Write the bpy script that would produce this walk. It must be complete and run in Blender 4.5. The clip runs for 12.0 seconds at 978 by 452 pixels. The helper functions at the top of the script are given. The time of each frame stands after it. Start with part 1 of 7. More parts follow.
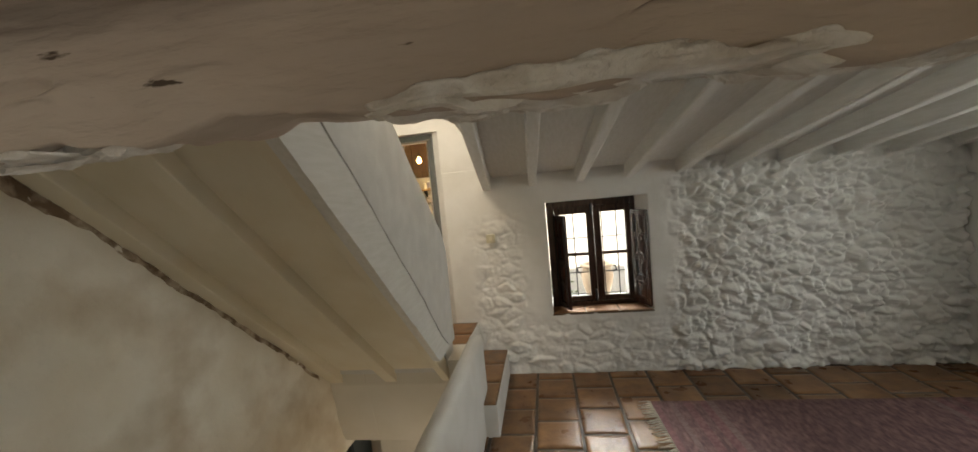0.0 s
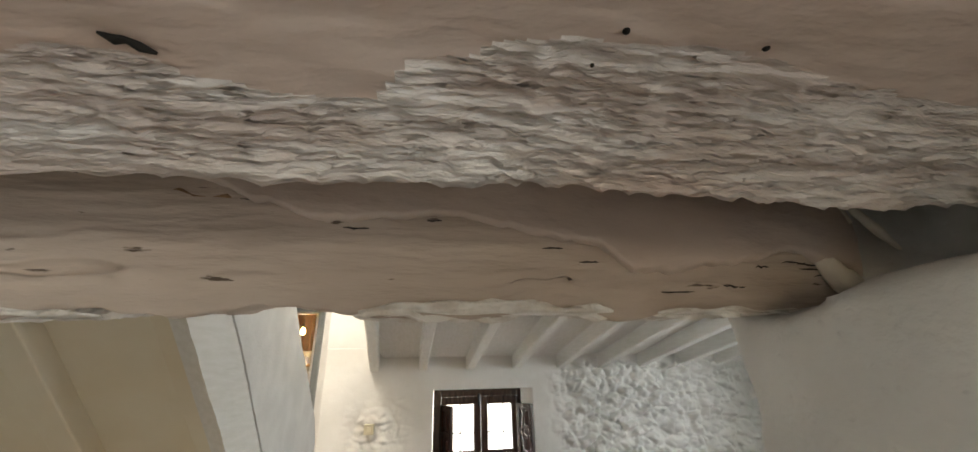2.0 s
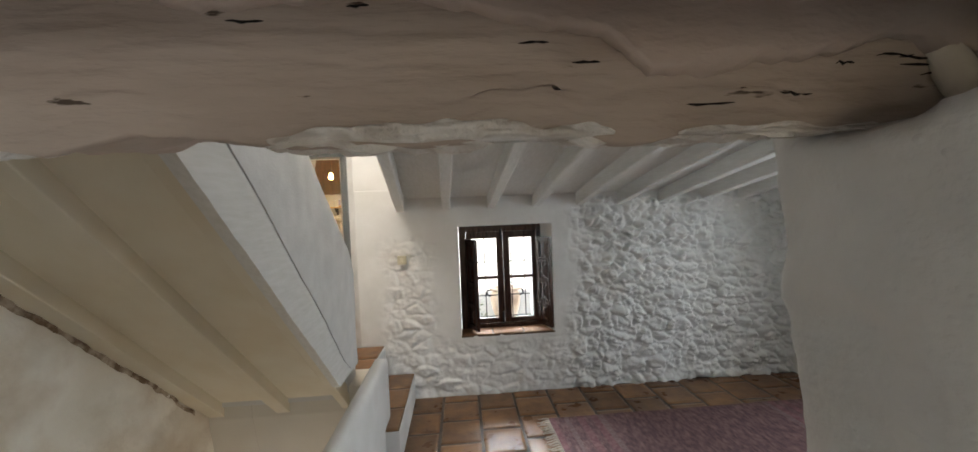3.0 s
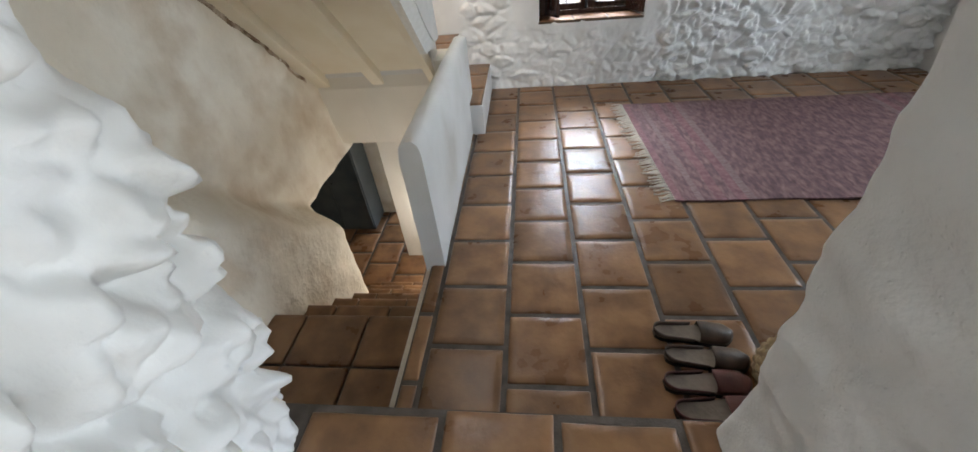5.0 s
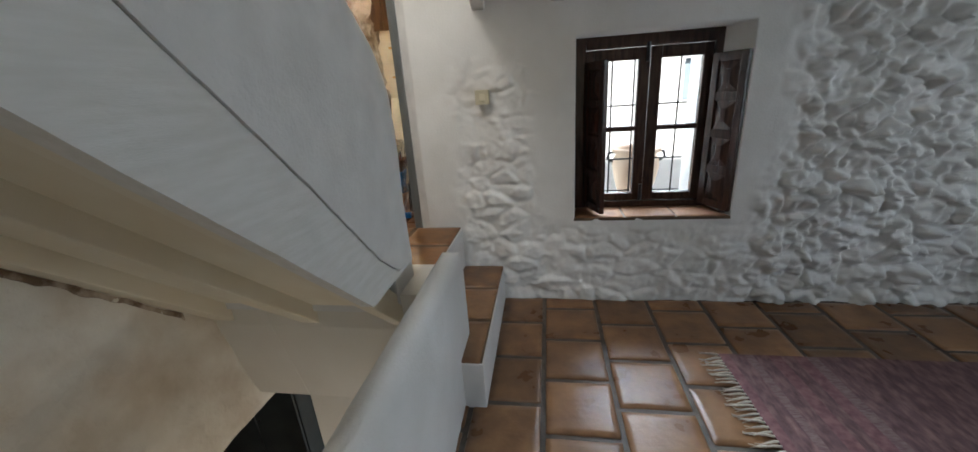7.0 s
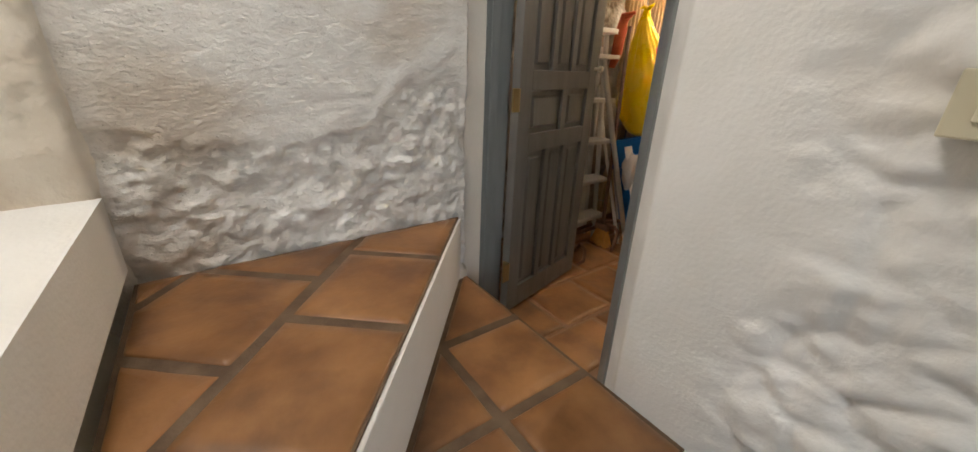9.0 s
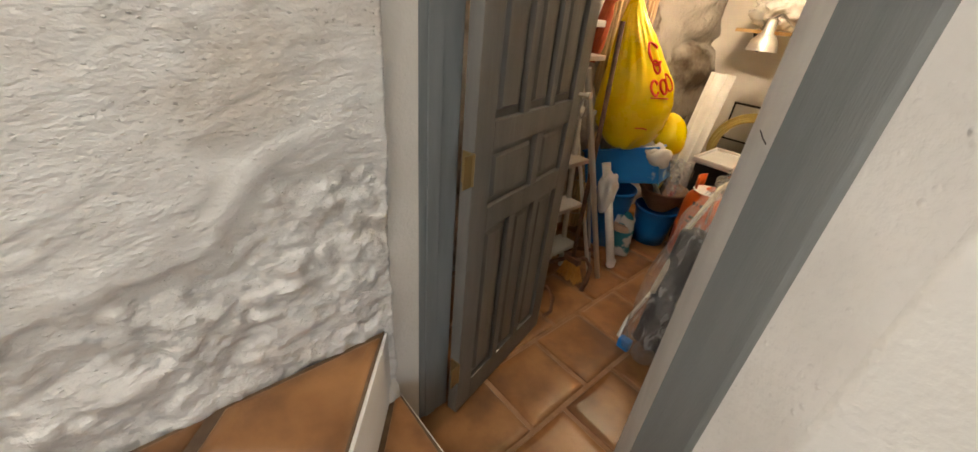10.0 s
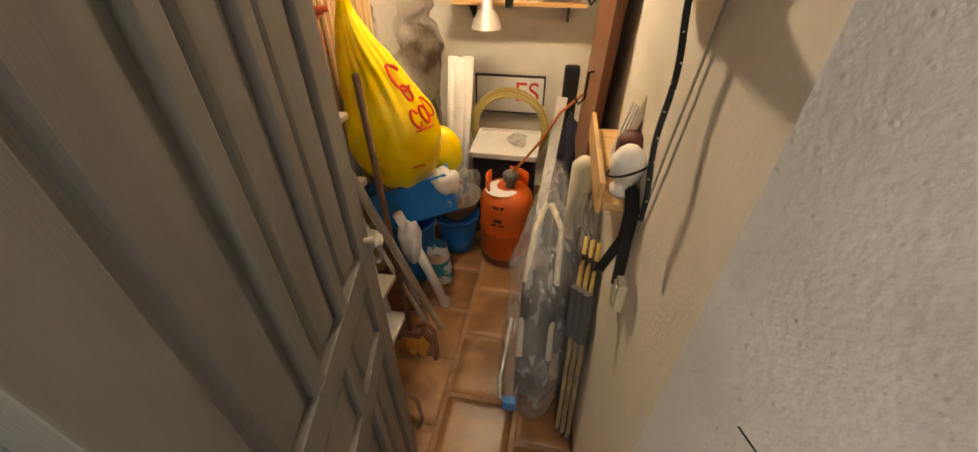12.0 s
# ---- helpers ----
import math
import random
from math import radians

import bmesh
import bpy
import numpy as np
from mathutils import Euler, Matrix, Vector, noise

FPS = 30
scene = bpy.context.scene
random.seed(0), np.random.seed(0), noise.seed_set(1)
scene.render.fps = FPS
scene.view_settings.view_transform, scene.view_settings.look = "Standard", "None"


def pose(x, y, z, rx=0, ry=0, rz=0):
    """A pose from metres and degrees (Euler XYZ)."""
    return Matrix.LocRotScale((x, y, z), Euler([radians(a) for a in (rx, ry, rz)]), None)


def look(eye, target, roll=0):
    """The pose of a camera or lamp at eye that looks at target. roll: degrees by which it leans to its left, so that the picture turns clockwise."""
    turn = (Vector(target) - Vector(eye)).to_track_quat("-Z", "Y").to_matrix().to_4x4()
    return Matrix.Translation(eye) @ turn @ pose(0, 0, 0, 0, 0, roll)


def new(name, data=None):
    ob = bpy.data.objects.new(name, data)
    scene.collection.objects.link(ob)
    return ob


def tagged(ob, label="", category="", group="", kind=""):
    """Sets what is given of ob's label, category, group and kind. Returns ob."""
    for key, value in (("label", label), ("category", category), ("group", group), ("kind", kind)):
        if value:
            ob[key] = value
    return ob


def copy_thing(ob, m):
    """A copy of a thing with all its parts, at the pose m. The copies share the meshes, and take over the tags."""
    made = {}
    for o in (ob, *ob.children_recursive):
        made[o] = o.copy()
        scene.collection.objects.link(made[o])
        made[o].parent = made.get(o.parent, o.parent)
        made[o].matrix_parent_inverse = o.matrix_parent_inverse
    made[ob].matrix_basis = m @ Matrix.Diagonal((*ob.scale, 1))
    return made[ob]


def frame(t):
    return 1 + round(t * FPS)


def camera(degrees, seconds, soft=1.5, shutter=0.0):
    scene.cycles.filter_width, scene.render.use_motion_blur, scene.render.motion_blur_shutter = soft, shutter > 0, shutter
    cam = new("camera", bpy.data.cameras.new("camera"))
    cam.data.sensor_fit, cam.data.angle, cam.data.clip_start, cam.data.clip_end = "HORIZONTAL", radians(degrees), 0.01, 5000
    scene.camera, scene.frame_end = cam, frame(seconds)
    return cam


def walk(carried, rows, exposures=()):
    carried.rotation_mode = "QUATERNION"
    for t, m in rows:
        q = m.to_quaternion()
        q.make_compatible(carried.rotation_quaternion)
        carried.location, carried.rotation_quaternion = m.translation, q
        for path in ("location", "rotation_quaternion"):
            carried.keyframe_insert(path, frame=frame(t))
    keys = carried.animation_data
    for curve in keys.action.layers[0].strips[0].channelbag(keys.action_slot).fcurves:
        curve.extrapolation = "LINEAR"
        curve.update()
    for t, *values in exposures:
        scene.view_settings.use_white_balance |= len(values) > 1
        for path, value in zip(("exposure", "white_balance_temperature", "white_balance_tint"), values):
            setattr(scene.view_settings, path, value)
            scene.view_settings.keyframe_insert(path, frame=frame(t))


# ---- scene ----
cam = camera(103.2, 12.0)
PATH = [
    (0, (-0.047, -0.021, 1.816), (-0.342, 1.952, 1.669), -5.3),
    (0.5, (-0.043, -0.062, 1.813), (-0.158, 1.924, 2.018), 0.7),
    (1, (-0.05, -0.133, 1.798), (0.029, 1.79, 2.34), -0.4),
    (1.5, (-0.063, -0.178, 1.803), (0.192, 1.682, 2.493), -2.3),
    (2, (-0.075, -0.201, 1.813), (0.197, 1.642, 2.54), -1.4),
    (2.5, (-0.053, -0.162, 1.81), (0.155, 1.785, 2.217), -1.8),
    (3, (-0.005, -0.099, 1.815), (0.134, 1.896, 1.759), -2.3),
    (3.5, (0.007, -0.114, 1.737), (0.053, 1.762, 1.044), -3.6),
    (3.7, (0.034, -0.182, 1.749), (0.057, 1.607, 0.854), -4.2),
    (5.3, (-0.178, -0.268, 1.452), (-0.451, 1.257, 0.188), -7.1),
    (5.5, (-0.197, -0.118, 1.462), (-0.451, 1.479, 0.286), -8.8),
    (6, (-0.252, 0.348, 1.456), (-0.341, 2.089, 0.475), -8.3),
    (6.5, (-0.248, 0.821, 1.456), (-0.407, 2.635, 0.627), -11.2),
    (7, (-0.215, 1.306, 1.443), (-0.523, 3.169, 0.783), -3.9),
    (7.5, (-0.209, 1.854, 1.522), (-0.89, 3.647, 0.955), -3.1),
    (7.7, (-0.236, 2.059, 1.502), (-1.096, 3.788, 0.981), -3.6),
    (9.3, (-0.726, 3.126, 1.427), (-2.24, 4.162, 0.63), 2.7),
    (9.5, (-0.856, 3.221, 1.473), (-2.302, 4.342, 0.666), 3.1),
    (10, (-1.099, 3.4, 1.685), (-2.364, 4.593, 0.698), 5.8),
    (10.5, (-1.313, 3.574, 1.846), (-2.398, 4.957, 0.892), 5.7),
    (11, (-1.407, 3.724, 1.969), (-2.177, 5.292, 0.995), 5.7),
    (11.5, (-1.525, 3.868, 2.029), (-2.04, 5.546, 1.072), -0.1),
    (12, (-1.562, 3.95, 2.015), (-1.835, 5.531, 0.821), 0.1),
]
EXPOSURES = [
    (0.0, 1.0, 8000, 8), (2.0, 1.85, 7200, 8), (3.5, 1.2, 6600, 10),
    (5.3, 1.98, 6350, 9), (6.0, 1.6, 6300, 9), (6.5, 1.02, 6250, 8), (7.7, 0.9, 6250, 8),
    (9.3, 1.45, 6650, 10), (10.5, 1.55, 6900, 10), (12.0, 1.6, 7300, 10),
]
walk(cam, [(t, look(eye, target, roll)) for t, eye, target, roll in PATH], EXPOSURES)

# ---- world and light ----
world = bpy.data.worlds.new("sky")
scene.world = world
world.use_nodes = True
wn = world.node_tree.nodes
sky = wn.new("ShaderNodeTexSky")
sky.sky_type, sky.sun_disc = "NISHITA", False
sky.sun_elevation, sky.sun_rotation = radians(39), radians(195)
wn["Background"].inputs["Strength"].default_value = 0.12
world.node_tree.links.new(sky.outputs["Color"], wn["Background"].inputs["Color"])


def lamp(name, kind, energy, colour, m, **more):
    data = bpy.data.lights.new(name, kind)
    data.energy, data.color = energy, colour
    for key, value in more.items():
        if key == "size":
            data.size = value
        elif key == "size_y":
            data.shape, data.size_y = "RECTANGLE", value
        elif key == "angle":
            data.angle = value
        elif key == "radius":
            data.shadow_soft_size = value
    ob = new(name, data)
    ob.matrix_world = m
    return ob


SUN_DIR = Vector((0.25, 0.9, -0.75))
lamp("sun", "SUN", 5.0, (1, 0.95, 0.88), look((0, 0, 8), Vector((0, 0, 8)) + SUN_DIR), angle=radians(0.5))
# added area lamp above the street for sky light; below, daylight in unseen openings
lamp("street_sky", "AREA", 330, (0.80, 0.90, 1.0), look((0.5, 6.9, 3.1), (0.3, 2.6, 0.7)), size=4.6, size_y=1.8)
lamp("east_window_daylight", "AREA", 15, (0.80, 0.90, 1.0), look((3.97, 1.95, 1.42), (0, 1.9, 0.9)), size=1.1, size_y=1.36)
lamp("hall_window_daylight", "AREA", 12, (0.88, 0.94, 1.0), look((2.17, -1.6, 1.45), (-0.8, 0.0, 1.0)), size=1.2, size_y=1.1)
# extra fill for the logs from behind the start, no known source there
lamp("hall_south_fill", "AREA", 0.9, (0.92, 0.96, 1.0), look((0.5, -2.62, 1.35), (0.1, 0.0, 1.7)), size=0.9, size_y=1.3)
# added lamp under the closed roof, for light assumed from above the stairs
lamp("stair_overhead_fill", "AREA", 15, (1.0, 0.97, 0.93), look((-1.3, 2.2, 3.66), (-1.3, 2.3, 0)), size=0.9, size_y=1.0)
# hidden point fill added to brighten the lower stair wall, no lamp known there
lamp("cellar_fill", "POINT", 3.8, (1.0, 0.93, 0.84), pose(-0.92, 2.48, -0.85), radius=0.12)
lamp("bulb_light", "POINT", 22, (1.0, 0.80, 0.55), pose(-1.90, 5.78, 2.475), radius=0.035)

# ---- materials ----
def mat(name, colour, rough=0.8, colour2=None, scale=6.0, bump=0.2, fine=60.0, metal=0.0, detail=6.0, stretch=(1, 1, 1), lo=0.35, hi=0.65,
        spec=0.5, rand=0.0, dist=0.01, alpha=1.0, transmission=0.0, stain=None, stain_scale=1.5, stain_lo=0.55, stain_hi=0.7, rough_var=0.1, ior=1.45, speck=0.0, speck_scale=60.0):
    """Two scales of variation, fine relief, an optional third stain colour."""
    m = bpy.data.materials.new(name)
    m.use_nodes = True
    nt = m.node_tree
    n, l = nt.nodes, nt.links
    b = n["Principled BSDF"]
    tc = n.new("ShaderNodeTexCoord")
    mp = n.new("ShaderNodeMapping")
    mp.inputs["Scale"].default_value = stretch
    l.new(tc.outputs["Object"], mp.inputs["Vector"])
    vec = mp.outputs["Vector"]
    info = n.new("ShaderNodeObjectInfo")
    if rand:
        add = n.new("ShaderNodeVectorMath")
        add.operation = "MULTIPLY_ADD"
        l.new(info.outputs["Random"], add.inputs[0])
        add.inputs[1].default_value = (37, 91, 53)
        l.new(vec, add.inputs[2])
        vec = add.outputs[0]
    big = n.new("ShaderNodeTexNoise")
    big.inputs["Scale"].default_value, big.inputs["Detail"].default_value = scale, detail
    l.new(vec, big.inputs["Vector"])
    ramp = n.new("ShaderNodeValToRGB")
    ramp.color_ramp.elements[0].position, ramp.color_ramp.elements[1].position = lo, hi
    ramp.color_ramp.elements[0].color = (*colour, 1)
    ramp.color_ramp.elements[1].color = (*(colour2 or tuple(min(1, c * 1.15) for c in colour)), 1)
    l.new(big.outputs["Fac"], ramp.inputs["Fac"])
    out = ramp.outputs["Color"]
    if stain:
        st = n.new("ShaderNodeTexNoise")
        st.inputs["Scale"].default_value, st.inputs["Detail"].default_value = stain_scale, 8
        l.new(vec, st.inputs["Vector"])
        mr = n.new("ShaderNodeMapRange")
        mr.inputs["From Min"].default_value, mr.inputs["From Max"].default_value = stain_lo, stain_hi
        l.new(st.outputs["Fac"], mr.inputs["Value"])
        mx = n.new("ShaderNodeMixRGB")
        mx.inputs["Color2"].default_value = (*stain, 1)
        l.new(mr.outputs["Result"], mx.inputs["Fac"])
        l.new(out, mx.inputs["Color1"])
        out = mx.outputs["Color"]
    if rand:
        hsv = n.new("ShaderNodeHueSaturation")
        mr2 = n.new("ShaderNodeMapRange")
        mr2.inputs["To Min"].default_value, mr2.inputs["To Max"].default_value = 1 - rand, 1 + rand
        l.new(info.outputs["Random"], mr2.inputs["Value"])
        l.new(mr2.outputs["Result"], hsv.inputs["Value"])
        l.new(out, hsv.inputs["Color"])
        out = hsv.outputs["Color"]
    l.new(out, b.inputs["Base Color"])
    fn = n.new("ShaderNodeTexNoise")
    fn.inputs["Scale"].default_value, fn.inputs["Detail"].default_value = fine, 4
    l.new(vec, fn.inputs["Vector"])
    rr = n.new("ShaderNodeMapRange")
    rr.inputs["To Min"].default_value, rr.inputs["To Max"].default_value = max(0.02, rough - rough_var), min(1, rough + rough_var)
    l.new(big.outputs["Fac"], rr.inputs["Value"])
    l.new(rr.outputs["Result"], b.inputs["Roughness"])
    if bump:
        mixh = n.new("ShaderNodeMath")
        mixh.operation = "MULTIPLY_ADD"
        l.new(fn.outputs["Fac"], mixh.inputs[0])
        mixh.inputs[1].default_value = 0.5
        l.new(big.outputs["Fac"], mixh.inputs[2])
        bp = n.new("ShaderNodeBump")
        bp.inputs["Strength"].default_value, bp.inputs["Distance"].default_value = bump, dist
        height = mixh.outputs[0]
        if speck:
            vo = n.new("ShaderNodeTexVoronoi")
            vo.inputs["Scale"].default_value = speck_scale
            l.new(vec, vo.inputs["Vector"])
            dot = n.new("ShaderNodeMapRange")
            dot.inputs["From Min"].default_value, dot.inputs["From Max"].default_value = 0.05, 0.30
            dot.inputs["To Min"].default_value, dot.inputs["To Max"].default_value = speck, 0.0
            l.new(vo.outputs["Distance"], dot.inputs["Value"])
            some = n.new("ShaderNodeMapRange")
            some.inputs["From Min"].default_value, some.inputs["From Max"].default_value = 0.55, 0.75
            l.new(vo.outputs["Color"], some.inputs["Value"])
            mul = n.new("ShaderNodeMath")
            mul.operation = "MULTIPLY_ADD"
            l.new(dot.outputs["Result"], mul.inputs[0])
            l.new(some.outputs["Result"], mul.inputs[1])
            l.new(height, mul.inputs[2])
            height = mul.outputs[0]
        l.new(height, bp.inputs["Height"])
        l.new(bp.outputs["Normal"], b.inputs["Normal"])
    b.inputs["Metallic"].default_value = metal
    b.inputs["IOR"].default_value = ior
    b.inputs["Alpha"].default_value = alpha
    b.inputs["Transmission Weight"].default_value = transmission
    b.inputs["Specular IOR Level"].default_value = spec
    return m


WHITEWASH = mat("whitewash", (0.74, 0.73, 0.70), 0.75, (0.82, 0.81, 0.79), 3.0, 0.35, 90, stain=(0.62, 0.59, 0.54), stain_lo=0.58, stain_hi=0.75)
STUCCO = mat("stucco", (0.71, 0.70, 0.68), 0.58, (0.8, 0.79, 0.77), 7.0, 0.45, 90, dist=0.008, speck=0.25, speck_scale=80)
STROKED = mat("brushed_limewash", (0.72, 0.70, 0.67), 0.6, (0.8, 0.79, 0.76), 16, 0.9, 80, dist=0.010, stretch=(1, 0.9, 1.6), stain=(0.60, 0.54, 0.47), stain_scale=2.2, stain_lo=0.52, stain_hi=0.68, speck=0.3, speck_scale=90)
STAIR_PLASTER = mat("stair_plaster", (0.70, 0.64, 0.54), 0.72, (0.82, 0.78, 0.70), 2.2, 0.7, 26, dist=0.03, stain=(0.50, 0.40, 0.29), stain_scale=2.4, stain_lo=0.47, stain_hi=0.74)
SMOOTH_PLASTER = mat("smooth_stair_plaster", (0.76, 0.72, 0.64), 0.7, (0.82, 0.79, 0.72), 2.0, 0.3, 60)
EARTH_JOINT = mat("crumbled_earth", (0.20, 0.13, 0.08), 0.9, (0.52, 0.43, 0.33), 14, 1.0, 60, dist=0.02, detail=9, lo=0.42, hi=0.62)
WHITE_WOOD = mat("white_painted_wood", (0.73, 0.72, 0.68), 0.55, (0.8, 0.79, 0.76), 9.0, 0.2, 80, stretch=(6, 0.8, 6))
# cream, yellowed further to carry warm light bounced off the tiles
CREAM_PAINT = mat("warmed_cream_soffit", (0.74, 0.66, 0.51), 0.6, (0.80, 0.74, 0.61), 3.0, 0.15, 60)
LOG_PAINT = mat("limewashed_log", (0.55, 0.45, 0.39), 0.5, (0.66, 0.56, 0.50), 5.0, 0.7, 30, stretch=(0.7, 1.8, 1.8), dist=0.012, stain=(0.50, 0.35, 0.27), stain_scale=3.0, stain_lo=0.5, stain_hi=0.75)
LOG_BRUSHED = mat("brushed_limewash_log", (0.66, 0.58, 0.53), 0.36, (0.84, 0.81, 0.78), 7.0, 1.0, 38, stretch=(0.9, 4.0, 3.0), dist=0.018, lo=0.4, hi=0.6, stain=(0.60, 0.49, 0.43), stain_lo=0.55, stain_hi=0.66, stain_scale=2.4)
LIME_CRUST = mat("crumbling_lime", (0.66, 0.61, 0.55), 0.6, (0.86, 0.84, 0.80), 30, 1.0, 90, dist=0.012, lo=0.4, hi=0.6)
LOG_WOOD = mat("weathered_log_wood", (0.44, 0.36, 0.30), 0.7, (0.58, 0.49, 0.42), 5.0, 0.6, 50, stretch=(0.6, 2, 3), dist=0.008, lo=0.32, hi=0.62, stain=(0.10, 0.07, 0.05), stain_scale=24, stain_lo=0.665, stain_hi=0.70)
TERRACOTTA = mat("glazed_terracotta", (0.165, 0.083, 0.040), 0.31, (0.29, 0.155, 0.072), 6.0, 0.45, 34, rand=0.24, dist=0.006, detail=9, lo=0.36, hi=0.66, stain=(0.12, 0.062, 0.033), stain_scale=7, stain_lo=0.48, stain_hi=0.85, rough_var=0.14)
TERRACOTTA_MATT = mat("worn_terracotta", (0.18, 0.080, 0.030), 0.34, (0.34, 0.165, 0.064), 5.0, 0.4, 40, rand=0.16, dist=0.005, detail=9, stain=(0.13, 0.060, 0.028), stain_scale=4.5, stain_lo=0.5, stain_hi=0.7)
GROUT = mat("grout", (0.055, 0.043, 0.034), 0.55, (0.115, 0.095, 0.078), 14, 0.6, 120, dist=0.005)
BROWN_GROUT = mat("brown_mortar", (0.085, 0.050, 0.028), 0.7, (0.15, 0.10, 0.06), 14, 0.6, 120, dist=0.005)
DARK_WOOD = mat("dark_stained_wood", (0.028, 0.013, 0.010), 0.22, (0.06, 0.028, 0.02), 10, 0.2, 90, stretch=(5, 5, 0.7))
GREY_PAINT = mat("grey_painted_wood", (0.128, 0.125, 0.116), 0.42, (0.165, 0.16, 0.148), 6, 0.15, 90, stretch=(4, 4, 0.6))
GREY_FRAME = mat("blue_grey_paint", (0.175, 0.19, 0.195), 0.45, (0.215, 0.23, 0.235), 6, 0.15, 90, stretch=(4, 4, 0.6))
STORE_WALL = mat("store_plaster", (0.68, 0.64, 0.58), 0.75, (0.76, 0.73, 0.68), 3, 0.35, 110, stain=(0.52, 0.45, 0.37), stain_lo=0.55, stain_hi=0.75)
ROCK = mat("bare_rock_wall", (0.10, 0.07, 0.045), 0.85, (0.36, 0.31, 0.26), 4.2, 1.0, 24, detail=10, dist=0.04, lo=0.4, hi=0.58, stain=(0.50, 0.47, 0.43), stain_scale=2.6, stain_lo=0.49, stain_hi=0.6)
# brown with the dimness of the cellar put into the colour
CELLAR = mat("dimmed_cellar_plaster", (0.10, 0.065, 0.045), 0.85, (0.18, 0.12, 0.08), 4, 0.4)
SILL_TILE = mat("dull_terracotta", (0.16, 0.075, 0.035), 0.7, (0.26, 0.13, 0.06), 6, 0.4, 50, spec=0.2, rand=0.15, dist=0.005)
STORE_GROUT = mat("sandy_grout", (0.24, 0.13, 0.07), 0.85, (0.33, 0.20, 0.12), 12, 0.4, 100, dist=0.004)
STEEL = mat("black_iron", (0.02, 0.02, 0.022), 0.5, metal=0.6, bump=0.1)
CLAY_POT = mat("pale_clay", (0.50, 0.36, 0.26), 0.8, (0.62, 0.48, 0.36), 5, 0.3)
RENDER_WHITE = mat("sunlit_limewash", (0.8, 0.79, 0.76), 0.85)
GROUND_M = mat("street_stone", (0.30, 0.27, 0.23), 0.9, (0.42, 0.39, 0.34), 2, 0.5)
GLASS = bpy.data.materials.new("window_glass")
GLASS.use_nodes = True
gb = GLASS.node_tree.nodes["Principled BSDF"]
gb.inputs["Transmission Weight"].default_value, gb.inputs["Roughness"].default_value, gb.inputs["IOR"].default_value = 1.0, 0.0, 1.02

# ---- builders ----
def mesh_of(name, bm, material, smooth=False):
    me = bpy.data.meshes.new(name)
    bmesh.ops.recalc_face_normals(bm, faces=bm.faces)
    bm.to_mesh(me)
    bm.free()
    for m in material if isinstance(material, (list, tuple)) else [material]:
        me.materials.append(m)
    if smooth:
        me.shade_smooth()
    return me


def part(name, bm, material, parent, label="", smooth=False):
    ob = new(name, mesh_of(name, bm, material, smooth))
    ob.parent = parent
    if label:
        tagged(ob, label)
    return ob


def thing(name, bm, material, label, category, group="", kind="", smooth=False):
    return tagged(new(name, mesh_of(name, bm, material, smooth)), label, category, group, kind)


def group_of(name, label, category, at=(0, 0, 0), group="", kind=""):
    ob = new(name)
    ob.empty_display_size = 0.1
    ob.location = at
    return tagged(ob, label, category, group, kind)


def add_box(bm, x0, x1, y0, y1, z0, z1, bevel=0.0, m=None):
    r = bmesh.ops.create_cube(bm, size=1)
    mm = Matrix.Translation(((x0 + x1) / 2, (y0 + y1) / 2, (z0 + z1) / 2)) @ Matrix.Diagonal((x1 - x0, y1 - y0, z1 - z0, 1))
    bmesh.ops.transform(bm, matrix=mm, verts=r["verts"])
    vs = r["verts"]
    if bevel:
        es = list({e for v in vs for e in v.link_edges})
        g = bmesh.ops.bevel(bm, geom=es, offset=bevel, segments=2, affect="EDGES", profile=0.6)
        vs = list({v for f in g["faces"] for v in f.verts} | {v for v in vs if v.is_valid})
    if m is not None:
        bmesh.ops.transform(bm, matrix=m, verts=vs)
    return vs


def box(*a, **k):
    bm = bmesh.new()
    add_box(bm, *a, **k)
    return bm


def add_prism(bm, poly, axis, a, b):
    """A polygon in the two other axes, pushed along one axis from a to b."""
    def put(p, w):
        q = list(p)
        q.insert("xyz".index(axis), w)
        return q
    lo = [bm.verts.new(put(p, a)) for p in poly]
    hi = [bm.verts.new(put(p, b)) for p in poly]
    bm.faces.new(lo), bm.faces.new(hi)
    for i in range(len(poly)):
        j = (i + 1) % len(poly)
        bm.faces.new((lo[i], lo[j], hi[j], hi[i]))
    return lo + hi


def prism(poly, axis, a, b, bevel=0.0):
    bm = bmesh.new()
    add_prism(bm, poly, axis, a, b)
    if bevel:
        bmesh.ops.bevel(bm, geom=list(bm.edges), offset=bevel, segments=2, affect="EDGES", profile=0.6)
    return bm


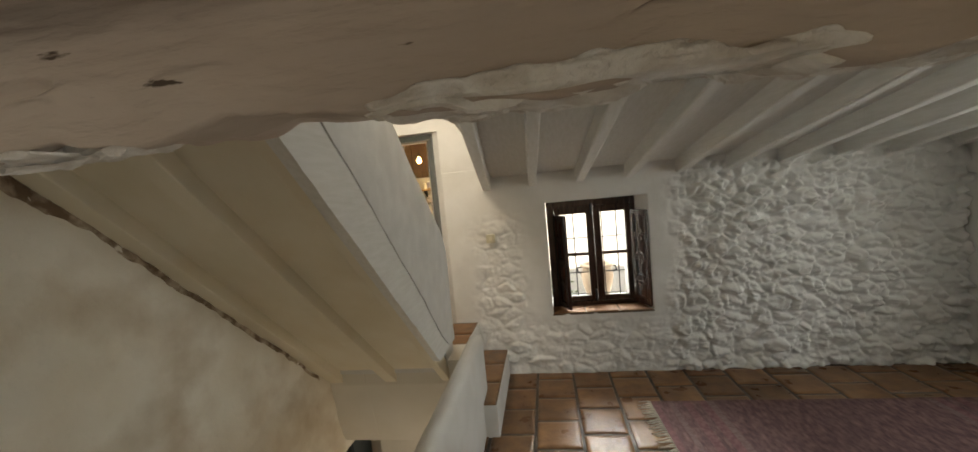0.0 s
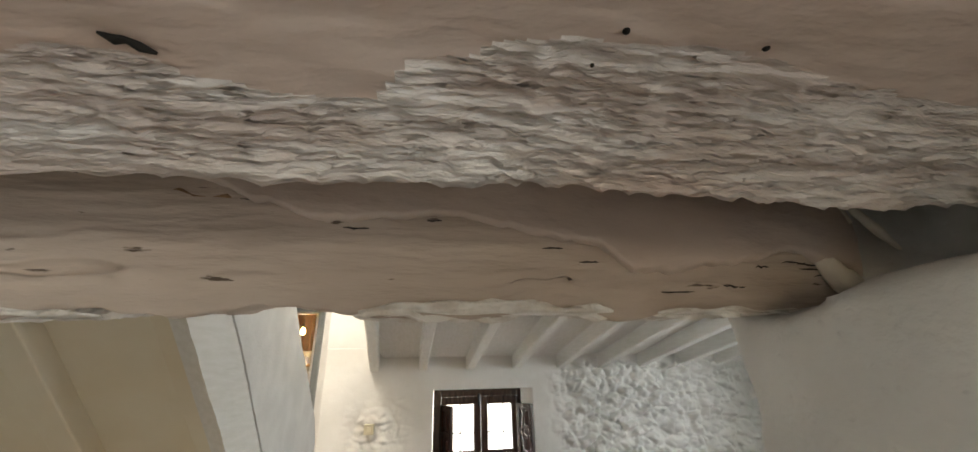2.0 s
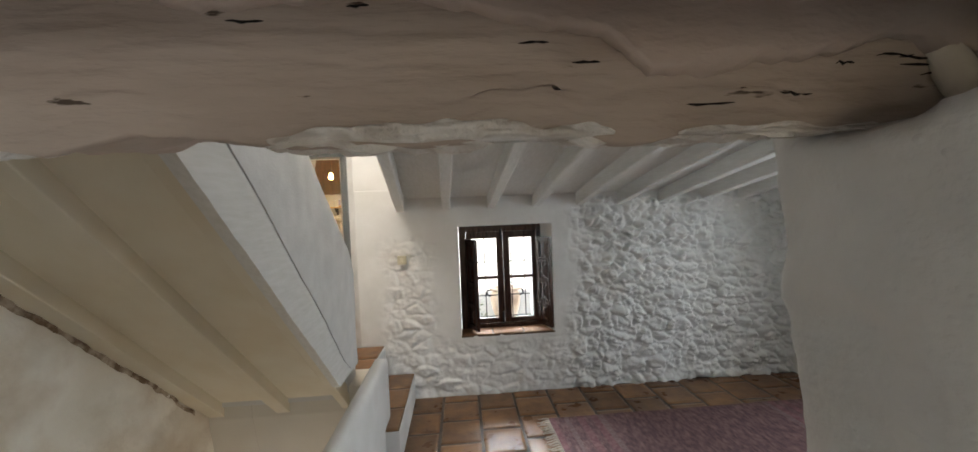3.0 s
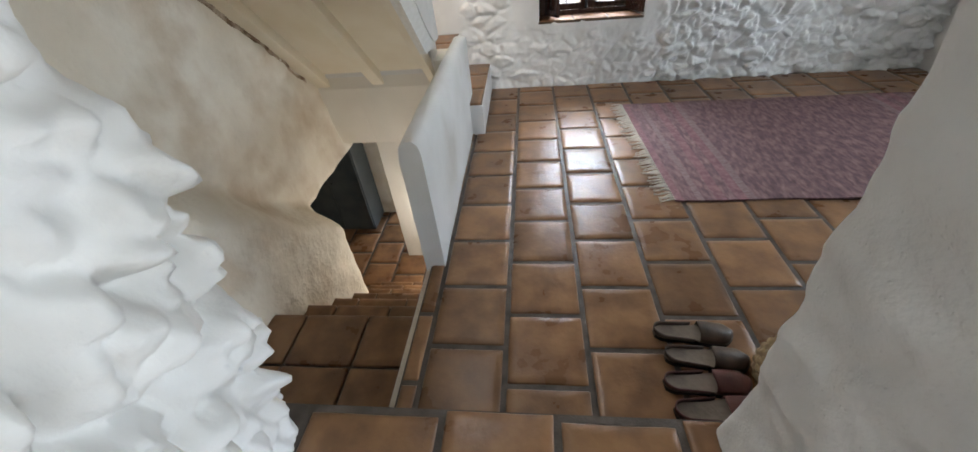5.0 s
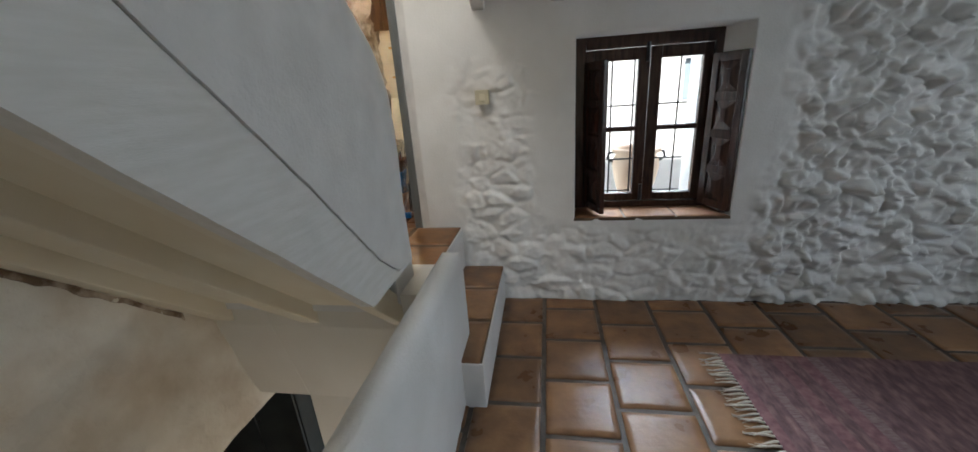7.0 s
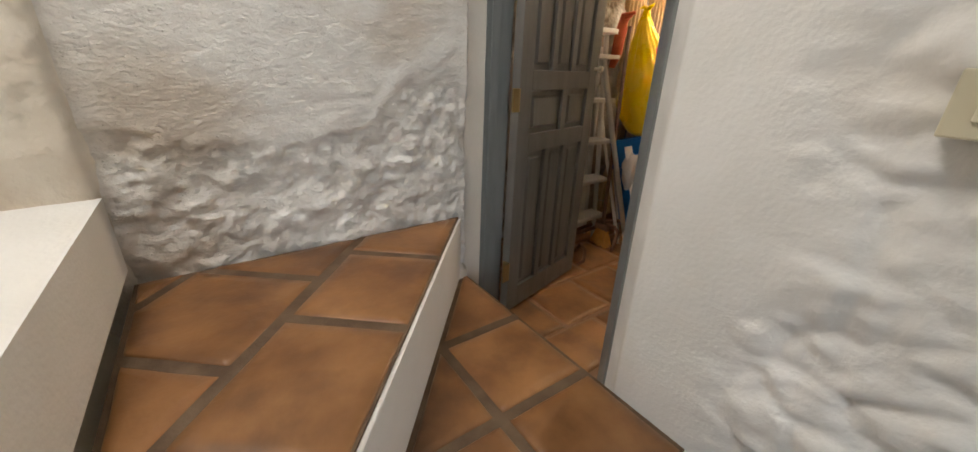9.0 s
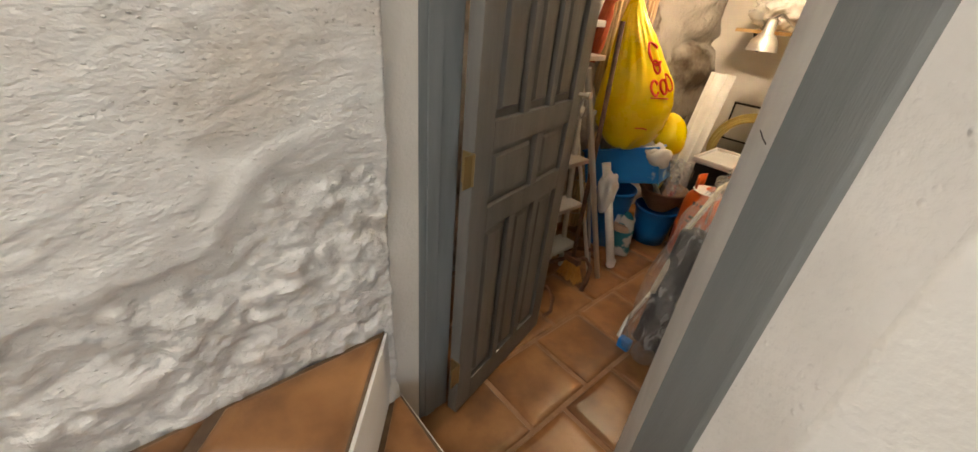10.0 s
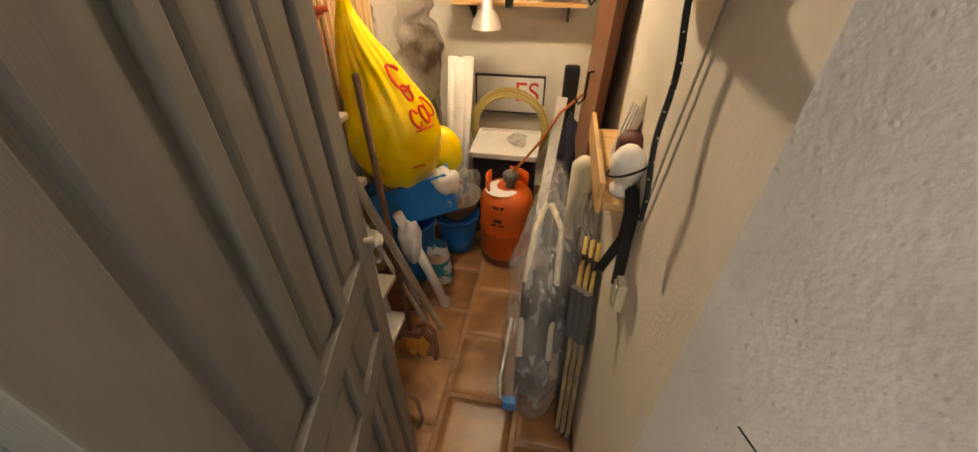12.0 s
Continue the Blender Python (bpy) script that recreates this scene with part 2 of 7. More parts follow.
def add_tube(bm, points, radius, sides=10, close=False):
    """A round bar through points; radius a number or one for each point."""
    pts = [Vector(p) for p in points]
    rs = radius if isinstance(radius, (list, tuple)) else [radius] * len(pts)
    rings = []
    up = None
    for i, p in enumerate(pts):
        if close:
            d = pts[(i + 1) % len(pts)] - pts[i - 1]
        else:
            d = pts[min(i + 1, len(pts) - 1)] - pts[max(i - 1, 0)]
        d.normalize()
        if up is None:
            up = Vector((0, 0, 1)) if abs(d.z) < 0.9 else Vector((1, 0, 0))
        s = d.cross(up).normalized()
        up = s.cross(d).normalized()
        rings.append([bm.verts.new(p + rs[i] * (math.cos(a) * s + math.sin(a) * up)) for a in (2 * math.pi * k / sides for k in range(sides))])
    n = len(rings)
    for i in range(n if close else n - 1):
        a, b = rings[i], rings[(i + 1) % n]
        for k in range(sides):
            bm.faces.new((a[k], a[(k + 1) % sides], b[(k + 1) % sides], b[k]))
    if not close:
        bm.faces.new(rings[0]), bm.faces.new(rings[-1])


def tube(points, radius, sides=10, close=False):
    bm = bmesh.new()
    add_tube(bm, points, radius, sides, close)
    return bm


def add_lathe(bm, profile, at=(0, 0, 0), sides=28, cap=True):
    """Profile of (radius, height) turned about the upright axis."""
    rings = []
    for r, h in profile:
        rings.append([bm.verts.new((at[0] + r * math.cos(a), at[1] + r * math.sin(a), at[2] + h)) for a in (2 * math.pi * k / sides for k in range(sides))])
    for a, b in zip(rings, rings[1:]):
        for k in range(sides):
            bm.faces.new((a[k], a[(k + 1) % sides], b[(k + 1) % sides], b[k]))
    if cap:
        bm.faces.new(rings[0]), bm.faces.new(rings[-1])


def lathe(profile, at=(0, 0, 0), sides=28, cap=True):
    bm = bmesh.new()
    add_lathe(bm, profile, at, sides, cap)
    return bm


def steps(a, b, d, *also):
    """Even stations from a to b about d apart, that hit the given ones."""
    marks = sorted({a, b, *also})
    out = []
    for p, q in zip(marks, marks[1:]):
        k = max(1, round((q - p) / d))
        out += [p + (q - p) * i / k for i in range(k)]
    return out + [b]


def relief(us, vs, place, back, skip=None):
    """A solid wall whose face is place(u, v) on a net of stations; back is where each face point lies on the rear; skip(u, v) leaves openings."""
    bm = bmesh.new()
    f, r = {}, {}
    for i, u in enumerate(us):
        for j, v in enumerate(vs):
            f[i, j] = bm.verts.new(place(u, v))
            r[i, j] = bm.verts.new(back(u, v))
    cells = {(i, j) for i in range(len(us) - 1) for j in range(len(vs) - 1)
             if not (skip and skip((us[i] + us[i + 1]) / 2, (vs[j] + vs[j + 1]) / 2))}
    for i, j in cells:
        bm.faces.new((f[i, j], f[i + 1, j], f[i + 1, j + 1], f[i, j + 1]))
        bm.faces.new((r[i, j + 1], r[i + 1, j + 1], r[i + 1, j], r[i, j]))
        for (a, b), nb in ((((i, j), (i + 1, j)), (i, j - 1)), (((i + 1, j), (i + 1, j + 1)), (i + 1, j)),
                           (((i + 1, j + 1), (i, j + 1)), (i, j + 1)), (((i, j + 1), (i, j)), (i - 1, j))):
            if nb not in cells:
                bm.faces.new((f[b], f[a], r[a], r[b]))
    bmesh.ops.delete(bm, geom=[v for v in bm.verts if not v.link_faces], context="VERTS")
    return bm


def smoothstep(a, b, x):
    t = min(1, max(0, (x - a) / (b - a)))
    return t * t * (3 - 2 * t)


def lumps(x, y, sx, sy, seed=0.0):
    """Rounded stones under limewash, 0 in the joints to 1 on the stones."""
    w = noise.noise_vector((x * 2.3 + seed, y * 2.3, seed))
    p = Vector((x * sx + 0.45 * w.x, y * sy + 0.45 * w.y, seed))
    d = noise.voronoi(p)[0]
    e = smoothstep(0.02, 0.42, d[1] - d[0])
    return e * (0.75 + 0.5 * noise.noise(p * 0.7))


def rubble(x, y, sx, sy, seed=0.0):
    """Angular stones: each cell has its own height and tilt, with narrow deep joints."""
    w = noise.noise_vector((x * 4.1 + seed, y * 4.1, seed))
    p = Vector((x * sx + 0.35 * w.x, y * sy + 0.35 * w.y, seed))
    d, c = noise.voronoi(p)
    tilt = noise.noise_vector(c[0] * 7.3)
    face = 0.55 + 0.9 * noise.noise(c[0] * 5.1) + 1.7 * ((p - c[0]).x * tilt.x + (p - c[0]).y * tilt.y)
    return face * smoothstep(-0.04, 0.30, d[1] - d[0])


def rough(x, y, z=0.0, f=3.0, octaves=5):
    return noise.fractal((x * f, y * f, z * f), 0.9, 2.1, octaves)


def clip_poly(poly, px, py, nx, ny):
    """Keep the side of a polygon where (p - (px, py)) . (nx, ny) <= 0."""
    out = []
    for i, a in enumerate(poly):
        b = poly[(i + 1) % len(poly)]
        da = (a[0] - px) * nx + (a[1] - py) * ny
        db = (b[0] - px) * nx + (b[1] - py) * ny
        if da <= 0:
            out.append(a)
        if da * db < 0:
            t = da / (da - db)
            out.append((a[0] + t * (b[0] - a[0]), a[1] + t * (b[1] - a[1])))
    return out

# ---- large structure ----
FACE = 3.80          # the window wall's inner face
WX0, WX1, WZ0, WZ1 = -0.05, 0.90, 0.60, 1.71
LAND, STORE_Z, STEP1, SILL_Z = 0.557, 0.27, 0.26, 0.20


def window_wall_relief(x, z):
    n1 = 0.10 * noise.noise((x * 3, z * 3, 4))
    right = smoothstep(1.02, 1.30, x + n1 + 0.10 * (1 - z / 2))
    low = smoothstep(0.62, 0.40, z + 1.2 * n1)
    strip = smoothstep(-0.85, -0.70, x + n1) * smoothstep(-0.22, -0.42, x + n1) * smoothstep(1.75, 1.35, z)
    w = max(right, 0.75 * low * smoothstep(-0.95, -0.75, x), 0.8 * strip)
    edge = min(abs(x - WX0), abs(x - WX1)) if WZ0 - 0.05 < z < WZ1 + 0.05 else 1
    w *= smoothstep(1.98, 1.9, z) * (0.15 + 0.85 * smoothstep(0.0, 0.1, edge))
    h = w * ((0.032 + 0.036 * right) * (rubble(x, z, 5.2, 8.5, 2) - 0.4) + (0.012 + 0.024 * right) * (rubble(x, z, 12, 16, 5) - 0.4) + 0.022 * rough(x, z, 1, 5, 5) + 0.008 * rough(x, z, 3, 24, 4))
    return h + 0.006 * rough(x, z, 0, 1.7, 4)


us = steps(-1.055, 3.5, 0.0115, WX0, WX1)
vs = steps(-0.03, 2.10, 0.0115, WZ0, WZ1)


def splay(x, z):
    """The rear of the window opening is a little narrower than its face."""
    return Vector((x - 0.15 * smoothstep(1.3, WX1, x) * smoothstep(WX0, WX1, x), FACE + 0.52, z))


thing("wall_north", relief(us, vs, lambda x, z: Vector((x, FACE - window_wall_relief(x, z), z)), splay,
      lambda x, z: WX0 < x < WX1 and WZ0 < z < WZ1), WHITEWASH, "whitewashed rubble and plaster wall round the window", "wall", kind="structure", smooth=True)
bm = bmesh.new()
add_box(bm, -2.3, -0.45, FACE, FACE + 0.16, 2.52, 3.6)
add_box(bm, -1.055, -0.45, FACE, FACE + 0.16, 2.10, 2.52)
thing("wall_above_door", bm, WHITEWASH, "smooth white plaster wall above the storeroom door", "wall", kind="structure")

# the storeroom's side of the thick wall, beside the door
bm = prism([(-1.055, FACE + 0.001), (-1.068, 3.812), (-1.126, 3.8685), (-1.14, 3.90), (-1.20, 3.985), (-1.34, 4.34), (-1.34, 4.345), (-1.055, 4.345)], "z", 0.0, 2.52)
thing("wall_door_reveal", bm, STUCCO, "splayed white stucco reveal beside the door", "wall", kind="structure")
thing("wall_over_opening", box(-2.3, -1.08, 3.965, 4.345, 2.50, 3.6), STUCCO, "white plaster over the storeroom doorway", "wall", kind="structure")

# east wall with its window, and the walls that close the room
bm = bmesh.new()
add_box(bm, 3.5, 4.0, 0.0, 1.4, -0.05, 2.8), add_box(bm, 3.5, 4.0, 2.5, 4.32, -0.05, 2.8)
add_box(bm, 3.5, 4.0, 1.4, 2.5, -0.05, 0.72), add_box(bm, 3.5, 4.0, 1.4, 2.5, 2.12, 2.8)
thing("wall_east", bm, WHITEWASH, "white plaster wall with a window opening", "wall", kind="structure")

# the thick wall with the low doorway in which the walk begins
JX0, JX1, JY0, JY1 = -0.83, 0.415, -0.34, 0.345


def jamb_left(y, z):
    b = lumps(y, z, 5.0, 4.6, 7)
    lean = 0.05 * smoothstep(0.6, 1.4, z) - 0.05 * smoothstep(0.5, 0.1, z)
    shelf = 0.06 * smoothstep(1.02, 1.10, z) * smoothstep(1.34, 1.26, z) * smoothstep(-0.2, 0.2, y)
    return JX0 - 0.045 + lean + shelf + 0.10 * (b - 0.35) + 0.045 * (lumps(y, z, 11, 11, 9) - 0.4) + 0.035 * rough(y, z, 5, 4, 5) + 0.017 * rough(y, z, 3, 17, 4)


us = steps(JY0, JY1, 0.012)
vs = steps(-0.9, 2.16, 0.014)


def jl_place(y, z):
    x = jamb_left(y, z)
    k = smoothstep(JY1 - 0.10, JY1, y)
    return Vector((x - 0.10 * k * k, y + 0.05 * rough(x, z, 8, 5, 3) * k, z))


thing("wall_south_west", relief(us, vs, jl_place, lambda y, z: Vector((-2.3, y, z))), WHITEWASH, "lumpy whitewashed stone wall end beside the doorway", "wall", kind="structure", smooth=True)


def jr_place(y, z):
    k = smoothstep(JY1 - 0.08, JY1, y)
    lean = 0.03 * smoothstep(1.6, 0.3, z) - 0.025 * smoothstep(1.5, 1.9, z)
    lean -= 0.04 * smoothstep(0.4, 1.7, z) * smoothstep(-0.1, 0.2, y)
    top = 1.885 + 0.012 * noise.noise((y * 9, 2, 5)) - 0.02 * smoothstep(0.1, 0.2, y)
    lean += (0.28 * smoothstep(top, top + 0.06, z) + 0.03 * rough(y, z, 6, 9, 4) * smoothstep(top, top + 0.03, z)) * smoothstep(0.27, 0.22, y)
    return Vector((JX1 - 0.03 + lean + 0.022 * rough(y, z, 2, 3, 5) + 0.006 * rough(y, z, 4, 14, 5) + 0.014 * lumps(y, z, 4, 5, 3) + 0.07 * k * k + 0.03 * smoothstep(0.2, -0.3, y), y, z))


thing("wall_south_east", relief(us, vs, jr_place, lambda y, z: Vector((3.9, y, z))), STUCCO, "white plastered wall end beside the doorway", "wall", kind="structure", smooth=True)
thing("wall_south_upper", box(-2.3, 3.9, JY0 + 0.1, JY1 - 0.03, 2.17, 3.6), WHITEWASH, "plain wall above the doorway", "wall", kind="structure")

# hall behind the start, closed plainly
bm = bmesh.new()
add_box(bm, -2.3, -2.2, -2.6, JY0, 0.1, 2.6), add_box(bm, -2.3, 0.0, -2.7, -2.6, 0.1, 2.6)
# the gap from x 0 to 1 is made only for the south fill
add_box(bm, 1.0, 2.3, -2.7, -2.6, 0.1, 2.6), add_box(bm, 0.0, 1.0, -2.7, -2.6, 2.1, 2.6), add_box(bm, 0.0, 1.0, -2.7, -2.6, 0.1, 0.6)
add_box(bm, 2.2, 2.3, -2.6, -2.25, 0.1, 2.6), add_box(bm, 2.2, 2.3, -0.95, JY0, 0.1, 2.6)
add_box(bm, 2.2, 2.3, -2.25, -0.95, 0.1, 0.85), add_box(bm, 2.2, 2.3, -2.25, -0.95, 2.05, 2.6)
thing("wall_hall", bm, WHITEWASH, "plain white walls of the hall", "wall", kind="structure")


# west wall of the stairwell: leans out lower down, with a ledge along the steps
def west_x(y, z):
    stair = -0.2 - 0.917 * (y - 1.0)
    k = smoothstep(0.60, 0.28, z - stair - 0.35 + 0.12 * noise.noise((y * 2, z * 2, 1)))
    base = -1.86 + (0.27 * k if y < 2.0 else 0.27 * k * smoothstep(2.25, 2.0, y))
    return base + 0.024 * rough(y, z, 0, 1.6, 5) + 0.020 * lumps(y, z, 1.7, 2.1, 11) + 0.010 * rough(y, z, 6, 5, 4)


us = steps(0.30, 3.79, 0.03, 1.92, 2.89)
vs = steps(-1.56, 3.6, 0.03, -0.12)


def west_skip(y, z):
    return 1.92 < y < 3.7 and z < -0.12 - 0.05


def west_place(y, z):
    x = west_x(y, z)
    if y > 2.72 and z > 0.6:
        x = -1.95
    return Vector((x, y, z))


def winder_wall(y, z):
    edge = np.interp(y, [2.7, 2.87, 3.03, 3.16, 3.41, 3.5, 3.56, 3.7, 3.8], [1.25, 1.225, 1.195, 1.18, 1.22, 1.33, 1.40, 1.43, 1.35]) + 0.012 * noise.noise((y * 16, 0, 3))
    low = smoothstep(edge + 0.012, edge - 0.004 - 0.09 * smoothstep(3.4, 3.5, y), z)
    deep = low * (0.012 - 0.018 * rough(y, z, 4, 8, 7) - 0.003 * (lumps(y, z, 16, 19, 4) - 0.4) - 0.007 * rough(y, z, 8, 22, 3) - 0.011 * abs(noise.noise((y * 15, z * 17, 6))) - 0.006 * abs(noise.noise((y * 37, z * 37, 2))) - 0.007 * max(0, noise.noise((y * 45, z * 45, 3)) - 0.1))
    lip = 0.006 * smoothstep(0.06, 0.0, abs(z - edge - 0.02)) * (0.6 + noise.noise((y * 9, 0, 1)))
    return Vector((-1.878 - deep + lip + 0.004 * rough(y, z, 2, 3, 4) + (1 - low) * (0.0014 * noise.noise((y * 26, z * 60, 2)) + 0.004 * max(0, noise.noise((y * 17, z * 34, 9)) - 0.25)), y, z))


thing("wall_winder", relief(steps(2.60, 3.795, 0.0065), steps(0.55, 2.52, 0.0068), winder_wall, lambda y, z: Vector((-1.96, y, z))), STROKED, "brushed white wall with a rough crumbling lower band", "wall", kind="structure", smooth=True)
thing("wall_west", relief(us, vs, west_place, lambda y, z: Vector((-2.3, y, z)), west_skip), STAIR_PLASTER, "uneven old lime plaster wall of the stairwell", "wall", kind="structure", smooth=True)

# wall under the upper flight, facing the steps down
thing("wall_under_flight", prism([(2.74, 0.62), (2.74, 0.44), (2.87, -0.10), (2.87, -1.56), (2.92, -1.56), (2.92, -0.10), (3.05, -0.10), (3.05, 0.62)], "x", -1.55, -0.715, 0.0), SMOOTH_PLASTER,
      "smooth plaster wall under the upper flight", "wall", kind="structure")
thing("wall_under_flight_side", prism([(2.74, 0.62), (2.74, 0.44), (2.87, -0.10), (3.05, -0.10), (3.05, 0.62)], "x", -1.87, -1.552), SMOOTH_PLASTER, "plaster over the cellar opening", "wall", kind="structure")
bm = bmesh.new()
add_box(bm, -0.72, -0.685, 0.36, 3.05, -1.56, -0.04)
thing("wall_stairwell_east", bm, STAIR_PLASTER, "plaster wall below the floor's edge", "wall", kind="structure")

# cellar rooms below
bm = bmesh.new()
add_box(bm, -4.2, -4.1, 1.2, 4.6, -1.56, 0.1), add_box(bm, -4.2, -1.6, 4.5, 4.6, -1.56, 0.1), add_box(bm, -4.2, -2.28, 1.2, 1.3, -1.56, 0.1)
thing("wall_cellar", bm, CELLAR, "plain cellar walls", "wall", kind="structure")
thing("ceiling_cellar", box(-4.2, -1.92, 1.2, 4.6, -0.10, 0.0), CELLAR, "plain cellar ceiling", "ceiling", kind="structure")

# storeroom shell
OLD_BOARD = mat("old_dark_timber", (0.045, 0.022, 0.010), 0.7, (0.09, 0.045, 0.02), 8, 0.5, 60, stretch=(4, 4, 0.5))
# boards added so the wall close to the bulb stays dark brown
boards = group_of("timber_boarding", "dark brown boards added to darken the storeroom wall behind the bulb", "boarding", (-2.35, 6.80, 2.28), kind="structure")
for k in range(6):
    part("plank", box(-0.42 + 0.14 * k, -0.284 + 0.14 * k, -0.012 + 0.003 * (k % 2), 0.016, 0.0, 0.62, 0.004), OLD_BOARD, boards)
def rock_place(y, z):
    return Vector((-2.62 + 0.10 * rough(y, z, 3, 1.6, 6) + 0.07 * lumps(y, z, 2.4, 3.2, 21) - 0.02 * smoothstep(1.2, 2.6, z) + 0.14 * smoothstep(6.2, 6.9, y), y, z))


thing("wall_store_west", relief(steps(3.97, 6.98, 0.035), steps(0.2, 3.0, 0.035), rock_place, lambda y, z: Vector((-3.1, y, z))), ROCK, "bare brown and grey rock wall of the storeroom", "wall", kind="structure", smooth=True)


def store_back(x, z):
    return Vector((x, 6.93 - 0.008 * rough(x, z, 0, 2, 4), z))


thing("wall_store_north", relief(steps(-2.75, -1.1, 0.06), steps(0.2, 3.0, 0.06), store_back, lambda x, z: Vector((x, 7.2, z))), STORE_WALL, "pale plaster end wall of the storeroom", "wall", kind="structure", smooth=True)
thing("wall_store_east", box(-1.34, -1.08, 4.345, 7.2, 0.1, 3.0), STORE_WALL, "cream plaster side wall of the storeroom", "wall", kind="structure")
thing("ceiling_store", box(-3.1, -1.08, 3.965, 7.2, 2.9, 3.0), OLD_BOARD, "dark timber ceiling of the storeroom", "ceiling", kind="structure")
bm = bmesh.new()
add_box(bm, -3.1, -1.905, 3.80, 3.893, 0.1, 3.0), add_box(bm, -3.1, -1.947, 3.893, 3.965, 0.1, 3.0)
thing("wall_store_door_side", bm, STORE_WALL, "plaster beside the storeroom door", "wall", kind="structure")

# floors under the tiles
bm = bmesh.new()
add_box(bm, -0.686, 3.5, 0.33, 3.86, -0.12, -0.008)
floor_room = thing("floor", bm, GROUT, "terracotta tiled floor with wide grey joints", "floor", kind="structure")
floor_hall = thing("floor_hall", box(-2.2, 2.2, -2.6, 0.325, -0.3, SILL_Z - 0.008), GROUT, "raised tiled threshold of the doorway", "floor", kind="structure")
floor_store = thing("floor_store", box(-2.9, -1.1, 3.80, 7.0, 0.1, STORE_Z - 0.008), STORE_GROUT, "worn terracotta floor of the storeroom", "floor", kind="structure")
floor_cellar = thing("floor_cellar", box(-4.2, -0.7, 1.2, 4.6, -1.7, -1.548), GROUT, "tiled cellar floor", "floor", kind="structure")

# ceiling of the room: boards on beams, rising away from the window
def beam_z(y):
    return 1.885 + (FACE - y) * 0.175


def sloped(x0, x1, y0, y1, h0, h1, skew=0.0, seed=0, bevel=0.008):
    """A bar under the sloping ceiling; h are heights above the beams' undersides; skew moves its near end sideways."""
    bm = bmesh.new()
    ys = steps(y0, y1, 0.12)
    rows = []
    for y in ys:
        dx = skew * (y1 - y)
        w = 0.007 * noise.noise((seed * 3.1, y * 1.4, 0)), 0.006 * noise.noise((seed * 3.1, y * 1.7, 5))
        z0, z1 = beam_z(y) + h0 + w[1], beam_z(y) + h1
        b = bevel
        prof = [(x0, z0 + b), (x0 + b, z0), (x1 - b, z0), (x1, z0 + b), (x1, z1), (x0, z1)]
        rows.append([bm.verts.new((x + dx + w[0], y, z)) for x, z in prof])
    for p, q in zip(rows, rows[1:]):
        for k in range(6):
            bm.faces.new((p[k], p[(k + 1) % 6], q[(k + 1) % 6], q[k]))
    bm.faces.new(rows[0]), bm.faces.new(rows[-1])
    return bm


thing("ceiling", sloped(-0.55, 3.9, 0.35, 4.0, 0.125, 0.2), WHITE_WOOD, "white boarded ceiling over the beams", "ceiling", kind="structure")
thing("ceiling_edge", prism([(-0.66, FACE), (-0.66 + 0.105 * 3.45, 0.35), (-0.3 + 0.105 * 3.45, 0.35), (-0.3, FACE)], "z", 2.55, 2.75), WHITE_WOOD, "boards at the ceiling's open edge", "ceiling", kind="structure")
for i in range(10):
    x = -0.613 + 0.455 * min(i, 4) + 0.435 * max(0, i - 4)
    bm = sloped(x - 0.04, x + 0.04, 0.35, FACE + 0.03, 0.0, 0.13 if i else 0.5, (0.105, 0.045, 0.02)[i] if i < 3 else 0.0, i)
    thing("ceiling_beam", bm, WHITE_WOOD, "white painted wooden ceiling beam", "beam", group="ceiling beams", kind="structure")
# unseen gap over the stairs, made for the overhead lamp
bm = bmesh.new()
add_box(bm, -2.3, -1.8, 0.3, 4.0, 3.6, 3.7), add_box(bm, -0.8, -0.3, 0.3, 4.0, 3.6, 3.7), add_box(bm, -1.8, -0.8, 0.3, 1.65, 3.6, 3.7), add_box(bm, -1.8, -0.8, 2.75, 4.0, 3.6, 3.7)
thing("ceiling_upper", bm, WHITEWASH, "plain ceiling high over the stairs", "ceiling", kind="structure")
thing("ceiling_hall", box(-2.3, 2.3, -2.7, -0.33, 2.5, 2.6), WHITEWASH, "plain hall ceiling", "ceiling", kind="structure")
thing("wall_stair_upper_east", box(-0.59, -0.45, 0.3, FACE, 2.76, 3.6), WHITEWASH, "plain wall over the stairs", "wall", kind="structure")

# unseen slab that stops sun leaking in through the gap over the stairs
thing("roof", box(-4.3, 4.0, -2.8, 4.33, 3.75, 3.9), CLAY_POT, "unseen slab added over the house to keep the sun out", "roof", kind="structure")

# ---- lintel logs over the doorway ----
BLACK_HOLE = mat("dark_hole", (0.012, 0.010, 0.008), 0.9)
PINE_BARE = mat("bare_brown_wood", (0.16, 0.09, 0.045), 0.8, (0.30, 0.19, 0.10), 20, 0.6, 90, stretch=(1, 4, 4))


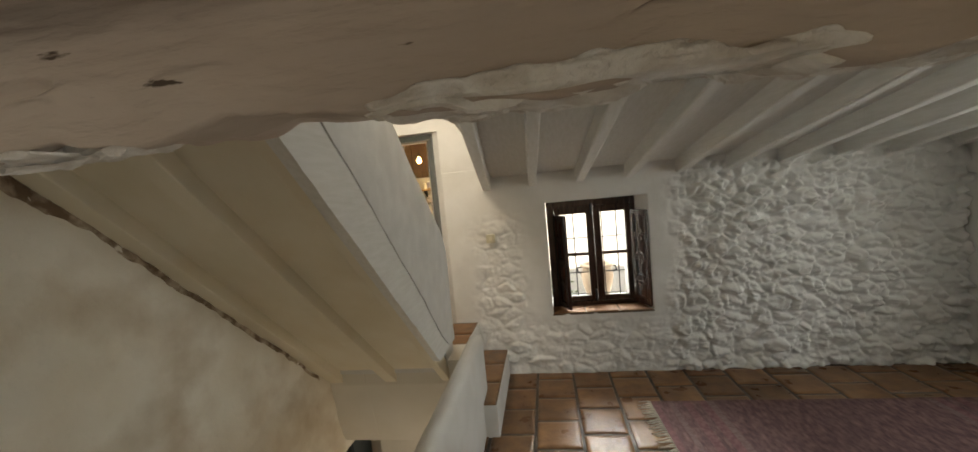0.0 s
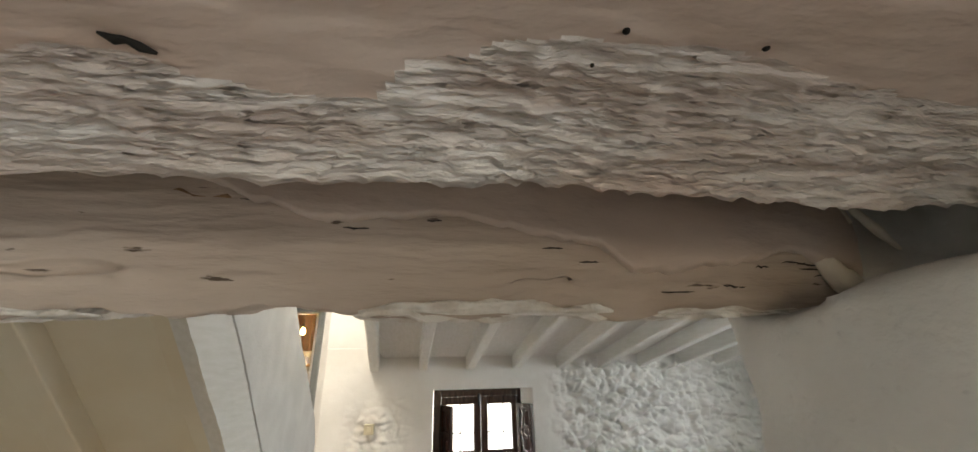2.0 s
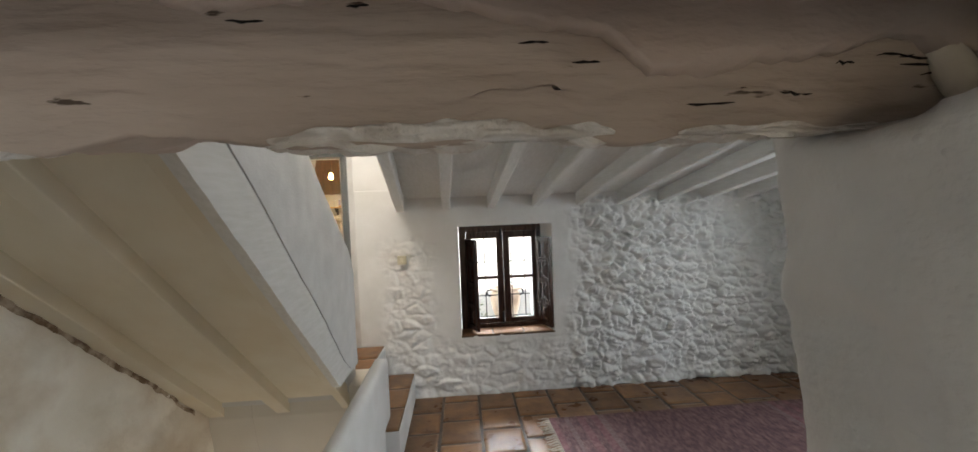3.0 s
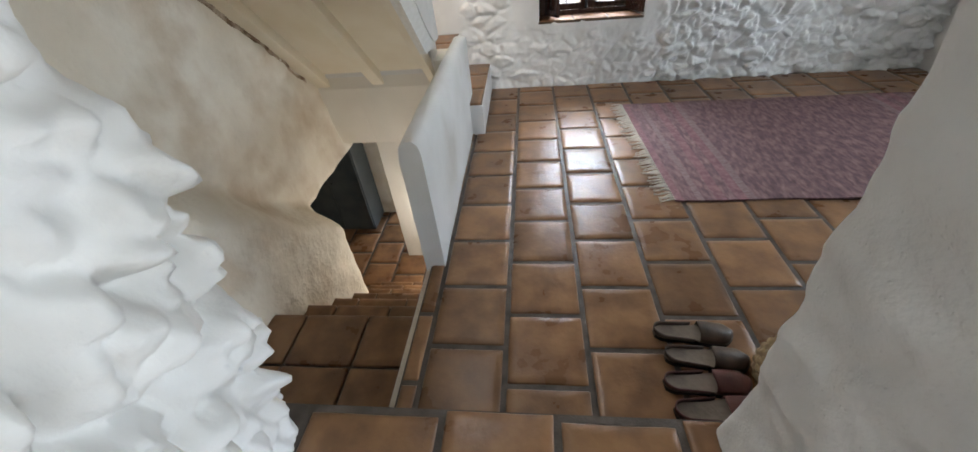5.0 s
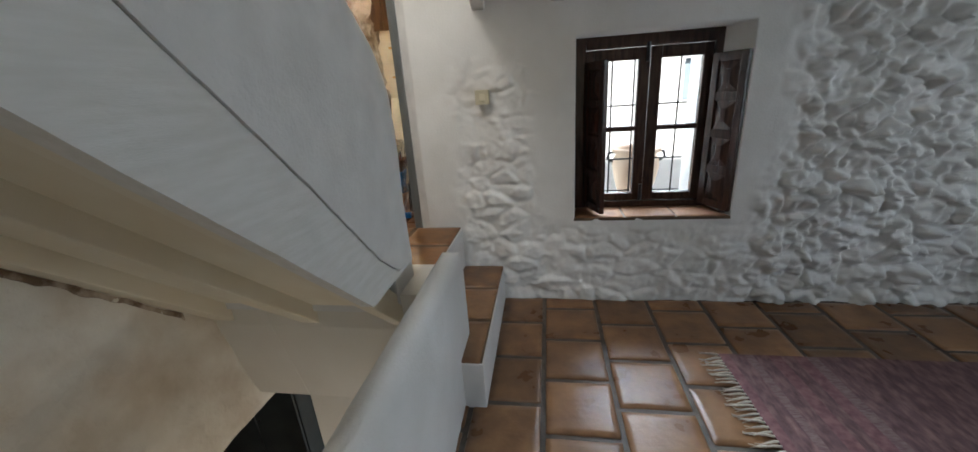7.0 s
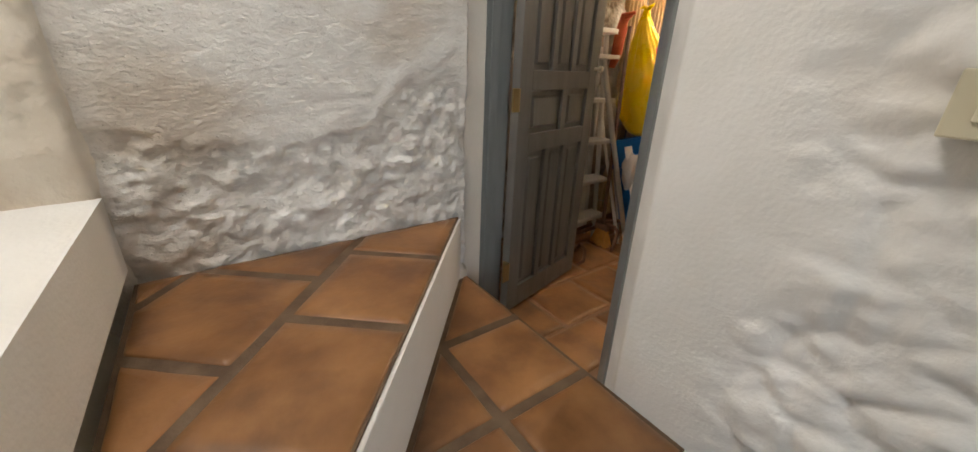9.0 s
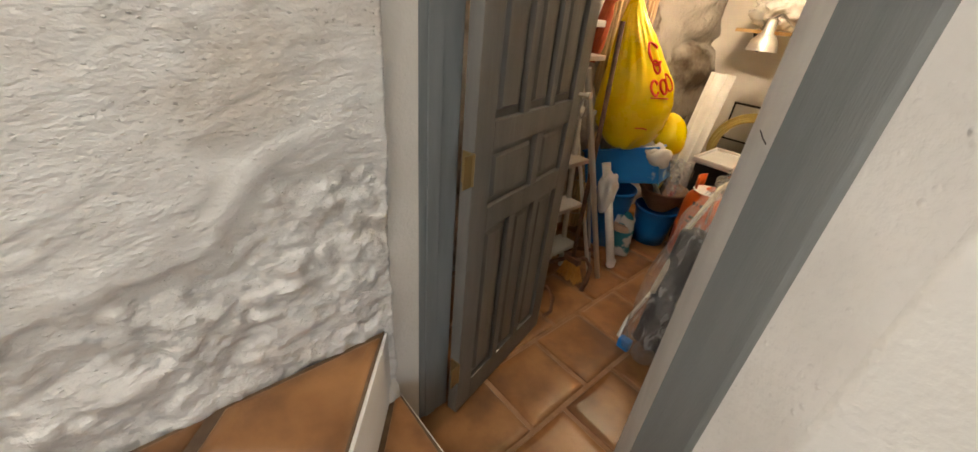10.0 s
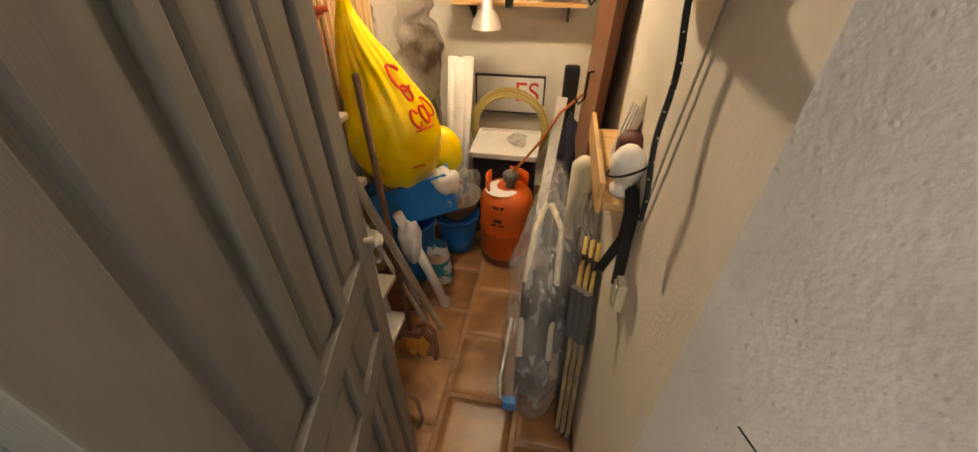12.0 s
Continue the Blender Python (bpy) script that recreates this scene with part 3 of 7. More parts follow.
def log_sheet(name, x0, x1, profile, wave, label, material, pick=None):
    """Lays a profile of (y, z) points along x, with wander and torn edges."""
    bm = bmesh.new()
    xs = steps(x0, x1, 0.008)
    rows = []
    for x in xs:
        rows.append([bm.verts.new(wave(x, i, y, z)) for i, (y, z) in enumerate(profile)])
    k = len(profile)
    for a, b in zip(rows, rows[1:]):
        for i in range(k):
            f = bm.faces.new((a[i], a[(i + 1) % k], b[(i + 1) % k], b[i]))
            if pick:
                f.material_index = pick((a[i].co + b[(i + 1) % k].co) / 2)
    bm.faces.new(rows[0]), bm.faces.new(rows[-1])
    return thing(name, bm, material, label, "beam", kind="structure", smooth=True)


TEAR = ([-0.98, -0.40, -0.33, -0.27, -0.19, -0.12, -0.05, 0.03, 0.11, 0.145, 0.22, 0.30, 0.36, 0.42, 0.98],
        [2.08, 2.06, 2.012, 1.982, 1.958, 1.968, 1.972, 1.948, 1.939, 1.906, 1.912, 1.923, 1.939, 1.92, 1.90])


def tear(x):
    """Height at which the limewash coat on the log is torn off."""
    return float(np.interp(x, *TEAR)) + 0.006 * noise.noise((x * 23, 0, 3)) + 0.004 * noise.noise((x * 70, 0, 3))


front = [(0.20, 1.868 + 0.21 * i / 90) for i in range(91)]
logp = front + [(0.22, 2.2), (0.40, 2.2), (0.40, 2.0), (0.385, 1.93)] + [(0.37 - 0.16 * i / 12, 1.91 - 0.042 * (i / 12) ** 0.6) for i in range(13)]


def log_front(x, z):
    """How far the log's near face stands off its mean plane."""
    u = (z - 1.96) / 0.10
    return 0.016 * rough(x, z, 1, 2.4, 5) + 0.016 * u * u + 0.07 * smoothstep(0.43, 0.56, x)


def log_wave(x, i, y, z):
    dy = log_front(x, z)
    dz = 0.008 * rough(x, 0, 7, 3.1, 4)
    if i < 91:
        fibre = noise.noise((x * 5 + 3 * noise.noise((x * 2, z * 6, 4)), z * 75, 2))
        dy += 0.0022 * abs(fibre) + 0.004 * rough(x * 0.5, z * 3, 2, 14, 4)
        check = noise.noise((x * 6, z * 60, 11)) - 0.42 - 0.6 * smoothstep(-0.45, -0.2, x)
        dy += 0.10 * max(0, min(0.12, check))
    if z < 1.90:
        dz += 0.010 * noise.noise((x * 11, y * 14, 5)) + 0.006 * noise.noise((x * 34, y * 30, 5))
        dy += 0.012 * noise.noise((x * 13, y * 5, 8))
    return Vector((x, y + dy, z + dz + 0.012))


log_1 = log_sheet("lintel_log", -0.98, 0.95, logp, log_wave, "old round lintel log with flaking limewash", [LOG_WOOD, LOG_PAINT],
                  lambda p: 1 if p.y > 0.3 else 0)


def coat_sheet(name, label, x0, x1, lo, hi, face, thick, rows, material, parent, dx=0.005):
    """A crust of limewash between the heights lo(x) and hi(x), with real edges."""
    bm = bmesh.new()
    net = []
    for x in steps(x0, x1, dx):
        a, b = lo(x), max(lo(x) + 0.002, hi(x))
        f = [bm.verts.new(face(x, a + (b - a) * j / rows, 1 if j else 0.35)) for j in range(rows + 1)]
        r = [bm.verts.new(v.co + Vector((0, thick, 0.001))) for v in f]
        net.append(f + r[::-1])
    k = len(net[0])
    for p, q in zip(net, net[1:]):
        for i in range(k):
            bm.faces.new((p[i], p[(i + 1) % k], q[(i + 1) % k], q[i]))
    bm.faces.new(net[0]), bm.faces.new(net[-1])
    return part(name, bm, material, parent, label, smooth=True)


coat_sheet("limewash_coat", "thick limewash coat with a torn edge", -0.42, 0.60, tear, lambda x: 2.085,
           lambda x, z, k: Vector((x, 0.20 + log_front(x, z) - 0.011 * k - 0.006 * max(0, noise.noise((x * 6, z * 9, 9))) - 0.0025 * rough(x, z, 3, 22, 3), z + 0.012)), 0.03, 46, LOG_PAINT, log_1)


def lime_face(x, z, k):
    ridge = abs(noise.noise((x * 16, z * 90, 5))) + 0.6 * abs(noise.noise((x * 45, z * 130, 9)))
    return Vector((x, 0.20 + log_front(x, z) - (0.004 + 0.014 * ridge) * k, z + 0.012))


for x0, x1, h in ((-0.92, -0.70, 0.005), (-0.66, -0.40, 0.007), (-0.15, 0.12, 0.014), (0.18, 0.40, 0.005)):
    coat_sheet("lime_flakes", "white flaking lime on the lower edge", x0, x1, lambda x: 1.864 + 0.004 * noise.noise((x * 15, 2, 1)),
               lambda x: 1.866 + h * math.sin((x - x0) / (x1 - x0) * math.pi) ** 0.6 * (0.7 + 0.9 * noise.noise((x * 24, 0, 6))), lime_face, 0.03, 14, LIME_CRUST, log_1, 0.004)


# crumbling lime along the log's lower edge
def crust_z(x, y):
    s = min(1, max(0, (0.37 - y) / 0.16))
    return 1.9165 - 0.042 * s ** 0.6 + 0.008 * rough(x, 0, 7, 3.1, 4) + 0.007 * rough(x, y * 1.6, 5, 24, 6)


for x0, x1, y0, y1 in ((-0.97, -0.62, 0.245, 0.34), (-0.60, -0.36, 0.245, 0.33), (-0.20, 0.06, 0.216, 0.34), (0.05, 0.33, 0.220, 0.34)):
    bm = bmesh.new()
    net = []
    for x in steps(x0, x1, 0.005):
        fade = smoothstep(x0, x0 + 0.06, x) * smoothstep(x1, x1 - 0.06, x)
        ys = [y0 + 0.02 * noise.noise((x * 16, 4, x0)) + (y1 - y0) * (0.5 + (j / 26 - 0.5) * (0.3 + 0.7 * fade)) for j in range(27)]
        low = [bm.verts.new((x, y, crust_z(x, y) - 0.004 * fade * math.sin(j / 26 * math.pi) + 0.012 * (1 - fade))) for j, y in enumerate(ys)]
        net.append(low + [bm.verts.new((x, y, 1.905)) for y in (ys[-1], ys[0] + 0.01)])
    for p, q in zip(net, net[1:]):
        for i in range(29):
            bm.faces.new((p[i], p[(i + 1) % 29], q[(i + 1) % 29], q[i]))
    bm.faces.new(net[0]), bm.faces.new(net[-1])
    part("lime_crust", bm, LIME_CRUST, log_1, "crumbling white lime along the lower edge")

rng = random.Random(21)
for n in range(34):
    if n < 20:
        x, z, run = rng.uniform(-0.93, -0.36), rng.uniform(1.965, 2.055), rng.uniform(0.02, 0.09)
    else:
        x = rng.uniform(-0.30, 0.40)
        z, run = tear(x) - rng.uniform(0.002, 0.03), rng.uniform(0.015, 0.05)
    pts = [Vector((x + run * k / 5, log_wave(x + run * k / 5, 40, 0.20, z).y - 0.0004, z + 0.012 + 0.003 * noise.noise((x + k, n, 3)))) for k in range(6)]
    part("crack", tube(pts, [0.0003, 0.0008, 0.0012, 0.0007, 0.0010, 0.0003], 6), BLACK_HOLE, log_1, "thin dark drying crack")
bm = bmesh.new()
add_tube(bm, [Vector((-0.36 + 0.016 * k, log_wave(-0.36 + 0.016 * k, 40, 0.20, 1.99).y + 0.003, 2.004 - 0.002 * k + 0.003 * math.sin(2 * k))) for k in range(6)], [0.001, 0.003, 0.004, 0.003, 0.004, 0.001], 8)
part("bare_wood", bm, PINE_BARE, log_1, "patch of bare brown wood", smooth=True)

BORDER = ([-0.98, -0.45, -0.36, -0.29, -0.22, -0.13, -0.096, -0.013, 0.15, 0.34, 0.98], [0.05, 0.04, 0.038, 0.035, 0.062, 0.073, 0.038, 0.003, -0.002, 0.02, 0.03])


def border(x):
    """Where the brushed lime ends and the smooth pink coat begins."""
    return float(np.interp(x, *BORDER)) + 0.010 * noise.noise((x * 14, 0, 8)) + 0.005 * noise.noise((x * 45, 0, 8))


FRONT_Z = ([-0.98, -0.46, -0.31, 0.03, 0.29, 0.62, 0.98], [1.985, 1.989, 1.997, 2.016, 2.006, 2.003, 2.003])
back = [(0.165, 2.10), (0.168, 2.03), (0.166, 2.006)] + [(0.160 - 0.34 * i / 125, 2.0) for i in range(126)] + [(-0.19, 2.06), (-0.20, 2.2), (0.16, 2.2)]


def back_wave(x, i, y, z):
    y2 = y + 0.006 * rough(x, 0, 4, 3, 4)
    near = Vector((-0.075, -0.201, 1.813))
    if i > 128:
        return Vector((near.x + 0.695 * (x - near.x), y2, z))
    edge = float(np.interp(x, *FRONT_Z))
    if i < 2:
        return Vector((near.x + 0.695 * (x - near.x), 0.2 - 0.078 * i, 2.085 - 0.079 * i + 0.004 * noise.noise((x * 9, i, 4))))
    s = 0.166 - y
    base = edge + 0.030 * (1 - math.exp(-s / 0.05)) - 0.010 * smoothstep(0.15, 0.33, s) + 0.008 * rough(x, y, 2, 3, 4)
    swirl = y + 0.06 * noise.noise((x * 3.2, y * 5, 7))
    brushed = smoothstep(border(x) - 0.006, border(x) + 0.006, y)
    ridge = 0.5 * (1 - abs(noise.noise((x * 8, swirl * 50, 3)))) ** 3 + (1 - abs(noise.noise((x * 21, swirl * 105, 8)))) ** 3
    flow = noise.noise((x * 3, swirl * 13, 5))
    base -= brushed * (0.0085 * (ridge - 0.5) + 0.007 * flow + 0.003 * rough(x * 0.5, y * 2, 6, 30, 3))
    base -= (1 - brushed) * (0.004 + 0.005 * rough(x * 0.7, y * 1.6, 6, 9, 4))
    return near + 0.695 * (Vector((x, y2, base)) - near)


log_2 = log_sheet("lintel_log", -1.15, 1.25, back, back_wave, "limewashed lintel log with brushed underside", [LOG_BRUSHED, LOG_PAINT],
                  lambda p: 1 if (p.y + 0.201) / 0.695 - 0.201 < border((p.x + 0.075) / 0.695 - 0.075) - 0.002 else 0)
for x, y, r in ((0.054, -0.012, 0.002), (0.166, -0.009, 0.002), (0.043, 0.023, 0.0013)):
    bm = bmesh.new()
    bmesh.ops.create_icosphere(bm, subdivisions=2, radius=r)
    bmesh.ops.translate(bm, verts=bm.verts, vec=back_wave(x, 60, y, 2.0))
    part("worm_hole", bm, BLACK_HOLE, log_2, "small dark worm hole", smooth=True)
bm = bmesh.new()
add_tube(bm, [back_wave(-0.296 + 0.028 * k / 4, 60, 0.019 + 0.011 * k / 4 + 0.002 * math.sin(k * 2), 2.0) for k in range(5)], [0.0008, 0.0028, 0.002, 0.003, 0.001], 8)
part("knot", bm, BLACK_HOLE, log_2, "dark split knot", smooth=True)
# plaster strands and root-like ridges in the hollow over the wall end
hollow = group_of("wall_hollow", "dark crumbling hollow beside the lintel log", "wall", (0.45, 0.2, 1.95), kind="structure")
for pts, r in ((((0.432, 0.195, 2.03), (0.437, 0.19, 2.005), (0.447, 0.188, 1.985)), [0.004, 0.005, 0.002]),
               (((0.448, 0.195, 2.03), (0.46, 0.188, 2.0), (0.482, 0.186, 1.972), (0.499, 0.184, 1.95)), [0.003, 0.005, 0.006, 0.002]),
               (((0.41, 0.215, 2.0), (0.405, 0.21, 1.95), (0.42, 0.20, 1.91), (0.45, 0.19, 1.88)), [0.008, 0.013, 0.014, 0.01]),
               (((0.44, 0.235, 2.0), (0.435, 0.225, 1.95), (0.45, 0.21, 1.905), (0.47, 0.20, 1.88)), [0.008, 0.012, 0.012, 0.01])):
    bm = bmesh.new()
    add_tube(bm, [Vector(p) - hollow.location for p in pts], r, 10)
    part("plaster_strand", bm, STAIR_PLASTER, hollow, smooth=True)
# dark crumbled joint between the stair joist and the wall
joint = group_of("crumbled_joint", "dark crumbled joint between joist and plaster", "joint", (-1.86, 1.5, 1.2), kind="structure")
for k in range(5):
    y0, y1 = 0.40 + 0.44 * k, 0.40 + 0.44 * (k + 1)
    bm = bmesh.new()
    net = []
    for y in steps(y0, y1, 0.012):
        z = 0.462 + (2.72 - y) * 0.96
        w = 0.012 + 0.055 * max(0, 0.35 + rough(y, 0, 3, 2.4, 4) + 0.35 * noise.noise((y * 19, 0, 2)))
        row = [(west_x(y, z) - 0.03, y, z + 0.03)]
        for j in range(9):
            zz = z + 0.012 - (w + 0.012) * j / 8
            row.append((west_x(y, zz) + (0.004 + 0.012 * abs(noise.noise((y * 24, zz * 24, 4))) + 0.008 * rough(y, zz, 1, 12, 3)) * (1 if j < 8 else -0.6), y, zz))
        row.append((west_x(y, z - w) - 0.03, y, z - w))
        net.append([bm.verts.new(Vector(p) - joint.location) for p in row])
    for p, q in zip(net, net[1:]):
        for i in range(11):
            bm.faces.new((p[i], p[(i + 1) % 11], q[(i + 1) % 11], q[i]))
    bm.faces.new(net[0]), bm.faces.new(net[-1])
    part("rubble", bm, EARTH_JOINT, joint)
thing("ceiling_doorway", box(-0.95, 0.9, JY0 - 0.02, -0.19, 2.07, 2.3), WHITEWASH, "low plaster soffit of the doorway", "ceiling", kind="structure")

# ---- upper flight ----
def soffit_z(y):
    return 0.462 + (2.72 - y) * 0.96


bm = bmesh.new()
add_prism(bm, [(2.74, soffit_z(2.74) + 0.11), (0.33, soffit_z(0.33) + 0.11), (0.33, soffit_z(0.33) + 0.17), (2.74, soffit_z(2.74) + 0.17)], "x", -1.88, -0.875)
flight = thing("stair_flight", bm, CREAM_PAINT, "cream painted boarded underside of the upper stairs", "stairs", kind="structure")
for x0, x1 in ((-1.86, -1.74), (-1.385, -1.29), (-0.925, -0.868)):
    bm = prism([(2.755, soffit_z(2.735)), (0.33, soffit_z(0.33)), (0.33, soffit_z(0.33) + 0.11), (2.755, soffit_z(2.74) + 0.11)], "x", x0, x1, 0.006)
    part("stringer", bm, CREAM_PAINT, flight, "cream painted stair joist")
for i in range(10):
    y = 2.72 - 0.26 * i
    bm = bmesh.new()
    add_box(bm, -1.86, -0.86, y - 0.26, y, max(LAND + 0.283 + 0.25 * i - 0.02, soffit_z(y - 0.27) + 0.165), LAND + 0.283 + 0.25 * (i + 1))
    part("upper_step", bm, WHITEWASH, flight, "white stair riser")
# parapet beside the flight, with a plank seam along it
PX = -0.82
up = [(2.42, 0.757), (2.785, 0.752), (2.815, 0.86), (2.805, 1.42), (2.775, 1.53), (2.70, 1.625), (2.60, 1.70), (1.96, 2.275), (0.33, 3.775), (0.33, soffit_z(0.33))]
parapet = group_of("parapet", "white plastered parapet of the upper stairs with a cracked seam", "parapet", (PX, 1.5, 1.6), kind="structure")
seam = [(2.80, 0.757), (2.66, 0.775), (2.519, 0.889), (2.329, 1.098), (2.003, 1.445), (1.918, 1.535), (0.33, 3.14)]


def seam_z(y):
    for (a, za), (b, zb) in zip(seam, seam[1:]):
        if b <= y <= a:
            return za + (zb - za) * (a - y) / (a - b) + 0.004 * noise.noise((y * 24, 0, 6))
    return seam[0][1] if y > 2.8 else seam[-1][1]


def parapet_half(upper):
    def lo_hi(y):
        top = 3.775 - (y - 0.33) * 0.9202 if y < 1.96 else np.interp(y, [1.96, 2.60, 2.70, 2.775, 2.805], [2.275, 1.70, 1.615, 1.50, 1.30])
        bot = max(0.755, soffit_z(y))
        s = seam_z(y)
        return (s + 0.0025, top) if upper else (bot, s - 0.0025)
    bm = bmesh.new()
    ys = steps(0.33, 2.805, 0.022)
    rows = []
    for y in ys:
        a, b = lo_hi(y)
        b = max(b, a + 0.004)
        row = []
        for j in range(13):
            z = a + (b - a) * j / 12
            lift = 0.006 * rough(y, z, 2, 2.5, 4) + (0.004 if upper else -0.002) + 0.0018 * noise.noise((y * 40, z * 40, 1))
            crack = 0.006 * math.exp(-abs(z - seam_z(y)) / 0.006)
            row.append(bm.verts.new((PX + lift - crack, y, z)))
        row += [bm.verts.new((PX - 0.09 + (0.0 if upper else 0.04), y, b)), bm.verts.new((PX - 0.09 + (0.0 if upper else 0.04), y, a))]
        rows.append(row)
    k = len(rows[0])
    for p, q in zip(rows, rows[1:]):
        for i in range(k):
            bm.faces.new((p[i], p[(i + 1) % k], q[(i + 1) % k], q[i]))
    bm.faces.new(rows[0]), bm.faces.new(rows[-1])
    bmesh.ops.translate(bm, verts=bm.verts, vec=-parapet.location)
    return bm


for half in (part("plaster_panel", parapet_half(True), STUCCO, parapet, "speckled white stucco panel", smooth=True),
             part("string_board", parapet_half(False), WHITE_WOOD, parapet, "white painted string board", smooth=True)):
    half.data.set_sharp_from_angle(angle=radians(40))

# ---- low wall beside the steps ----
bm = bmesh.new()
ys = steps(1.19, 2.985, 0.03)
rows = []
for y in ys:
    d = 0.024 * (y - 1.19) / 1.8
    prof = [(-0.715 - d, -0.30 if y < 9 else 0), (-0.716 - d, 0.66), (-0.708 - d, 0.715), (-0.685 - d, 0.737), (-0.645 - d, 0.740), (-0.622 - d, 0.722), (-0.611 - d, 0.68), (-0.612 - d * 0.9, 0.3), (-0.610 - d * 0.9, -0.03)]
    endk = 0.03 * smoothstep(2.90, 2.985, y)
    rows.append([bm.verts.new((x + 0.004 * rough(y, z, 3, 3, 4), y, min(z, 0.745 - endk) + 0.004 * rough(y, x * 8, 1, 4, 3))) for x, z in prof])
for a, b in zip(rows, rows[1:]):
    for i in range(len(a)):
        j = (i + 1) % len(a)
        bm.faces.new((a[i], a[j], b[j], b[i]))
bm.faces.new(rows[0]), bm.faces.new(rows[-1])
low_wall = thing("low_wall", bm, WHITEWASH, "low white plastered wall with worn rounded top", "wall", kind="structure", smooth=True)
low_wall.data.set_sharp_from_angle(angle=radians(50))

# ---- steps ----
def white_block(name, poly, z0, z1, label):
    return thing(name, prism(poly, "z", z0, z1, 0.006), WHITEWASH, label, "step", kind="structure")


def bed(parent, poly, z):
    part("tile_bed", prism(poly, "z", z - 0.03, z - 0.005), BROWN_GROUT, parent, "brown mortar between the tiles")


step_1 = white_block("step_lower", [(-0.845, 2.765), (-0.525, 2.755), (-0.54, FACE), (-0.845, FACE)], -0.02, STEP1 - 0.012, "white plastered step with terracotta tread")
bed(step_1, [(-0.84, 2.775), (-0.533, 2.765), (-0.548, FACE), (-0.84, FACE)], STEP1)
landing = white_block("landing", [(-1.88, 2.86), (-0.83, 2.86), (-0.82, FACE + 0.01), (-1.88, FACE + 0.001)], 0.0, LAND - 0.012, "raised landing in front of the storeroom door")
bed(landing, [(-1.88, 2.86), (-0.838, 2.86), (-0.828, FACE), (-1.88, FACE - 0.006)], LAND)
winder = white_block("step_winder", [(-1.88, 3.775), (-1.19, 3.20), (-0.87, 2.933), (-0.87, 2.72), (-1.87, 2.72)], LAND - 0.02, LAND + 0.271, "white winder step with terracotta tread")
bed(winder, [(-1.88, 3.762), (-1.19, 3.187), (-0.875, 2.925), (-0.875, 2.72), (-1.87, 2.72)], LAND + 0.283)
stairs_down = group_of("stairs_down", "terracotta tiled steps going down under the flight", "stairs", (-1.1, 1, -0.2), kind="structure")
for i in range(7):
    z = -0.20 - 0.22 * i
    y0 = 0.36 if i == 0 else 1.0 + 0.24 * (i - 1)
    y1 = 1.0 + 0.24 * i
    bm = box(-1.75 + 1.1, -0.686 + 1.1, y0 - 1, y1 - 1, -1.56 + 0.2, z - 0.02 + 0.2)
    part("step", bm, GROUT, stairs_down)

# ---- window: dark frame, two casements, panelled shutters ----
FX0, FX1 = -0.045, 0.845


def window_unit():
    win = group_of("window_1", "dark stained casement window with open panelled shutters", "window", (0.41, 4.06, WZ0), kind="structure")
    o = -win.location
    def put(name, bm, material, parent=win, label=""):
        bmesh.ops.translate(bm, verts=bm.verts, vec=o)
        return part(name, bm, material, parent, label)
    bm = bmesh.new()
    y0, y1 = 4.03, 4.12
    add_box(bm, FX0, 0.03, y0, y1, WZ0, WZ1 + 0.01, 0.004), add_box(bm, 0.792, FX1, y0, y1, WZ0, WZ1 + 0.01, 0.004)
    add_box(bm, 0.03, 0.792, y0, y1, 1.638, WZ1 + 0.01, 0.004), add_box(bm, 0.03, 0.792, y0, y1, WZ0, 0.648, 0.004)
    put("window_frame", bm, DARK_WOOD)
    mid = 0.4245
    for a, l, r, b in ((0.032, 0.085, 0.355, mid - 0.002), (mid + 0.002, 0.494, 0.739, 0.79)):
        bm = bmesh.new()
        z0, z1 = 0.65, 1.636
        add_box(bm, a, l, 4.055, 4.10, z0, z1, 0.004), add_box(bm, r, b, 4.055, 4.10, z0, z1, 0.004)
        add_box(bm, l, r, 4.055, 4.10, 1.565, z1, 0.004), add_box(bm, l, r, 4.055, 4.10, z0, 0.70, 0.004)
        add_box(bm, l, r, 4.06, 4.095, 1.125, 1.157, 0.003)
        c = put("casement", bm, DARK_WOOD)
        for p, q in ((0.70, 1.125), (1.157, 1.565)):
            g = put("pane", box(l - 0.004, r + 0.004, 4.076, 4.080, p - 0.004, q + 0.004), GLASS, c, "clear glass pane")
            g.visible_shadow = False
    # the tall meeting bolt
    bm = tube([(mid - 0.02, 4.03, WZ1 - 0.16), (mid - 0.02, 4.03, WZ1 - 0.05)], 0.012, 8)
    add_tube(bm, [(mid - 0.02, 4.03, WZ0 + 0.06), (mid - 0.02, 4.03, WZ0 + 0.17)], 0.012, 8)
    put("bolt", bm, STEEL)
    for side in (-1, 1):
        sh = shutter()
        sh.parent = win
        hinge = (0.03, 4.03) if side < 0 else (0.79, 4.03)
        turn = -68 if side < 0 else -66
        sh.matrix_basis = Matrix.Translation(Vector((*hinge, WZ0 + 0.032)) + o) @ Matrix.Rotation(radians(turn), 4, "Z") @ Matrix.Diagonal((1, 1, 1, 1))
    return win


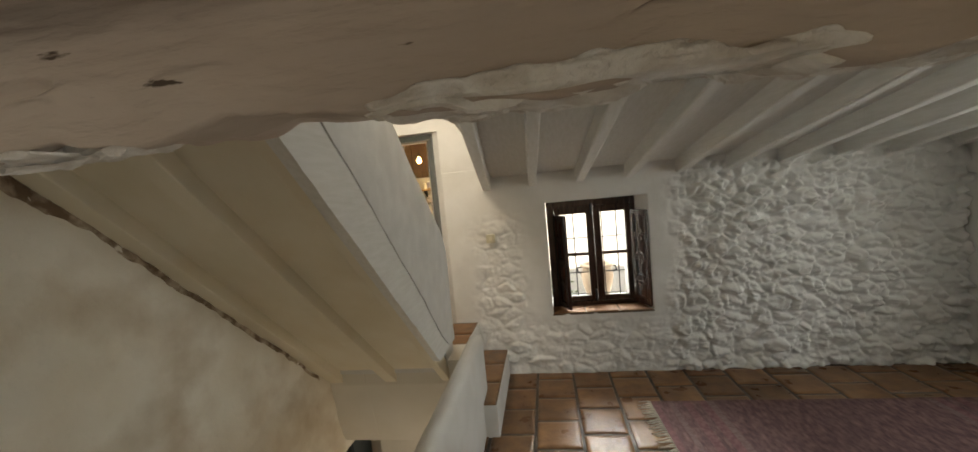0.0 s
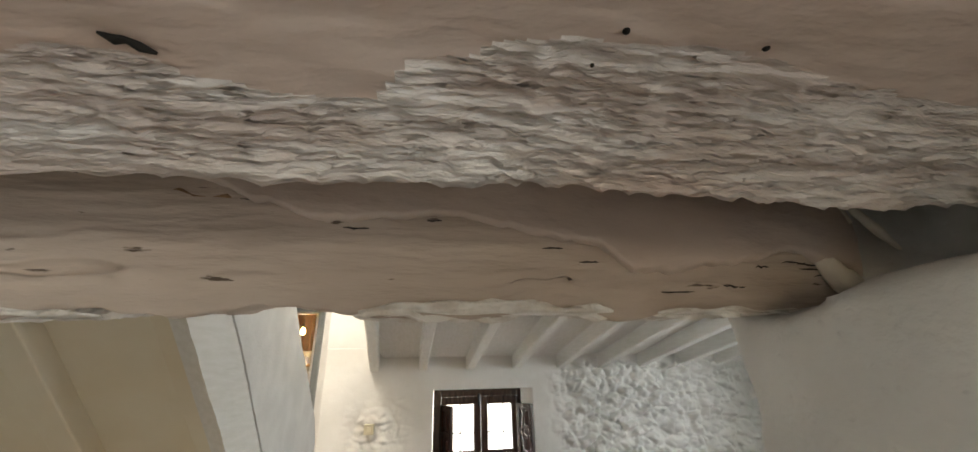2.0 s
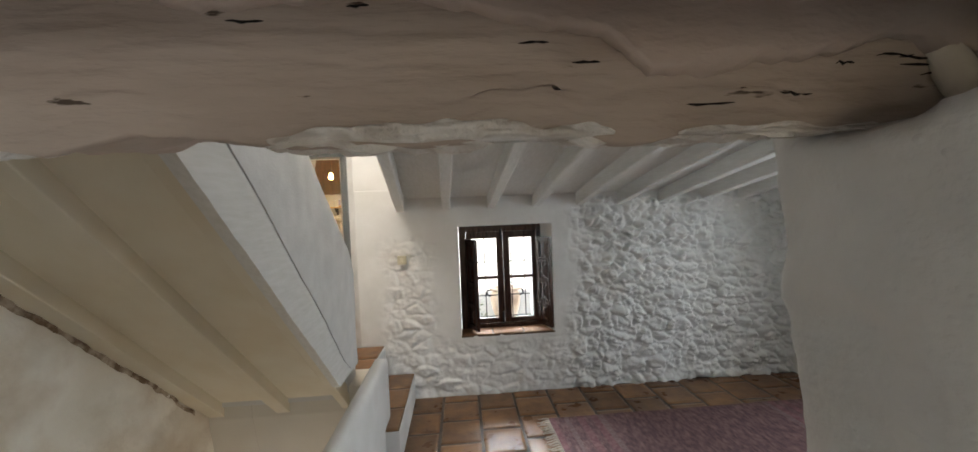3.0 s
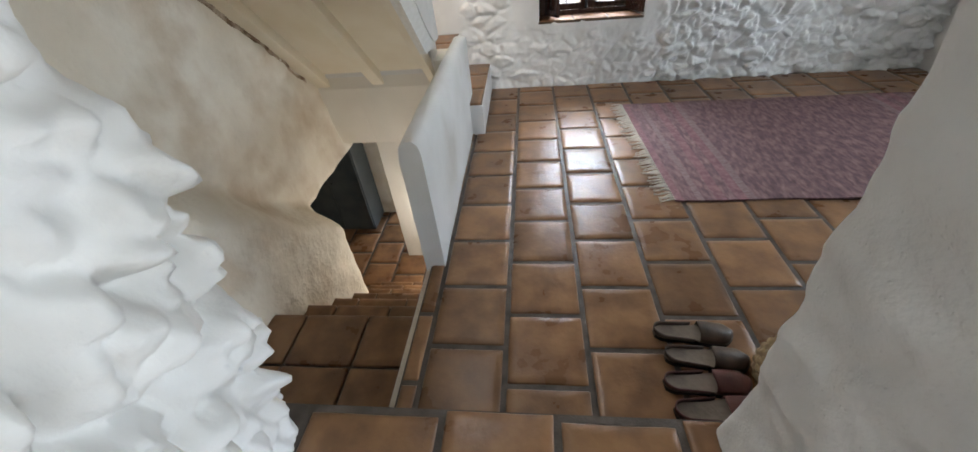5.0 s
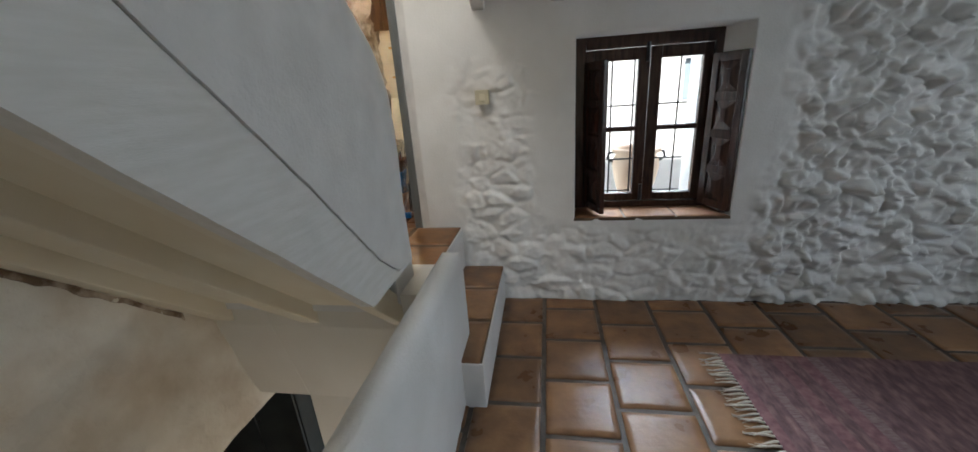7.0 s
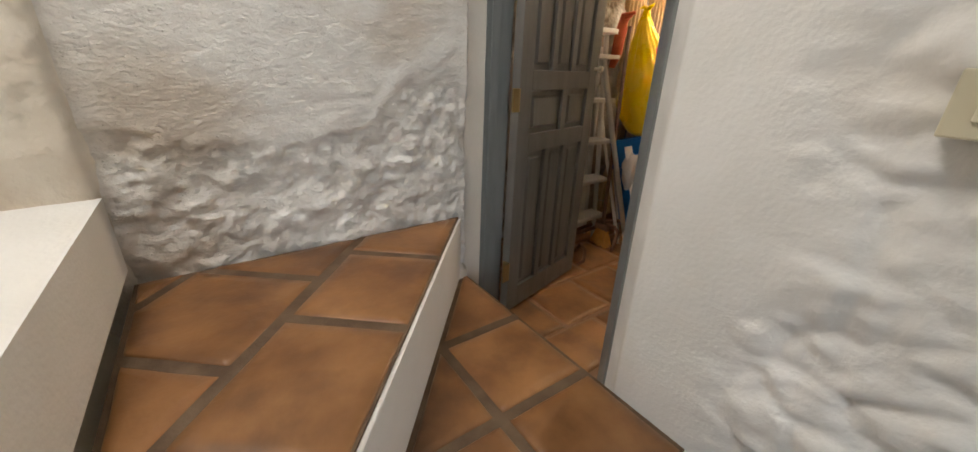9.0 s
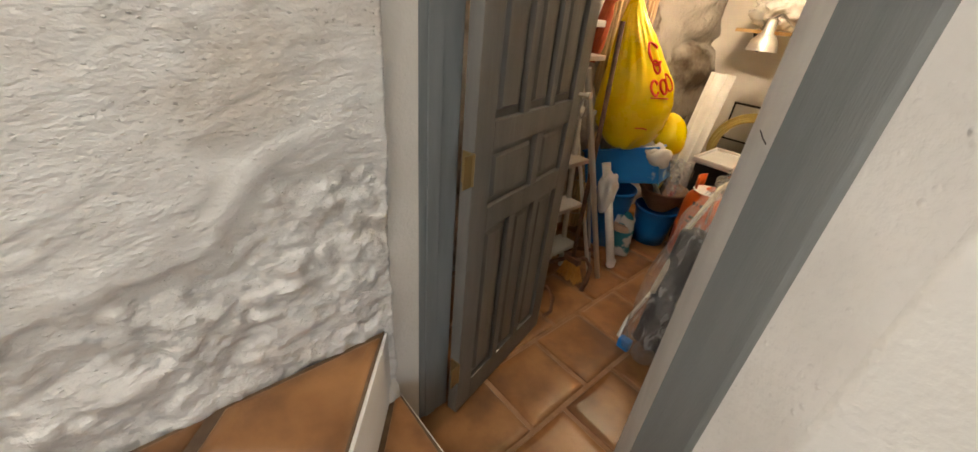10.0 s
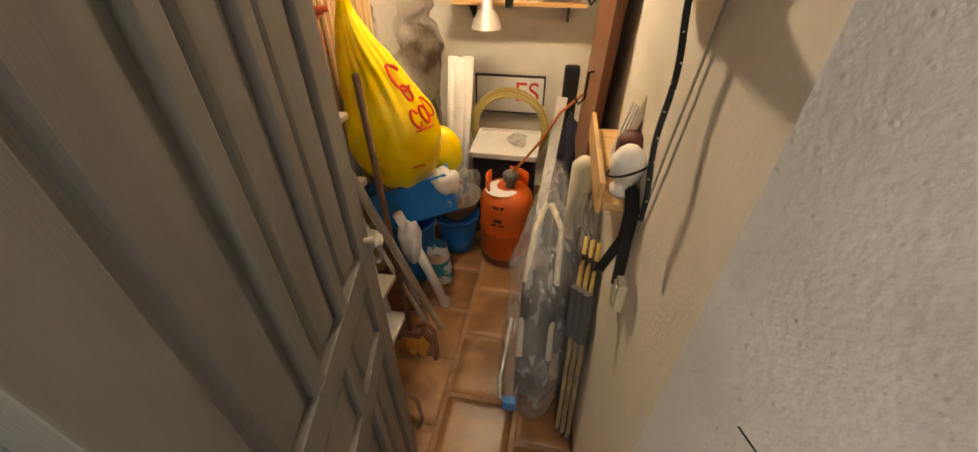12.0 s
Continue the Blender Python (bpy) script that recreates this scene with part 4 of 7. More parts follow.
def shutter():
    """Leaf with four raised panels, hinged on its own z axis, lying along +x."""
    w, h, t = 0.25, 0.935, 0.03
    bm = bmesh.new()
    rails = [0, 0.06] + [0.06 + (h - 0.06) / 4 * k for k in range(1, 5)]
    add_box(bm, 0, 0.05, -t / 2, t / 2, 0, h, 0.003), add_box(bm, w - 0.05, w, -t / 2, t / 2, 0, h, 0.003)
    ph = (h - 0.05 * 5) / 4
    for k in range(5):
        z = k * (ph + 0.05)
        add_box(bm, 0.05, w - 0.05, -t / 2, t / 2, z, z + 0.05, 0.003)
    leaf = part("shutter", bm, DARK_WOOD, None, "dark panelled wooden shutter")
    for k in range(4):
        z = 0.05 + k * (ph + 0.05)
        bm = bmesh.new()
        x0, x1, z0, z1 = 0.05, w - 0.05, z, z + ph
        for s in (-1, 1):
            y = s * 0.004
            ring = [(x0, y, z0), (x1, y, z0), (x1, y, z1), (x0, y, z1)]
            mid_ = [(x0 + 0.055, s * 0.017, z0 + 0.045), (x1 - 0.055, s * 0.017, z0 + 0.045), (x1 - 0.055, s * 0.017, z1 - 0.045), (x0 + 0.055, s * 0.017, z1 - 0.045)]
            a = [bm.verts.new(p) for p in ring]
            b = [bm.verts.new(p) for p in mid_]
            for i in range(4):
                bm.faces.new((a[i], a[(i + 1) % 4], b[(i + 1) % 4], b[i]))
            bm.faces.new(b)
        part("panel", bm, DARK_WOOD, leaf)
    part("knob", lathe([(0.004, 0), (0.007, 0.006), (0.009, 0.014), (0.004, 0.02)], (w - 0.02, 0, 0.5), 10), STEEL, leaf, "small metal knob")
    return leaf


window_unit()
sill = thing("window_sill", box(WX0 - 0.005, WX1 + 0.005, FACE - 0.004, 4.03, WZ0 - 0.012, WZ0 + 0.006), BROWN_GROUT, "terracotta tiled window sill", "sill", kind="structure")

# iron grille outside
grille = group_of("window_grille", "black wrought iron window grille", "grille", (0.41, 4.36, WZ0))
for i in range(6):
    x = -0.323 + 0.153 * i
    part("bar", tube([(x, 0.0, -0.122), (x, 0.0, 1.2)], 0.006, 8), STEEL, grille)
for z in (0.04, 0.286, 0.675, 1.06):
    part("cross_bar", tube([(-0.5, 0.005, z), (0.5, 0.005, z)], 0.0055, 8), STEEL, grille)

# outer ledge with the clay pot
thing("window_ledge", box(-0.5, 1.4, 4.325, 4.95, 0.32, 0.475), RENDER_WHITE, "white ledge outside the window", "ledge", kind="structure")
pot = group_of("clay_pot", "large pale clay pot standing on the ledge", "pot", (0.49, 4.62, 0.477))
part("body", lathe([(0.09, 0), (0.12, 0.05), (0.165, 0.2), (0.185, 0.31), (0.175, 0.37), (0.155, 0.40), (0.165, 0.415), (0.19, 0.425), (0.19, 0.45), (0.165, 0.455), (0.14, 0.43), (0.12, 0.3), (0.0, 0.28)], cap=False), CLAY_POT, pot, smooth=True)
for s in (-1, 1):
    part("handle", tube([(s * 0.165, 0, 0.42), (s * 0.215, 0, 0.415), (s * 0.225, 0, 0.37), (s * 0.18, 0, 0.34)], 0.011, 8), STEEL, pot, "dark handle")

# street outside
thing("ground", box(-60, 60, 4.9, 90, -2.6, -2.5), GROUND_M, "pale stone street", "ground", kind="structure")
house = group_of("house", "sunlit white house across the street", "house", (0, 9.0, -2.5))
bm = bmesh.new()
xs = [-8, -2.6, -1.8, 2.15, 2.70, 5.2, 6.0, 9]
for a, b in zip(xs, xs[1:]):
    if (a, b) in ((-2.6, -1.8), (2.15, 2.70), (5.2, 6.0)):
        add_box(bm, a, b, 0, 0.4, 0, 3.55), add_box(bm, a, b, 0, 0.4, 4.25, 6.2)
    else:
        add_box(bm, a, b, 0, 0.4, 0, 6.2)
part("wall", bm, RENDER_WHITE, house)
SHADOW_BLUE = mat("grey_blue_shutters", (0.30, 0.36, 0.40), 0.6)
for a, b in ((-2.6, -1.8), (2.15, 2.70), (5.2, 6.0)):
    wdw = part("window", box(a, b, 0.14, 0.2, 3.55, 4.25), SHADOW_BLUE, house, "grey blue shuttered window")
    bm = bmesh.new()
    for k in range(2):
        add_box(bm, a + 0.03 + k * (b - a) / 2, a + (k + 1) * (b - a) / 2 - 0.02, 0.11, 0.138, 3.58, 4.22, 0.01)
    part("frame", bm, SHADOW_BLUE, wdw)
part("roof", prism([(-0.5, 6.2), (4.0, 7.4), (4.0, 6.2)], "x", -8.3, 9.3), CLAY_POT, house, "clay tile roof")
LEAF = mat("leaves", (0.05, 0.09, 0.02), 0.6, (0.12, 0.18, 0.04), 8)
bm = bmesh.new()
rng = random.Random(4)
for i in range(420):
    c = Vector((rng.gauss(-0.05, 0.16), rng.gauss(5.15, 0.10), 0.10 + abs(rng.gauss(0, 0.26))))
    m = Matrix.Translation(c) @ Euler((rng.uniform(0, 3), rng.uniform(0, 3), rng.uniform(0, 6))).to_matrix().to_4x4()
    vs4 = [bm.verts.new(m @ Vector(p)) for p in ((-0.012, 0, 0), (0, -0.035, 0.006), (0.012, 0, 0), (0, 0.035, 0.006))]
    bm.faces.new(vs4)
shrub = group_of("shrub", "small green leafy shrub in a planter outside", "plant", (0, 0, 0))
part("leaves", bm, LEAF, shrub)
part("planter", box(-0.42, 0.3, 4.96, 5.35, -2.5, 0.12, 0.02), CLAY_POT, shrub, "clay planter")

# ---- light switch ----
sw = group_of("light_switch", "square cream light switch on the whitewashed wall", "switch", (-0.61, FACE - 0.034, 1.405))
part("plate", box(-0.042, 0.042, -0.012, 0.034, -0.042, 0.042, 0.003), mat("old_cream_plastic", (0.55, 0.50, 0.36), 0.4, bump=0.02), sw)
part("rocker", box(-0.016, 0.016, -0.017, -0.011, -0.02, 0.02, 0.002), mat("rocker_cream", (0.62, 0.57, 0.43), 0.35, bump=0.02), sw)

# ---- rug ----
RUG = mat("faded_plum_weave", (0.085, 0.042, 0.046), 0.95, (0.27, 0.16, 0.155), 9, 0.8, 160, stretch=(4, 1.6, 1), dist=0.005, detail=12, lo=0.28, hi=0.72, stain=(0.10, 0.052, 0.06), stain_scale=5, stain_lo=0.45, stain_hi=0.75)
RUG2 = mat("rug_bands", (0.15, 0.068, 0.074), 0.95, (0.24, 0.125, 0.13), 30, 0.5, 220, dist=0.003)
RUG3 = mat("rug_pale_bands", (0.24, 0.165, 0.16), 0.95, (0.15, 0.085, 0.09), 30, 0.5, 220, stretch=(1, 5, 1), dist=0.003)
FRINGE = mat("cream_cotton", (0.55, 0.49, 0.42), 0.95, (0.68, 0.62, 0.54), 40, 0.4)
R0, R1, RY0, RY1 = 0.735, 3.13, 1.735, 3.215
rug = group_of("rug", "faded plum coloured woven rug with cream fringes", "rug", (R0, RY0, 0.0))


def rug_z(x, y):
    return 0.012 + 0.003 * noise.noise((x * 3, y * 3, 1))


def rug_edge(x, y):
    k = (y - RY0) / (RY1 - RY0)
    return x - 0.055 * k * (1 - (x - R0) / (R1 - R0)) + 0.004 * noise.noise((x, y * 6, 2))


def rug_strip(x0, x1, material, name, lift=0.0, label=""):
    bm = bmesh.new()
    xs, ys = steps(x0, x1, 0.06), steps(RY0, RY1, 0.06)
    for sgn in (1, 0):
        g = [[bm.verts.new((rug_edge(x, y) - R0, y - RY0 + 0.006 * noise.noise((x * 4, y, 7)), (rug_z(x, y) + lift) if sgn else 0.002)) for y in ys] for x in xs]
        for i in range(len(xs) - 1):
            for j in range(len(ys) - 1):
                bm.faces.new((g[i][j], g[i + 1][j], g[i + 1][j + 1], g[i][j + 1]))
        if sgn:
            top = g
    for i in range(len(xs) - 1):
        for j in (0, -1):
            bm.faces.new((top[i][j], top[i + 1][j], g[i + 1][j], g[i][j]))
    for j in range(len(ys) - 1):
        for i in (0, -1):
            bm.faces.new((top[i][j], top[i][j + 1], g[i][j + 1], g[i][j]))
    part(name, bm, material, rug, label)


bands = [(0, 0.05, RUG2), (0.05, 0.13, RUG), (0.13, 0.17, RUG3), (0.17, 0.24, RUG), (0.24, 0.30, RUG2), (0.30, 0.36, RUG), (0.36, 0.42, RUG2), (0.42, 0.47, RUG3), (0.47, 0.53, RUG)]
L = R1 - R0
for a, b, m in bands:
    rug_strip(R0 + a, R0 + b, m, "band")
    rug_strip(R1 - b, R1 - a, m, "band")
rug_strip(R0 + 0.53, R1 - 0.53, RUG, "field")
for x0, sgn in ((R0, -1), (R1, 1)):
    bm = bmesh.new()
    rng = random.Random(7)
    n = 62
    for i in range(n):
        y = RY0 + 0.012 + (RY1 - RY0 - 0.024) * i / (n - 1)
        x = rug_edge(x0, y)
        dy, ln = rng.uniform(-0.02, 0.02), rng.uniform(0.055, 0.09)
        add_tube(bm, [(x - R0, y - RY0, 0.012), (x - R0 + sgn * ln * 0.35, y - RY0 + dy * 0.3, 0.014), (x - R0 + sgn * ln, y - RY0 + dy, 0.006)], [0.005, 0.006, 0.004], 6)
        for k in range(3):
            add_tube(bm, [(x - R0 + sgn * ln * 0.9, y - RY0 + dy, 0.006), (x - R0 + sgn * (ln + 0.03), y - RY0 + dy + rng.uniform(-0.014, 0.014), 0.004)], 0.0018, 4)
    tagged(part("fringe", bm, FRINGE, rug, "knotted cream fringe"), kind="stuff")

# ---- sandals beside the doorway ----
LEATHER = mat("worn_brown_leather", (0.045, 0.028, 0.02), 0.45, (0.11, 0.075, 0.05), 14, 0.35, 90, dist=0.003)
LEATHER_IN = mat("worn_insole", (0.13, 0.10, 0.078), 0.6, (0.26, 0.21, 0.165), 10, 0.3)
LEATHER_RED = mat("oxblood_leather", (0.07, 0.022, 0.018), 0.4, (0.13, 0.05, 0.04), 12, 0.3)
SOLE = mat("dark_rubber", (0.015, 0.013, 0.012), 0.7)


def foot_half(t):
    """Half width of a sole along its length, heel 0 to toe 1."""
    return 0.031 + 0.014 * smoothstep(0.3, 0.75, t) - 0.031 * smoothstep(0.86, 1.02, t) ** 1.5 - 0.02 * smoothstep(0.10, -0.03, t)


def clog(m, upper, label):
    """Backless shoe: sole, insole, low heel rim and a vamp over the toes; heel at the origin, toe along +x."""
    shoe = group_of("sandal", label, "sandal", group="sandals by the doorway")
    ln = 0.305
    st = [i / 20 for i in range(21)]
    for name, z0, z1, grow, material in (("sole", 0.0, 0.022, 0.004, SOLE), ("insole", 0.022, 0.03, 0.0, LEATHER_IN)):
        bm = bmesh.new()
        out = [(t * ln, foot_half(t) + grow) for t in st]
        poly = [(x, y) for x, y in out] + [(x, -y) for x, y in reversed(out)]
        add_prism(bm, poly, "z", z0, z1)
        part(name, bm, material, shoe)
    bm = bmesh.new()
    rows = []
    for i in range(13):
        t = 0.52 + 0.47 * i / 12
        h = 0.062 - 0.03 * ((t - 0.52) / 0.47) ** 1.4
        w = foot_half(t) + 0.004
        rows.append([bm.verts.new((t * ln + (0.012 if i == 0 else 0) * abs(math.cos(a)), w * math.cos(a), 0.022 + h * math.sin(a) ** 0.8)) for a in (math.pi * k / 12 for k in range(13))])
    for a, b in zip(rows, rows[1:]):
        for k in range(12):
            bm.faces.new((a[k], a[k + 1], b[k + 1], b[k]))
    ob = part("vamp", bm, upper, shoe, "creased leather vamp", smooth=True)
    so = ob.modifiers.new("thick", "SOLIDIFY")
    so.thickness = 0.0035
    bm = bmesh.new()
    rows = []
    for i in range(17):
        a = math.pi * (0.5 + i / 16)
        x = 0.045 + 0.050 * math.cos(a)
        y = (foot_half(0.2) + 0.004) * math.sin(a)
        rows.append([bm.verts.new((x, y, 0.02)), bm.verts.new((x - 0.004, y * 1.04, 0.045 + 0.012 * abs(math.cos(a))))])
    ext = [[bm.verts.new((0.15, foot_half(0.55) + 0.004, 0.02)), bm.verts.new((0.15, foot_half(0.55) + 0.006, 0.042))]]
    ext2 = [[bm.verts.new((0.15, -foot_half(0.55) - 0.004, 0.02)), bm.verts.new((0.15, -foot_half(0.55) - 0.006, 0.042))]]
    rows = ext + rows + ext2
    for a, b in zip(rows, rows[1:]):
        bm.faces.new((a[0], b[0], b[1], a[1]))
    ob = part("heel_rim", bm, upper, shoe, "low leather heel rim", smooth=True)
    so = ob.modifiers.new("thick", "SOLIDIFY")
    so.thickness = 0.003
    shoe.matrix_basis = m
    return shoe


shoe = clog(pose(0.378, 0.775, 0.0, 0, 0, -3), LEATHER, "worn dark brown leather backless sandal on the tiles")
copy_thing(shoe, pose(0.395, 0.662, 0.0, 0, 0, -5))
shoe2 = clog(pose(0.362, 0.54, 0.0, 0, 0, 1), LEATHER_RED, "oxblood leather slip-on sandal on the tiles")
copy_thing(shoe2, pose(0.372, 0.43, 0.0, 0, 0, 3))

# ---- woven basket ----
STRAW = mat("plaited_straw", (0.22, 0.14, 0.07), 0.8, (0.38, 0.27, 0.14), 40, 0.6, 160, dist=0.004)
basket = group_of("basket", "round plaited straw basket beside the sandals", "basket", (0.815, 0.565, 0.0))
bm = bmesh.new()
for k in range(11):
    z = 0.012 + 0.022 * k
    r = 0.045 + 0.075 * math.sin(math.pi * (0.30 + 0.66 * k / 10))
    pts = [((r + 0.004 * math.sin(a * 18 + k * math.pi)) * math.cos(a), (r + 0.004 * math.sin(a * 18 + k * math.pi)) * math.sin(a), z) for a in (2 * math.pi * i / 72 for i in range(72))]
    add_tube(bm, pts, 0.012, 6, True)
part("wicker_wall", bm, STRAW, basket, smooth=True)
part("base", lathe([(0.0, 0.004), (0.09, 0.004), (0.10, 0.012), (0.0, 0.016)], cap=False), STRAW, basket)
part("lid", lathe([(0.06, 0.225), (0.055, 0.24), (0.03, 0.25), (0.0, 0.252)], cap=False), STRAW, basket, smooth=True)

# ---- dark cupboard seen down in the cellar ----
TEAL = mat("dark_slate_paint", (0.06, 0.075, 0.08), 0.45, (0.09, 0.105, 0.11), 5, 0.15)
cup = group_of("cupboard", "dark slate painted cupboard standing in the cellar", "cupboard", (-2.47, 3.55, -1.54))
part("body", box(-0.38, 0.38, -0.2, 0.24, 0, 1.35, 0.01), TEAL, cup)
for s in (-1, 1):
    d = part("door", box(-0.37 if s < 0 else 0.005, -0.005 if s < 0 else 0.37, -0.222, -0.202, 0.05, 1.31, 0.006), TEAL, cup)
    part("handle", lathe([(0.006, 0), (0.012, 0.012), (0.0, 0.02)], (s * 0.04, -0.225, 0.7), 10, False), STEEL, d)

# ---- storeroom door ----
BRASS = mat("aged_brass", (0.35, 0.26, 0.12), 0.4, metal=0.9, bump=0.1)
frame_ob = group_of("door_frame", "blue grey painted door frame with stepped moulding", "door frame", (-1.5, 3.93, STORE_Z), kind="structure")
fo = Vector((1.5, -3.93, -STORE_Z))


def fpart(name, bm, material=GREY_FRAME, parent=None, label=""):
    bmesh.ops.translate(bm, verts=bm.verts, vec=fo)
    return part(name, bm, material, parent or frame_ob, label)


bm = bmesh.new()
add_box(bm, -1.945, -1.905, 3.895, 4.02, STORE_Z, 2.51, 0.004), add_box(bm, -1.905, -1.900, 3.918, 3.96, STORE_Z, 2.49, 0.002)
fpart("jamb", bm)
bm = prism([(-1.124, 3.866), (-1.134, 3.868), (-1.215, 3.955), (-1.205, 3.985), (-1.15, 3.985)], "z", STORE_Z, 2.51, 0.003)
fpart("jamb", bm)
fpart("head", box(-1.895, -1.14, 3.90, 4.02, 2.46, 2.515, 0.004))

LEAF_W, LEAF_H, LEAF_T = 0.645, 2.15, 0.042
door = group_of("door_1", "grey painted panelled wooden door standing open", "door", (-1.856, 4.012, STORE_Z + 0.015), kind="structure")
door.rotation_euler = (0, 0, radians(103.5))
bm = bmesh.new()
add_box(bm, 0, 0.085, -LEAF_T / 2, LEAF_T / 2, 0, LEAF_H, 0.003), add_box(bm, LEAF_W - 0.085, LEAF_W, -LEAF_T / 2, LEAF_T / 2, 0, LEAF_H, 0.003)
R = [(0, 0.12), (0.795, 0.875), (1.055, 1.135), (LEAF_H - 0.1, LEAF_H)]
for a, b in R:
    add_box(bm, 0.085, LEAF_W - 0.085, -LEAF_T / 2, LEAF_T / 2, a, b, 0.003)
cols = [(0.085, 0.225), (0.26, 0.385), (0.42, LEAF_W - 0.085)]
for z0, z1 in ((0.12, 0.795), (1.135, LEAF_H - 0.1)):
    add_box(bm, 0.225, 0.26, -LEAF_T / 2, LEAF_T / 2, z0, z1, 0.003), add_box(bm, 0.385, 0.42, -LEAF_T / 2, LEAF_T / 2, z0, z1, 0.003)
add_box(bm, 0.335, 0.375, -LEAF_T / 2, LEAF_T / 2, 0.875, 1.055, 0.003)
part("stiles_and_rails", bm, GREY_PAINT, door)


def panel(x0, x1, z0, z1):
    bm = bmesh.new()
    for s in (-1, 1):
        a = [bm.verts.new(p) for p in ((x0, s * 0.003, z0), (x1, s * 0.003, z0), (x1, s * 0.003, z1), (x0, s * 0.003, z1))]
        i = 0.022
        b = [bm.verts.new(p) for p in ((x0 + i, s * 0.005, z0 + i), (x1 - i, s * 0.005, z0 + i), (x1 - i, s * 0.005, z1 - i), (x0 + i, s * 0.005, z1 - i))]
        j = 0.032
        c = [bm.verts.new(p) for p in ((x0 + j, s * 0.016, z0 + j), (x1 - j, s * 0.016, z0 + j), (x1 - j, s * 0.013, z1 - j), (x0 + j, s * 0.013, z1 - j))]
        for p, q in ((a, b), (b, c)):
            for k in range(4):
                bm.faces.new((p[k], p[(k + 1) % 4], q[(k + 1) % 4], q[k]))
        bm.faces.new(c)
    part("panel", bm, GREY_PAINT, door)


for z0, z1 in ((0.12, 0.795), (1.135, LEAF_H - 0.1)):
    for x0, x1 in cols:
        panel(x0, x1, z0, z1)
panel(0.085, 0.335, 0.875, 1.055), panel(0.375, LEAF_W - 0.085, 0.875, 1.055)
for z in (0.235, 1.02, 1.95):
    bm = tube([(-0.006, -0.022, z - 0.045), (-0.006, -0.022, z + 0.045)], 0.007, 8)
    add_box(bm, -0.004, 0.002, -0.018, 0.014, z - 0.045, z + 0.045)
    add_box(bm, -0.045, -0.008, -0.026, -0.022, z - 0.045, z + 0.045)
    part("hinge", bm, BRASS, door, "aged brass hinge")
kn = part("knob", lathe([(0.006, -0.005), (0.008, 0.02), (0.014, 0.03), (0.013, 0.042), (0.0, 0.046)], (0, 0, 0), 12, False), mat("cream_knob", (0.5, 0.44, 0.33), 0.4), door, "worn cream knob")
kn.matrix_basis = Matrix.Translation((LEAF_W - 0.035, -LEAF_T / 2, 1.15)) @ Matrix.Rotation(radians(90), 4, "X")
part("ring", tube([(LEAF_W - 0.02, -0.035 + 0.012 * math.cos(a) - 0.004, 1.10 + 0.034 * math.sin(a)) for a in (2 * math.pi * i / 20 for i in range(20))], 0.004, 6, True), mat("dull_steel", (0.45, 0.44, 0.42), 0.35, metal=0.9, bump=0.1), door, "steel key ring")

# scratch on the reveal beside the door
thing("wall_scratch", tube([(-1.2985, 4.235, 1.532), (-1.276, 4.178, 1.530), (-1.2605, 4.138, 1.532)], 0.0016, 5), STEEL, "thin dark scratch on the white reveal", "scratch", kind="structure")

# ---- materials for the stored things ----
YELLOW = mat("yellow_plastic", (0.80, 0.60, 0.0), 0.28, (0.86, 0.68, 0.01), 5, 0.5, 25, dist=0.008, rough_var=0.06)
YB = YELLOW.node_tree.nodes["Principled BSDF"]
YB.inputs["Subsurface Weight"].default_value, YB.inputs["Subsurface Radius"].default_value, YB.inputs["Subsurface Scale"].default_value = 0.6, (0.05, 0.04, 0.005), 0.6
RED_PRINT = mat("red_print", (0.62, 0.04, 0.015), 0.35, bump=0.05)
BLUE_PLASTIC = mat("blue_plastic", (0.006, 0.16, 0.55), 0.35, (0.01, 0.21, 0.62), 5, 0.1, 50, stain=(0.5, 0.55, 0.6), stain_scale=7, stain_lo=0.66, stain_hi=0.72)
ORANGE = mat("orange_enamel", (0.52, 0.085, 0.012), 0.42, (0.62, 0.125, 0.02), 4, 0.12, 70, stain=(0.22, 0.05, 0.02), stain_scale=9, stain_lo=0.62, stain_hi=0.72)
ALU = mat("brushed_aluminium", (0.62, 0.62, 0.61), 0.35, metal=0.9, bump=0.05)
PVC = mat("white_plastic", (0.74, 0.74, 0.72), 0.35, (0.82, 0.82, 0.8), 8, 0.05)
RUST = mat("rusty_bar", (0.09, 0.045, 0.028), 0.7, (0.17, 0.09, 0.055), 25, 0.4, 120)
BROWN_WOOD = mat("red_brown_board", (0.13, 0.045, 0.02), 0.45, (0.20, 0.075, 0.035), 5, 0.15, 60, stretch=(4, 4, 0.5))
PINE = mat("pine_board", (0.50, 0.30, 0.12), 0.5, (0.62, 0.40, 0.18), 5, 0.15, 60, stretch=(0.6, 5, 5))
CLOTH = mat("grey_white_cloth", (0.55, 0.53, 0.49), 0.9, (0.66, 0.64, 0.60), 8, 0.4, 60)
NAVY = mat("navy_fabric", (0.014, 0.016, 0.035), 0.7, (0.03, 0.032, 0.07), 6, 0.5, 60)
BLACK = mat("black_fabric", (0.008, 0.008, 0.009), 0.75, bump=0.3)
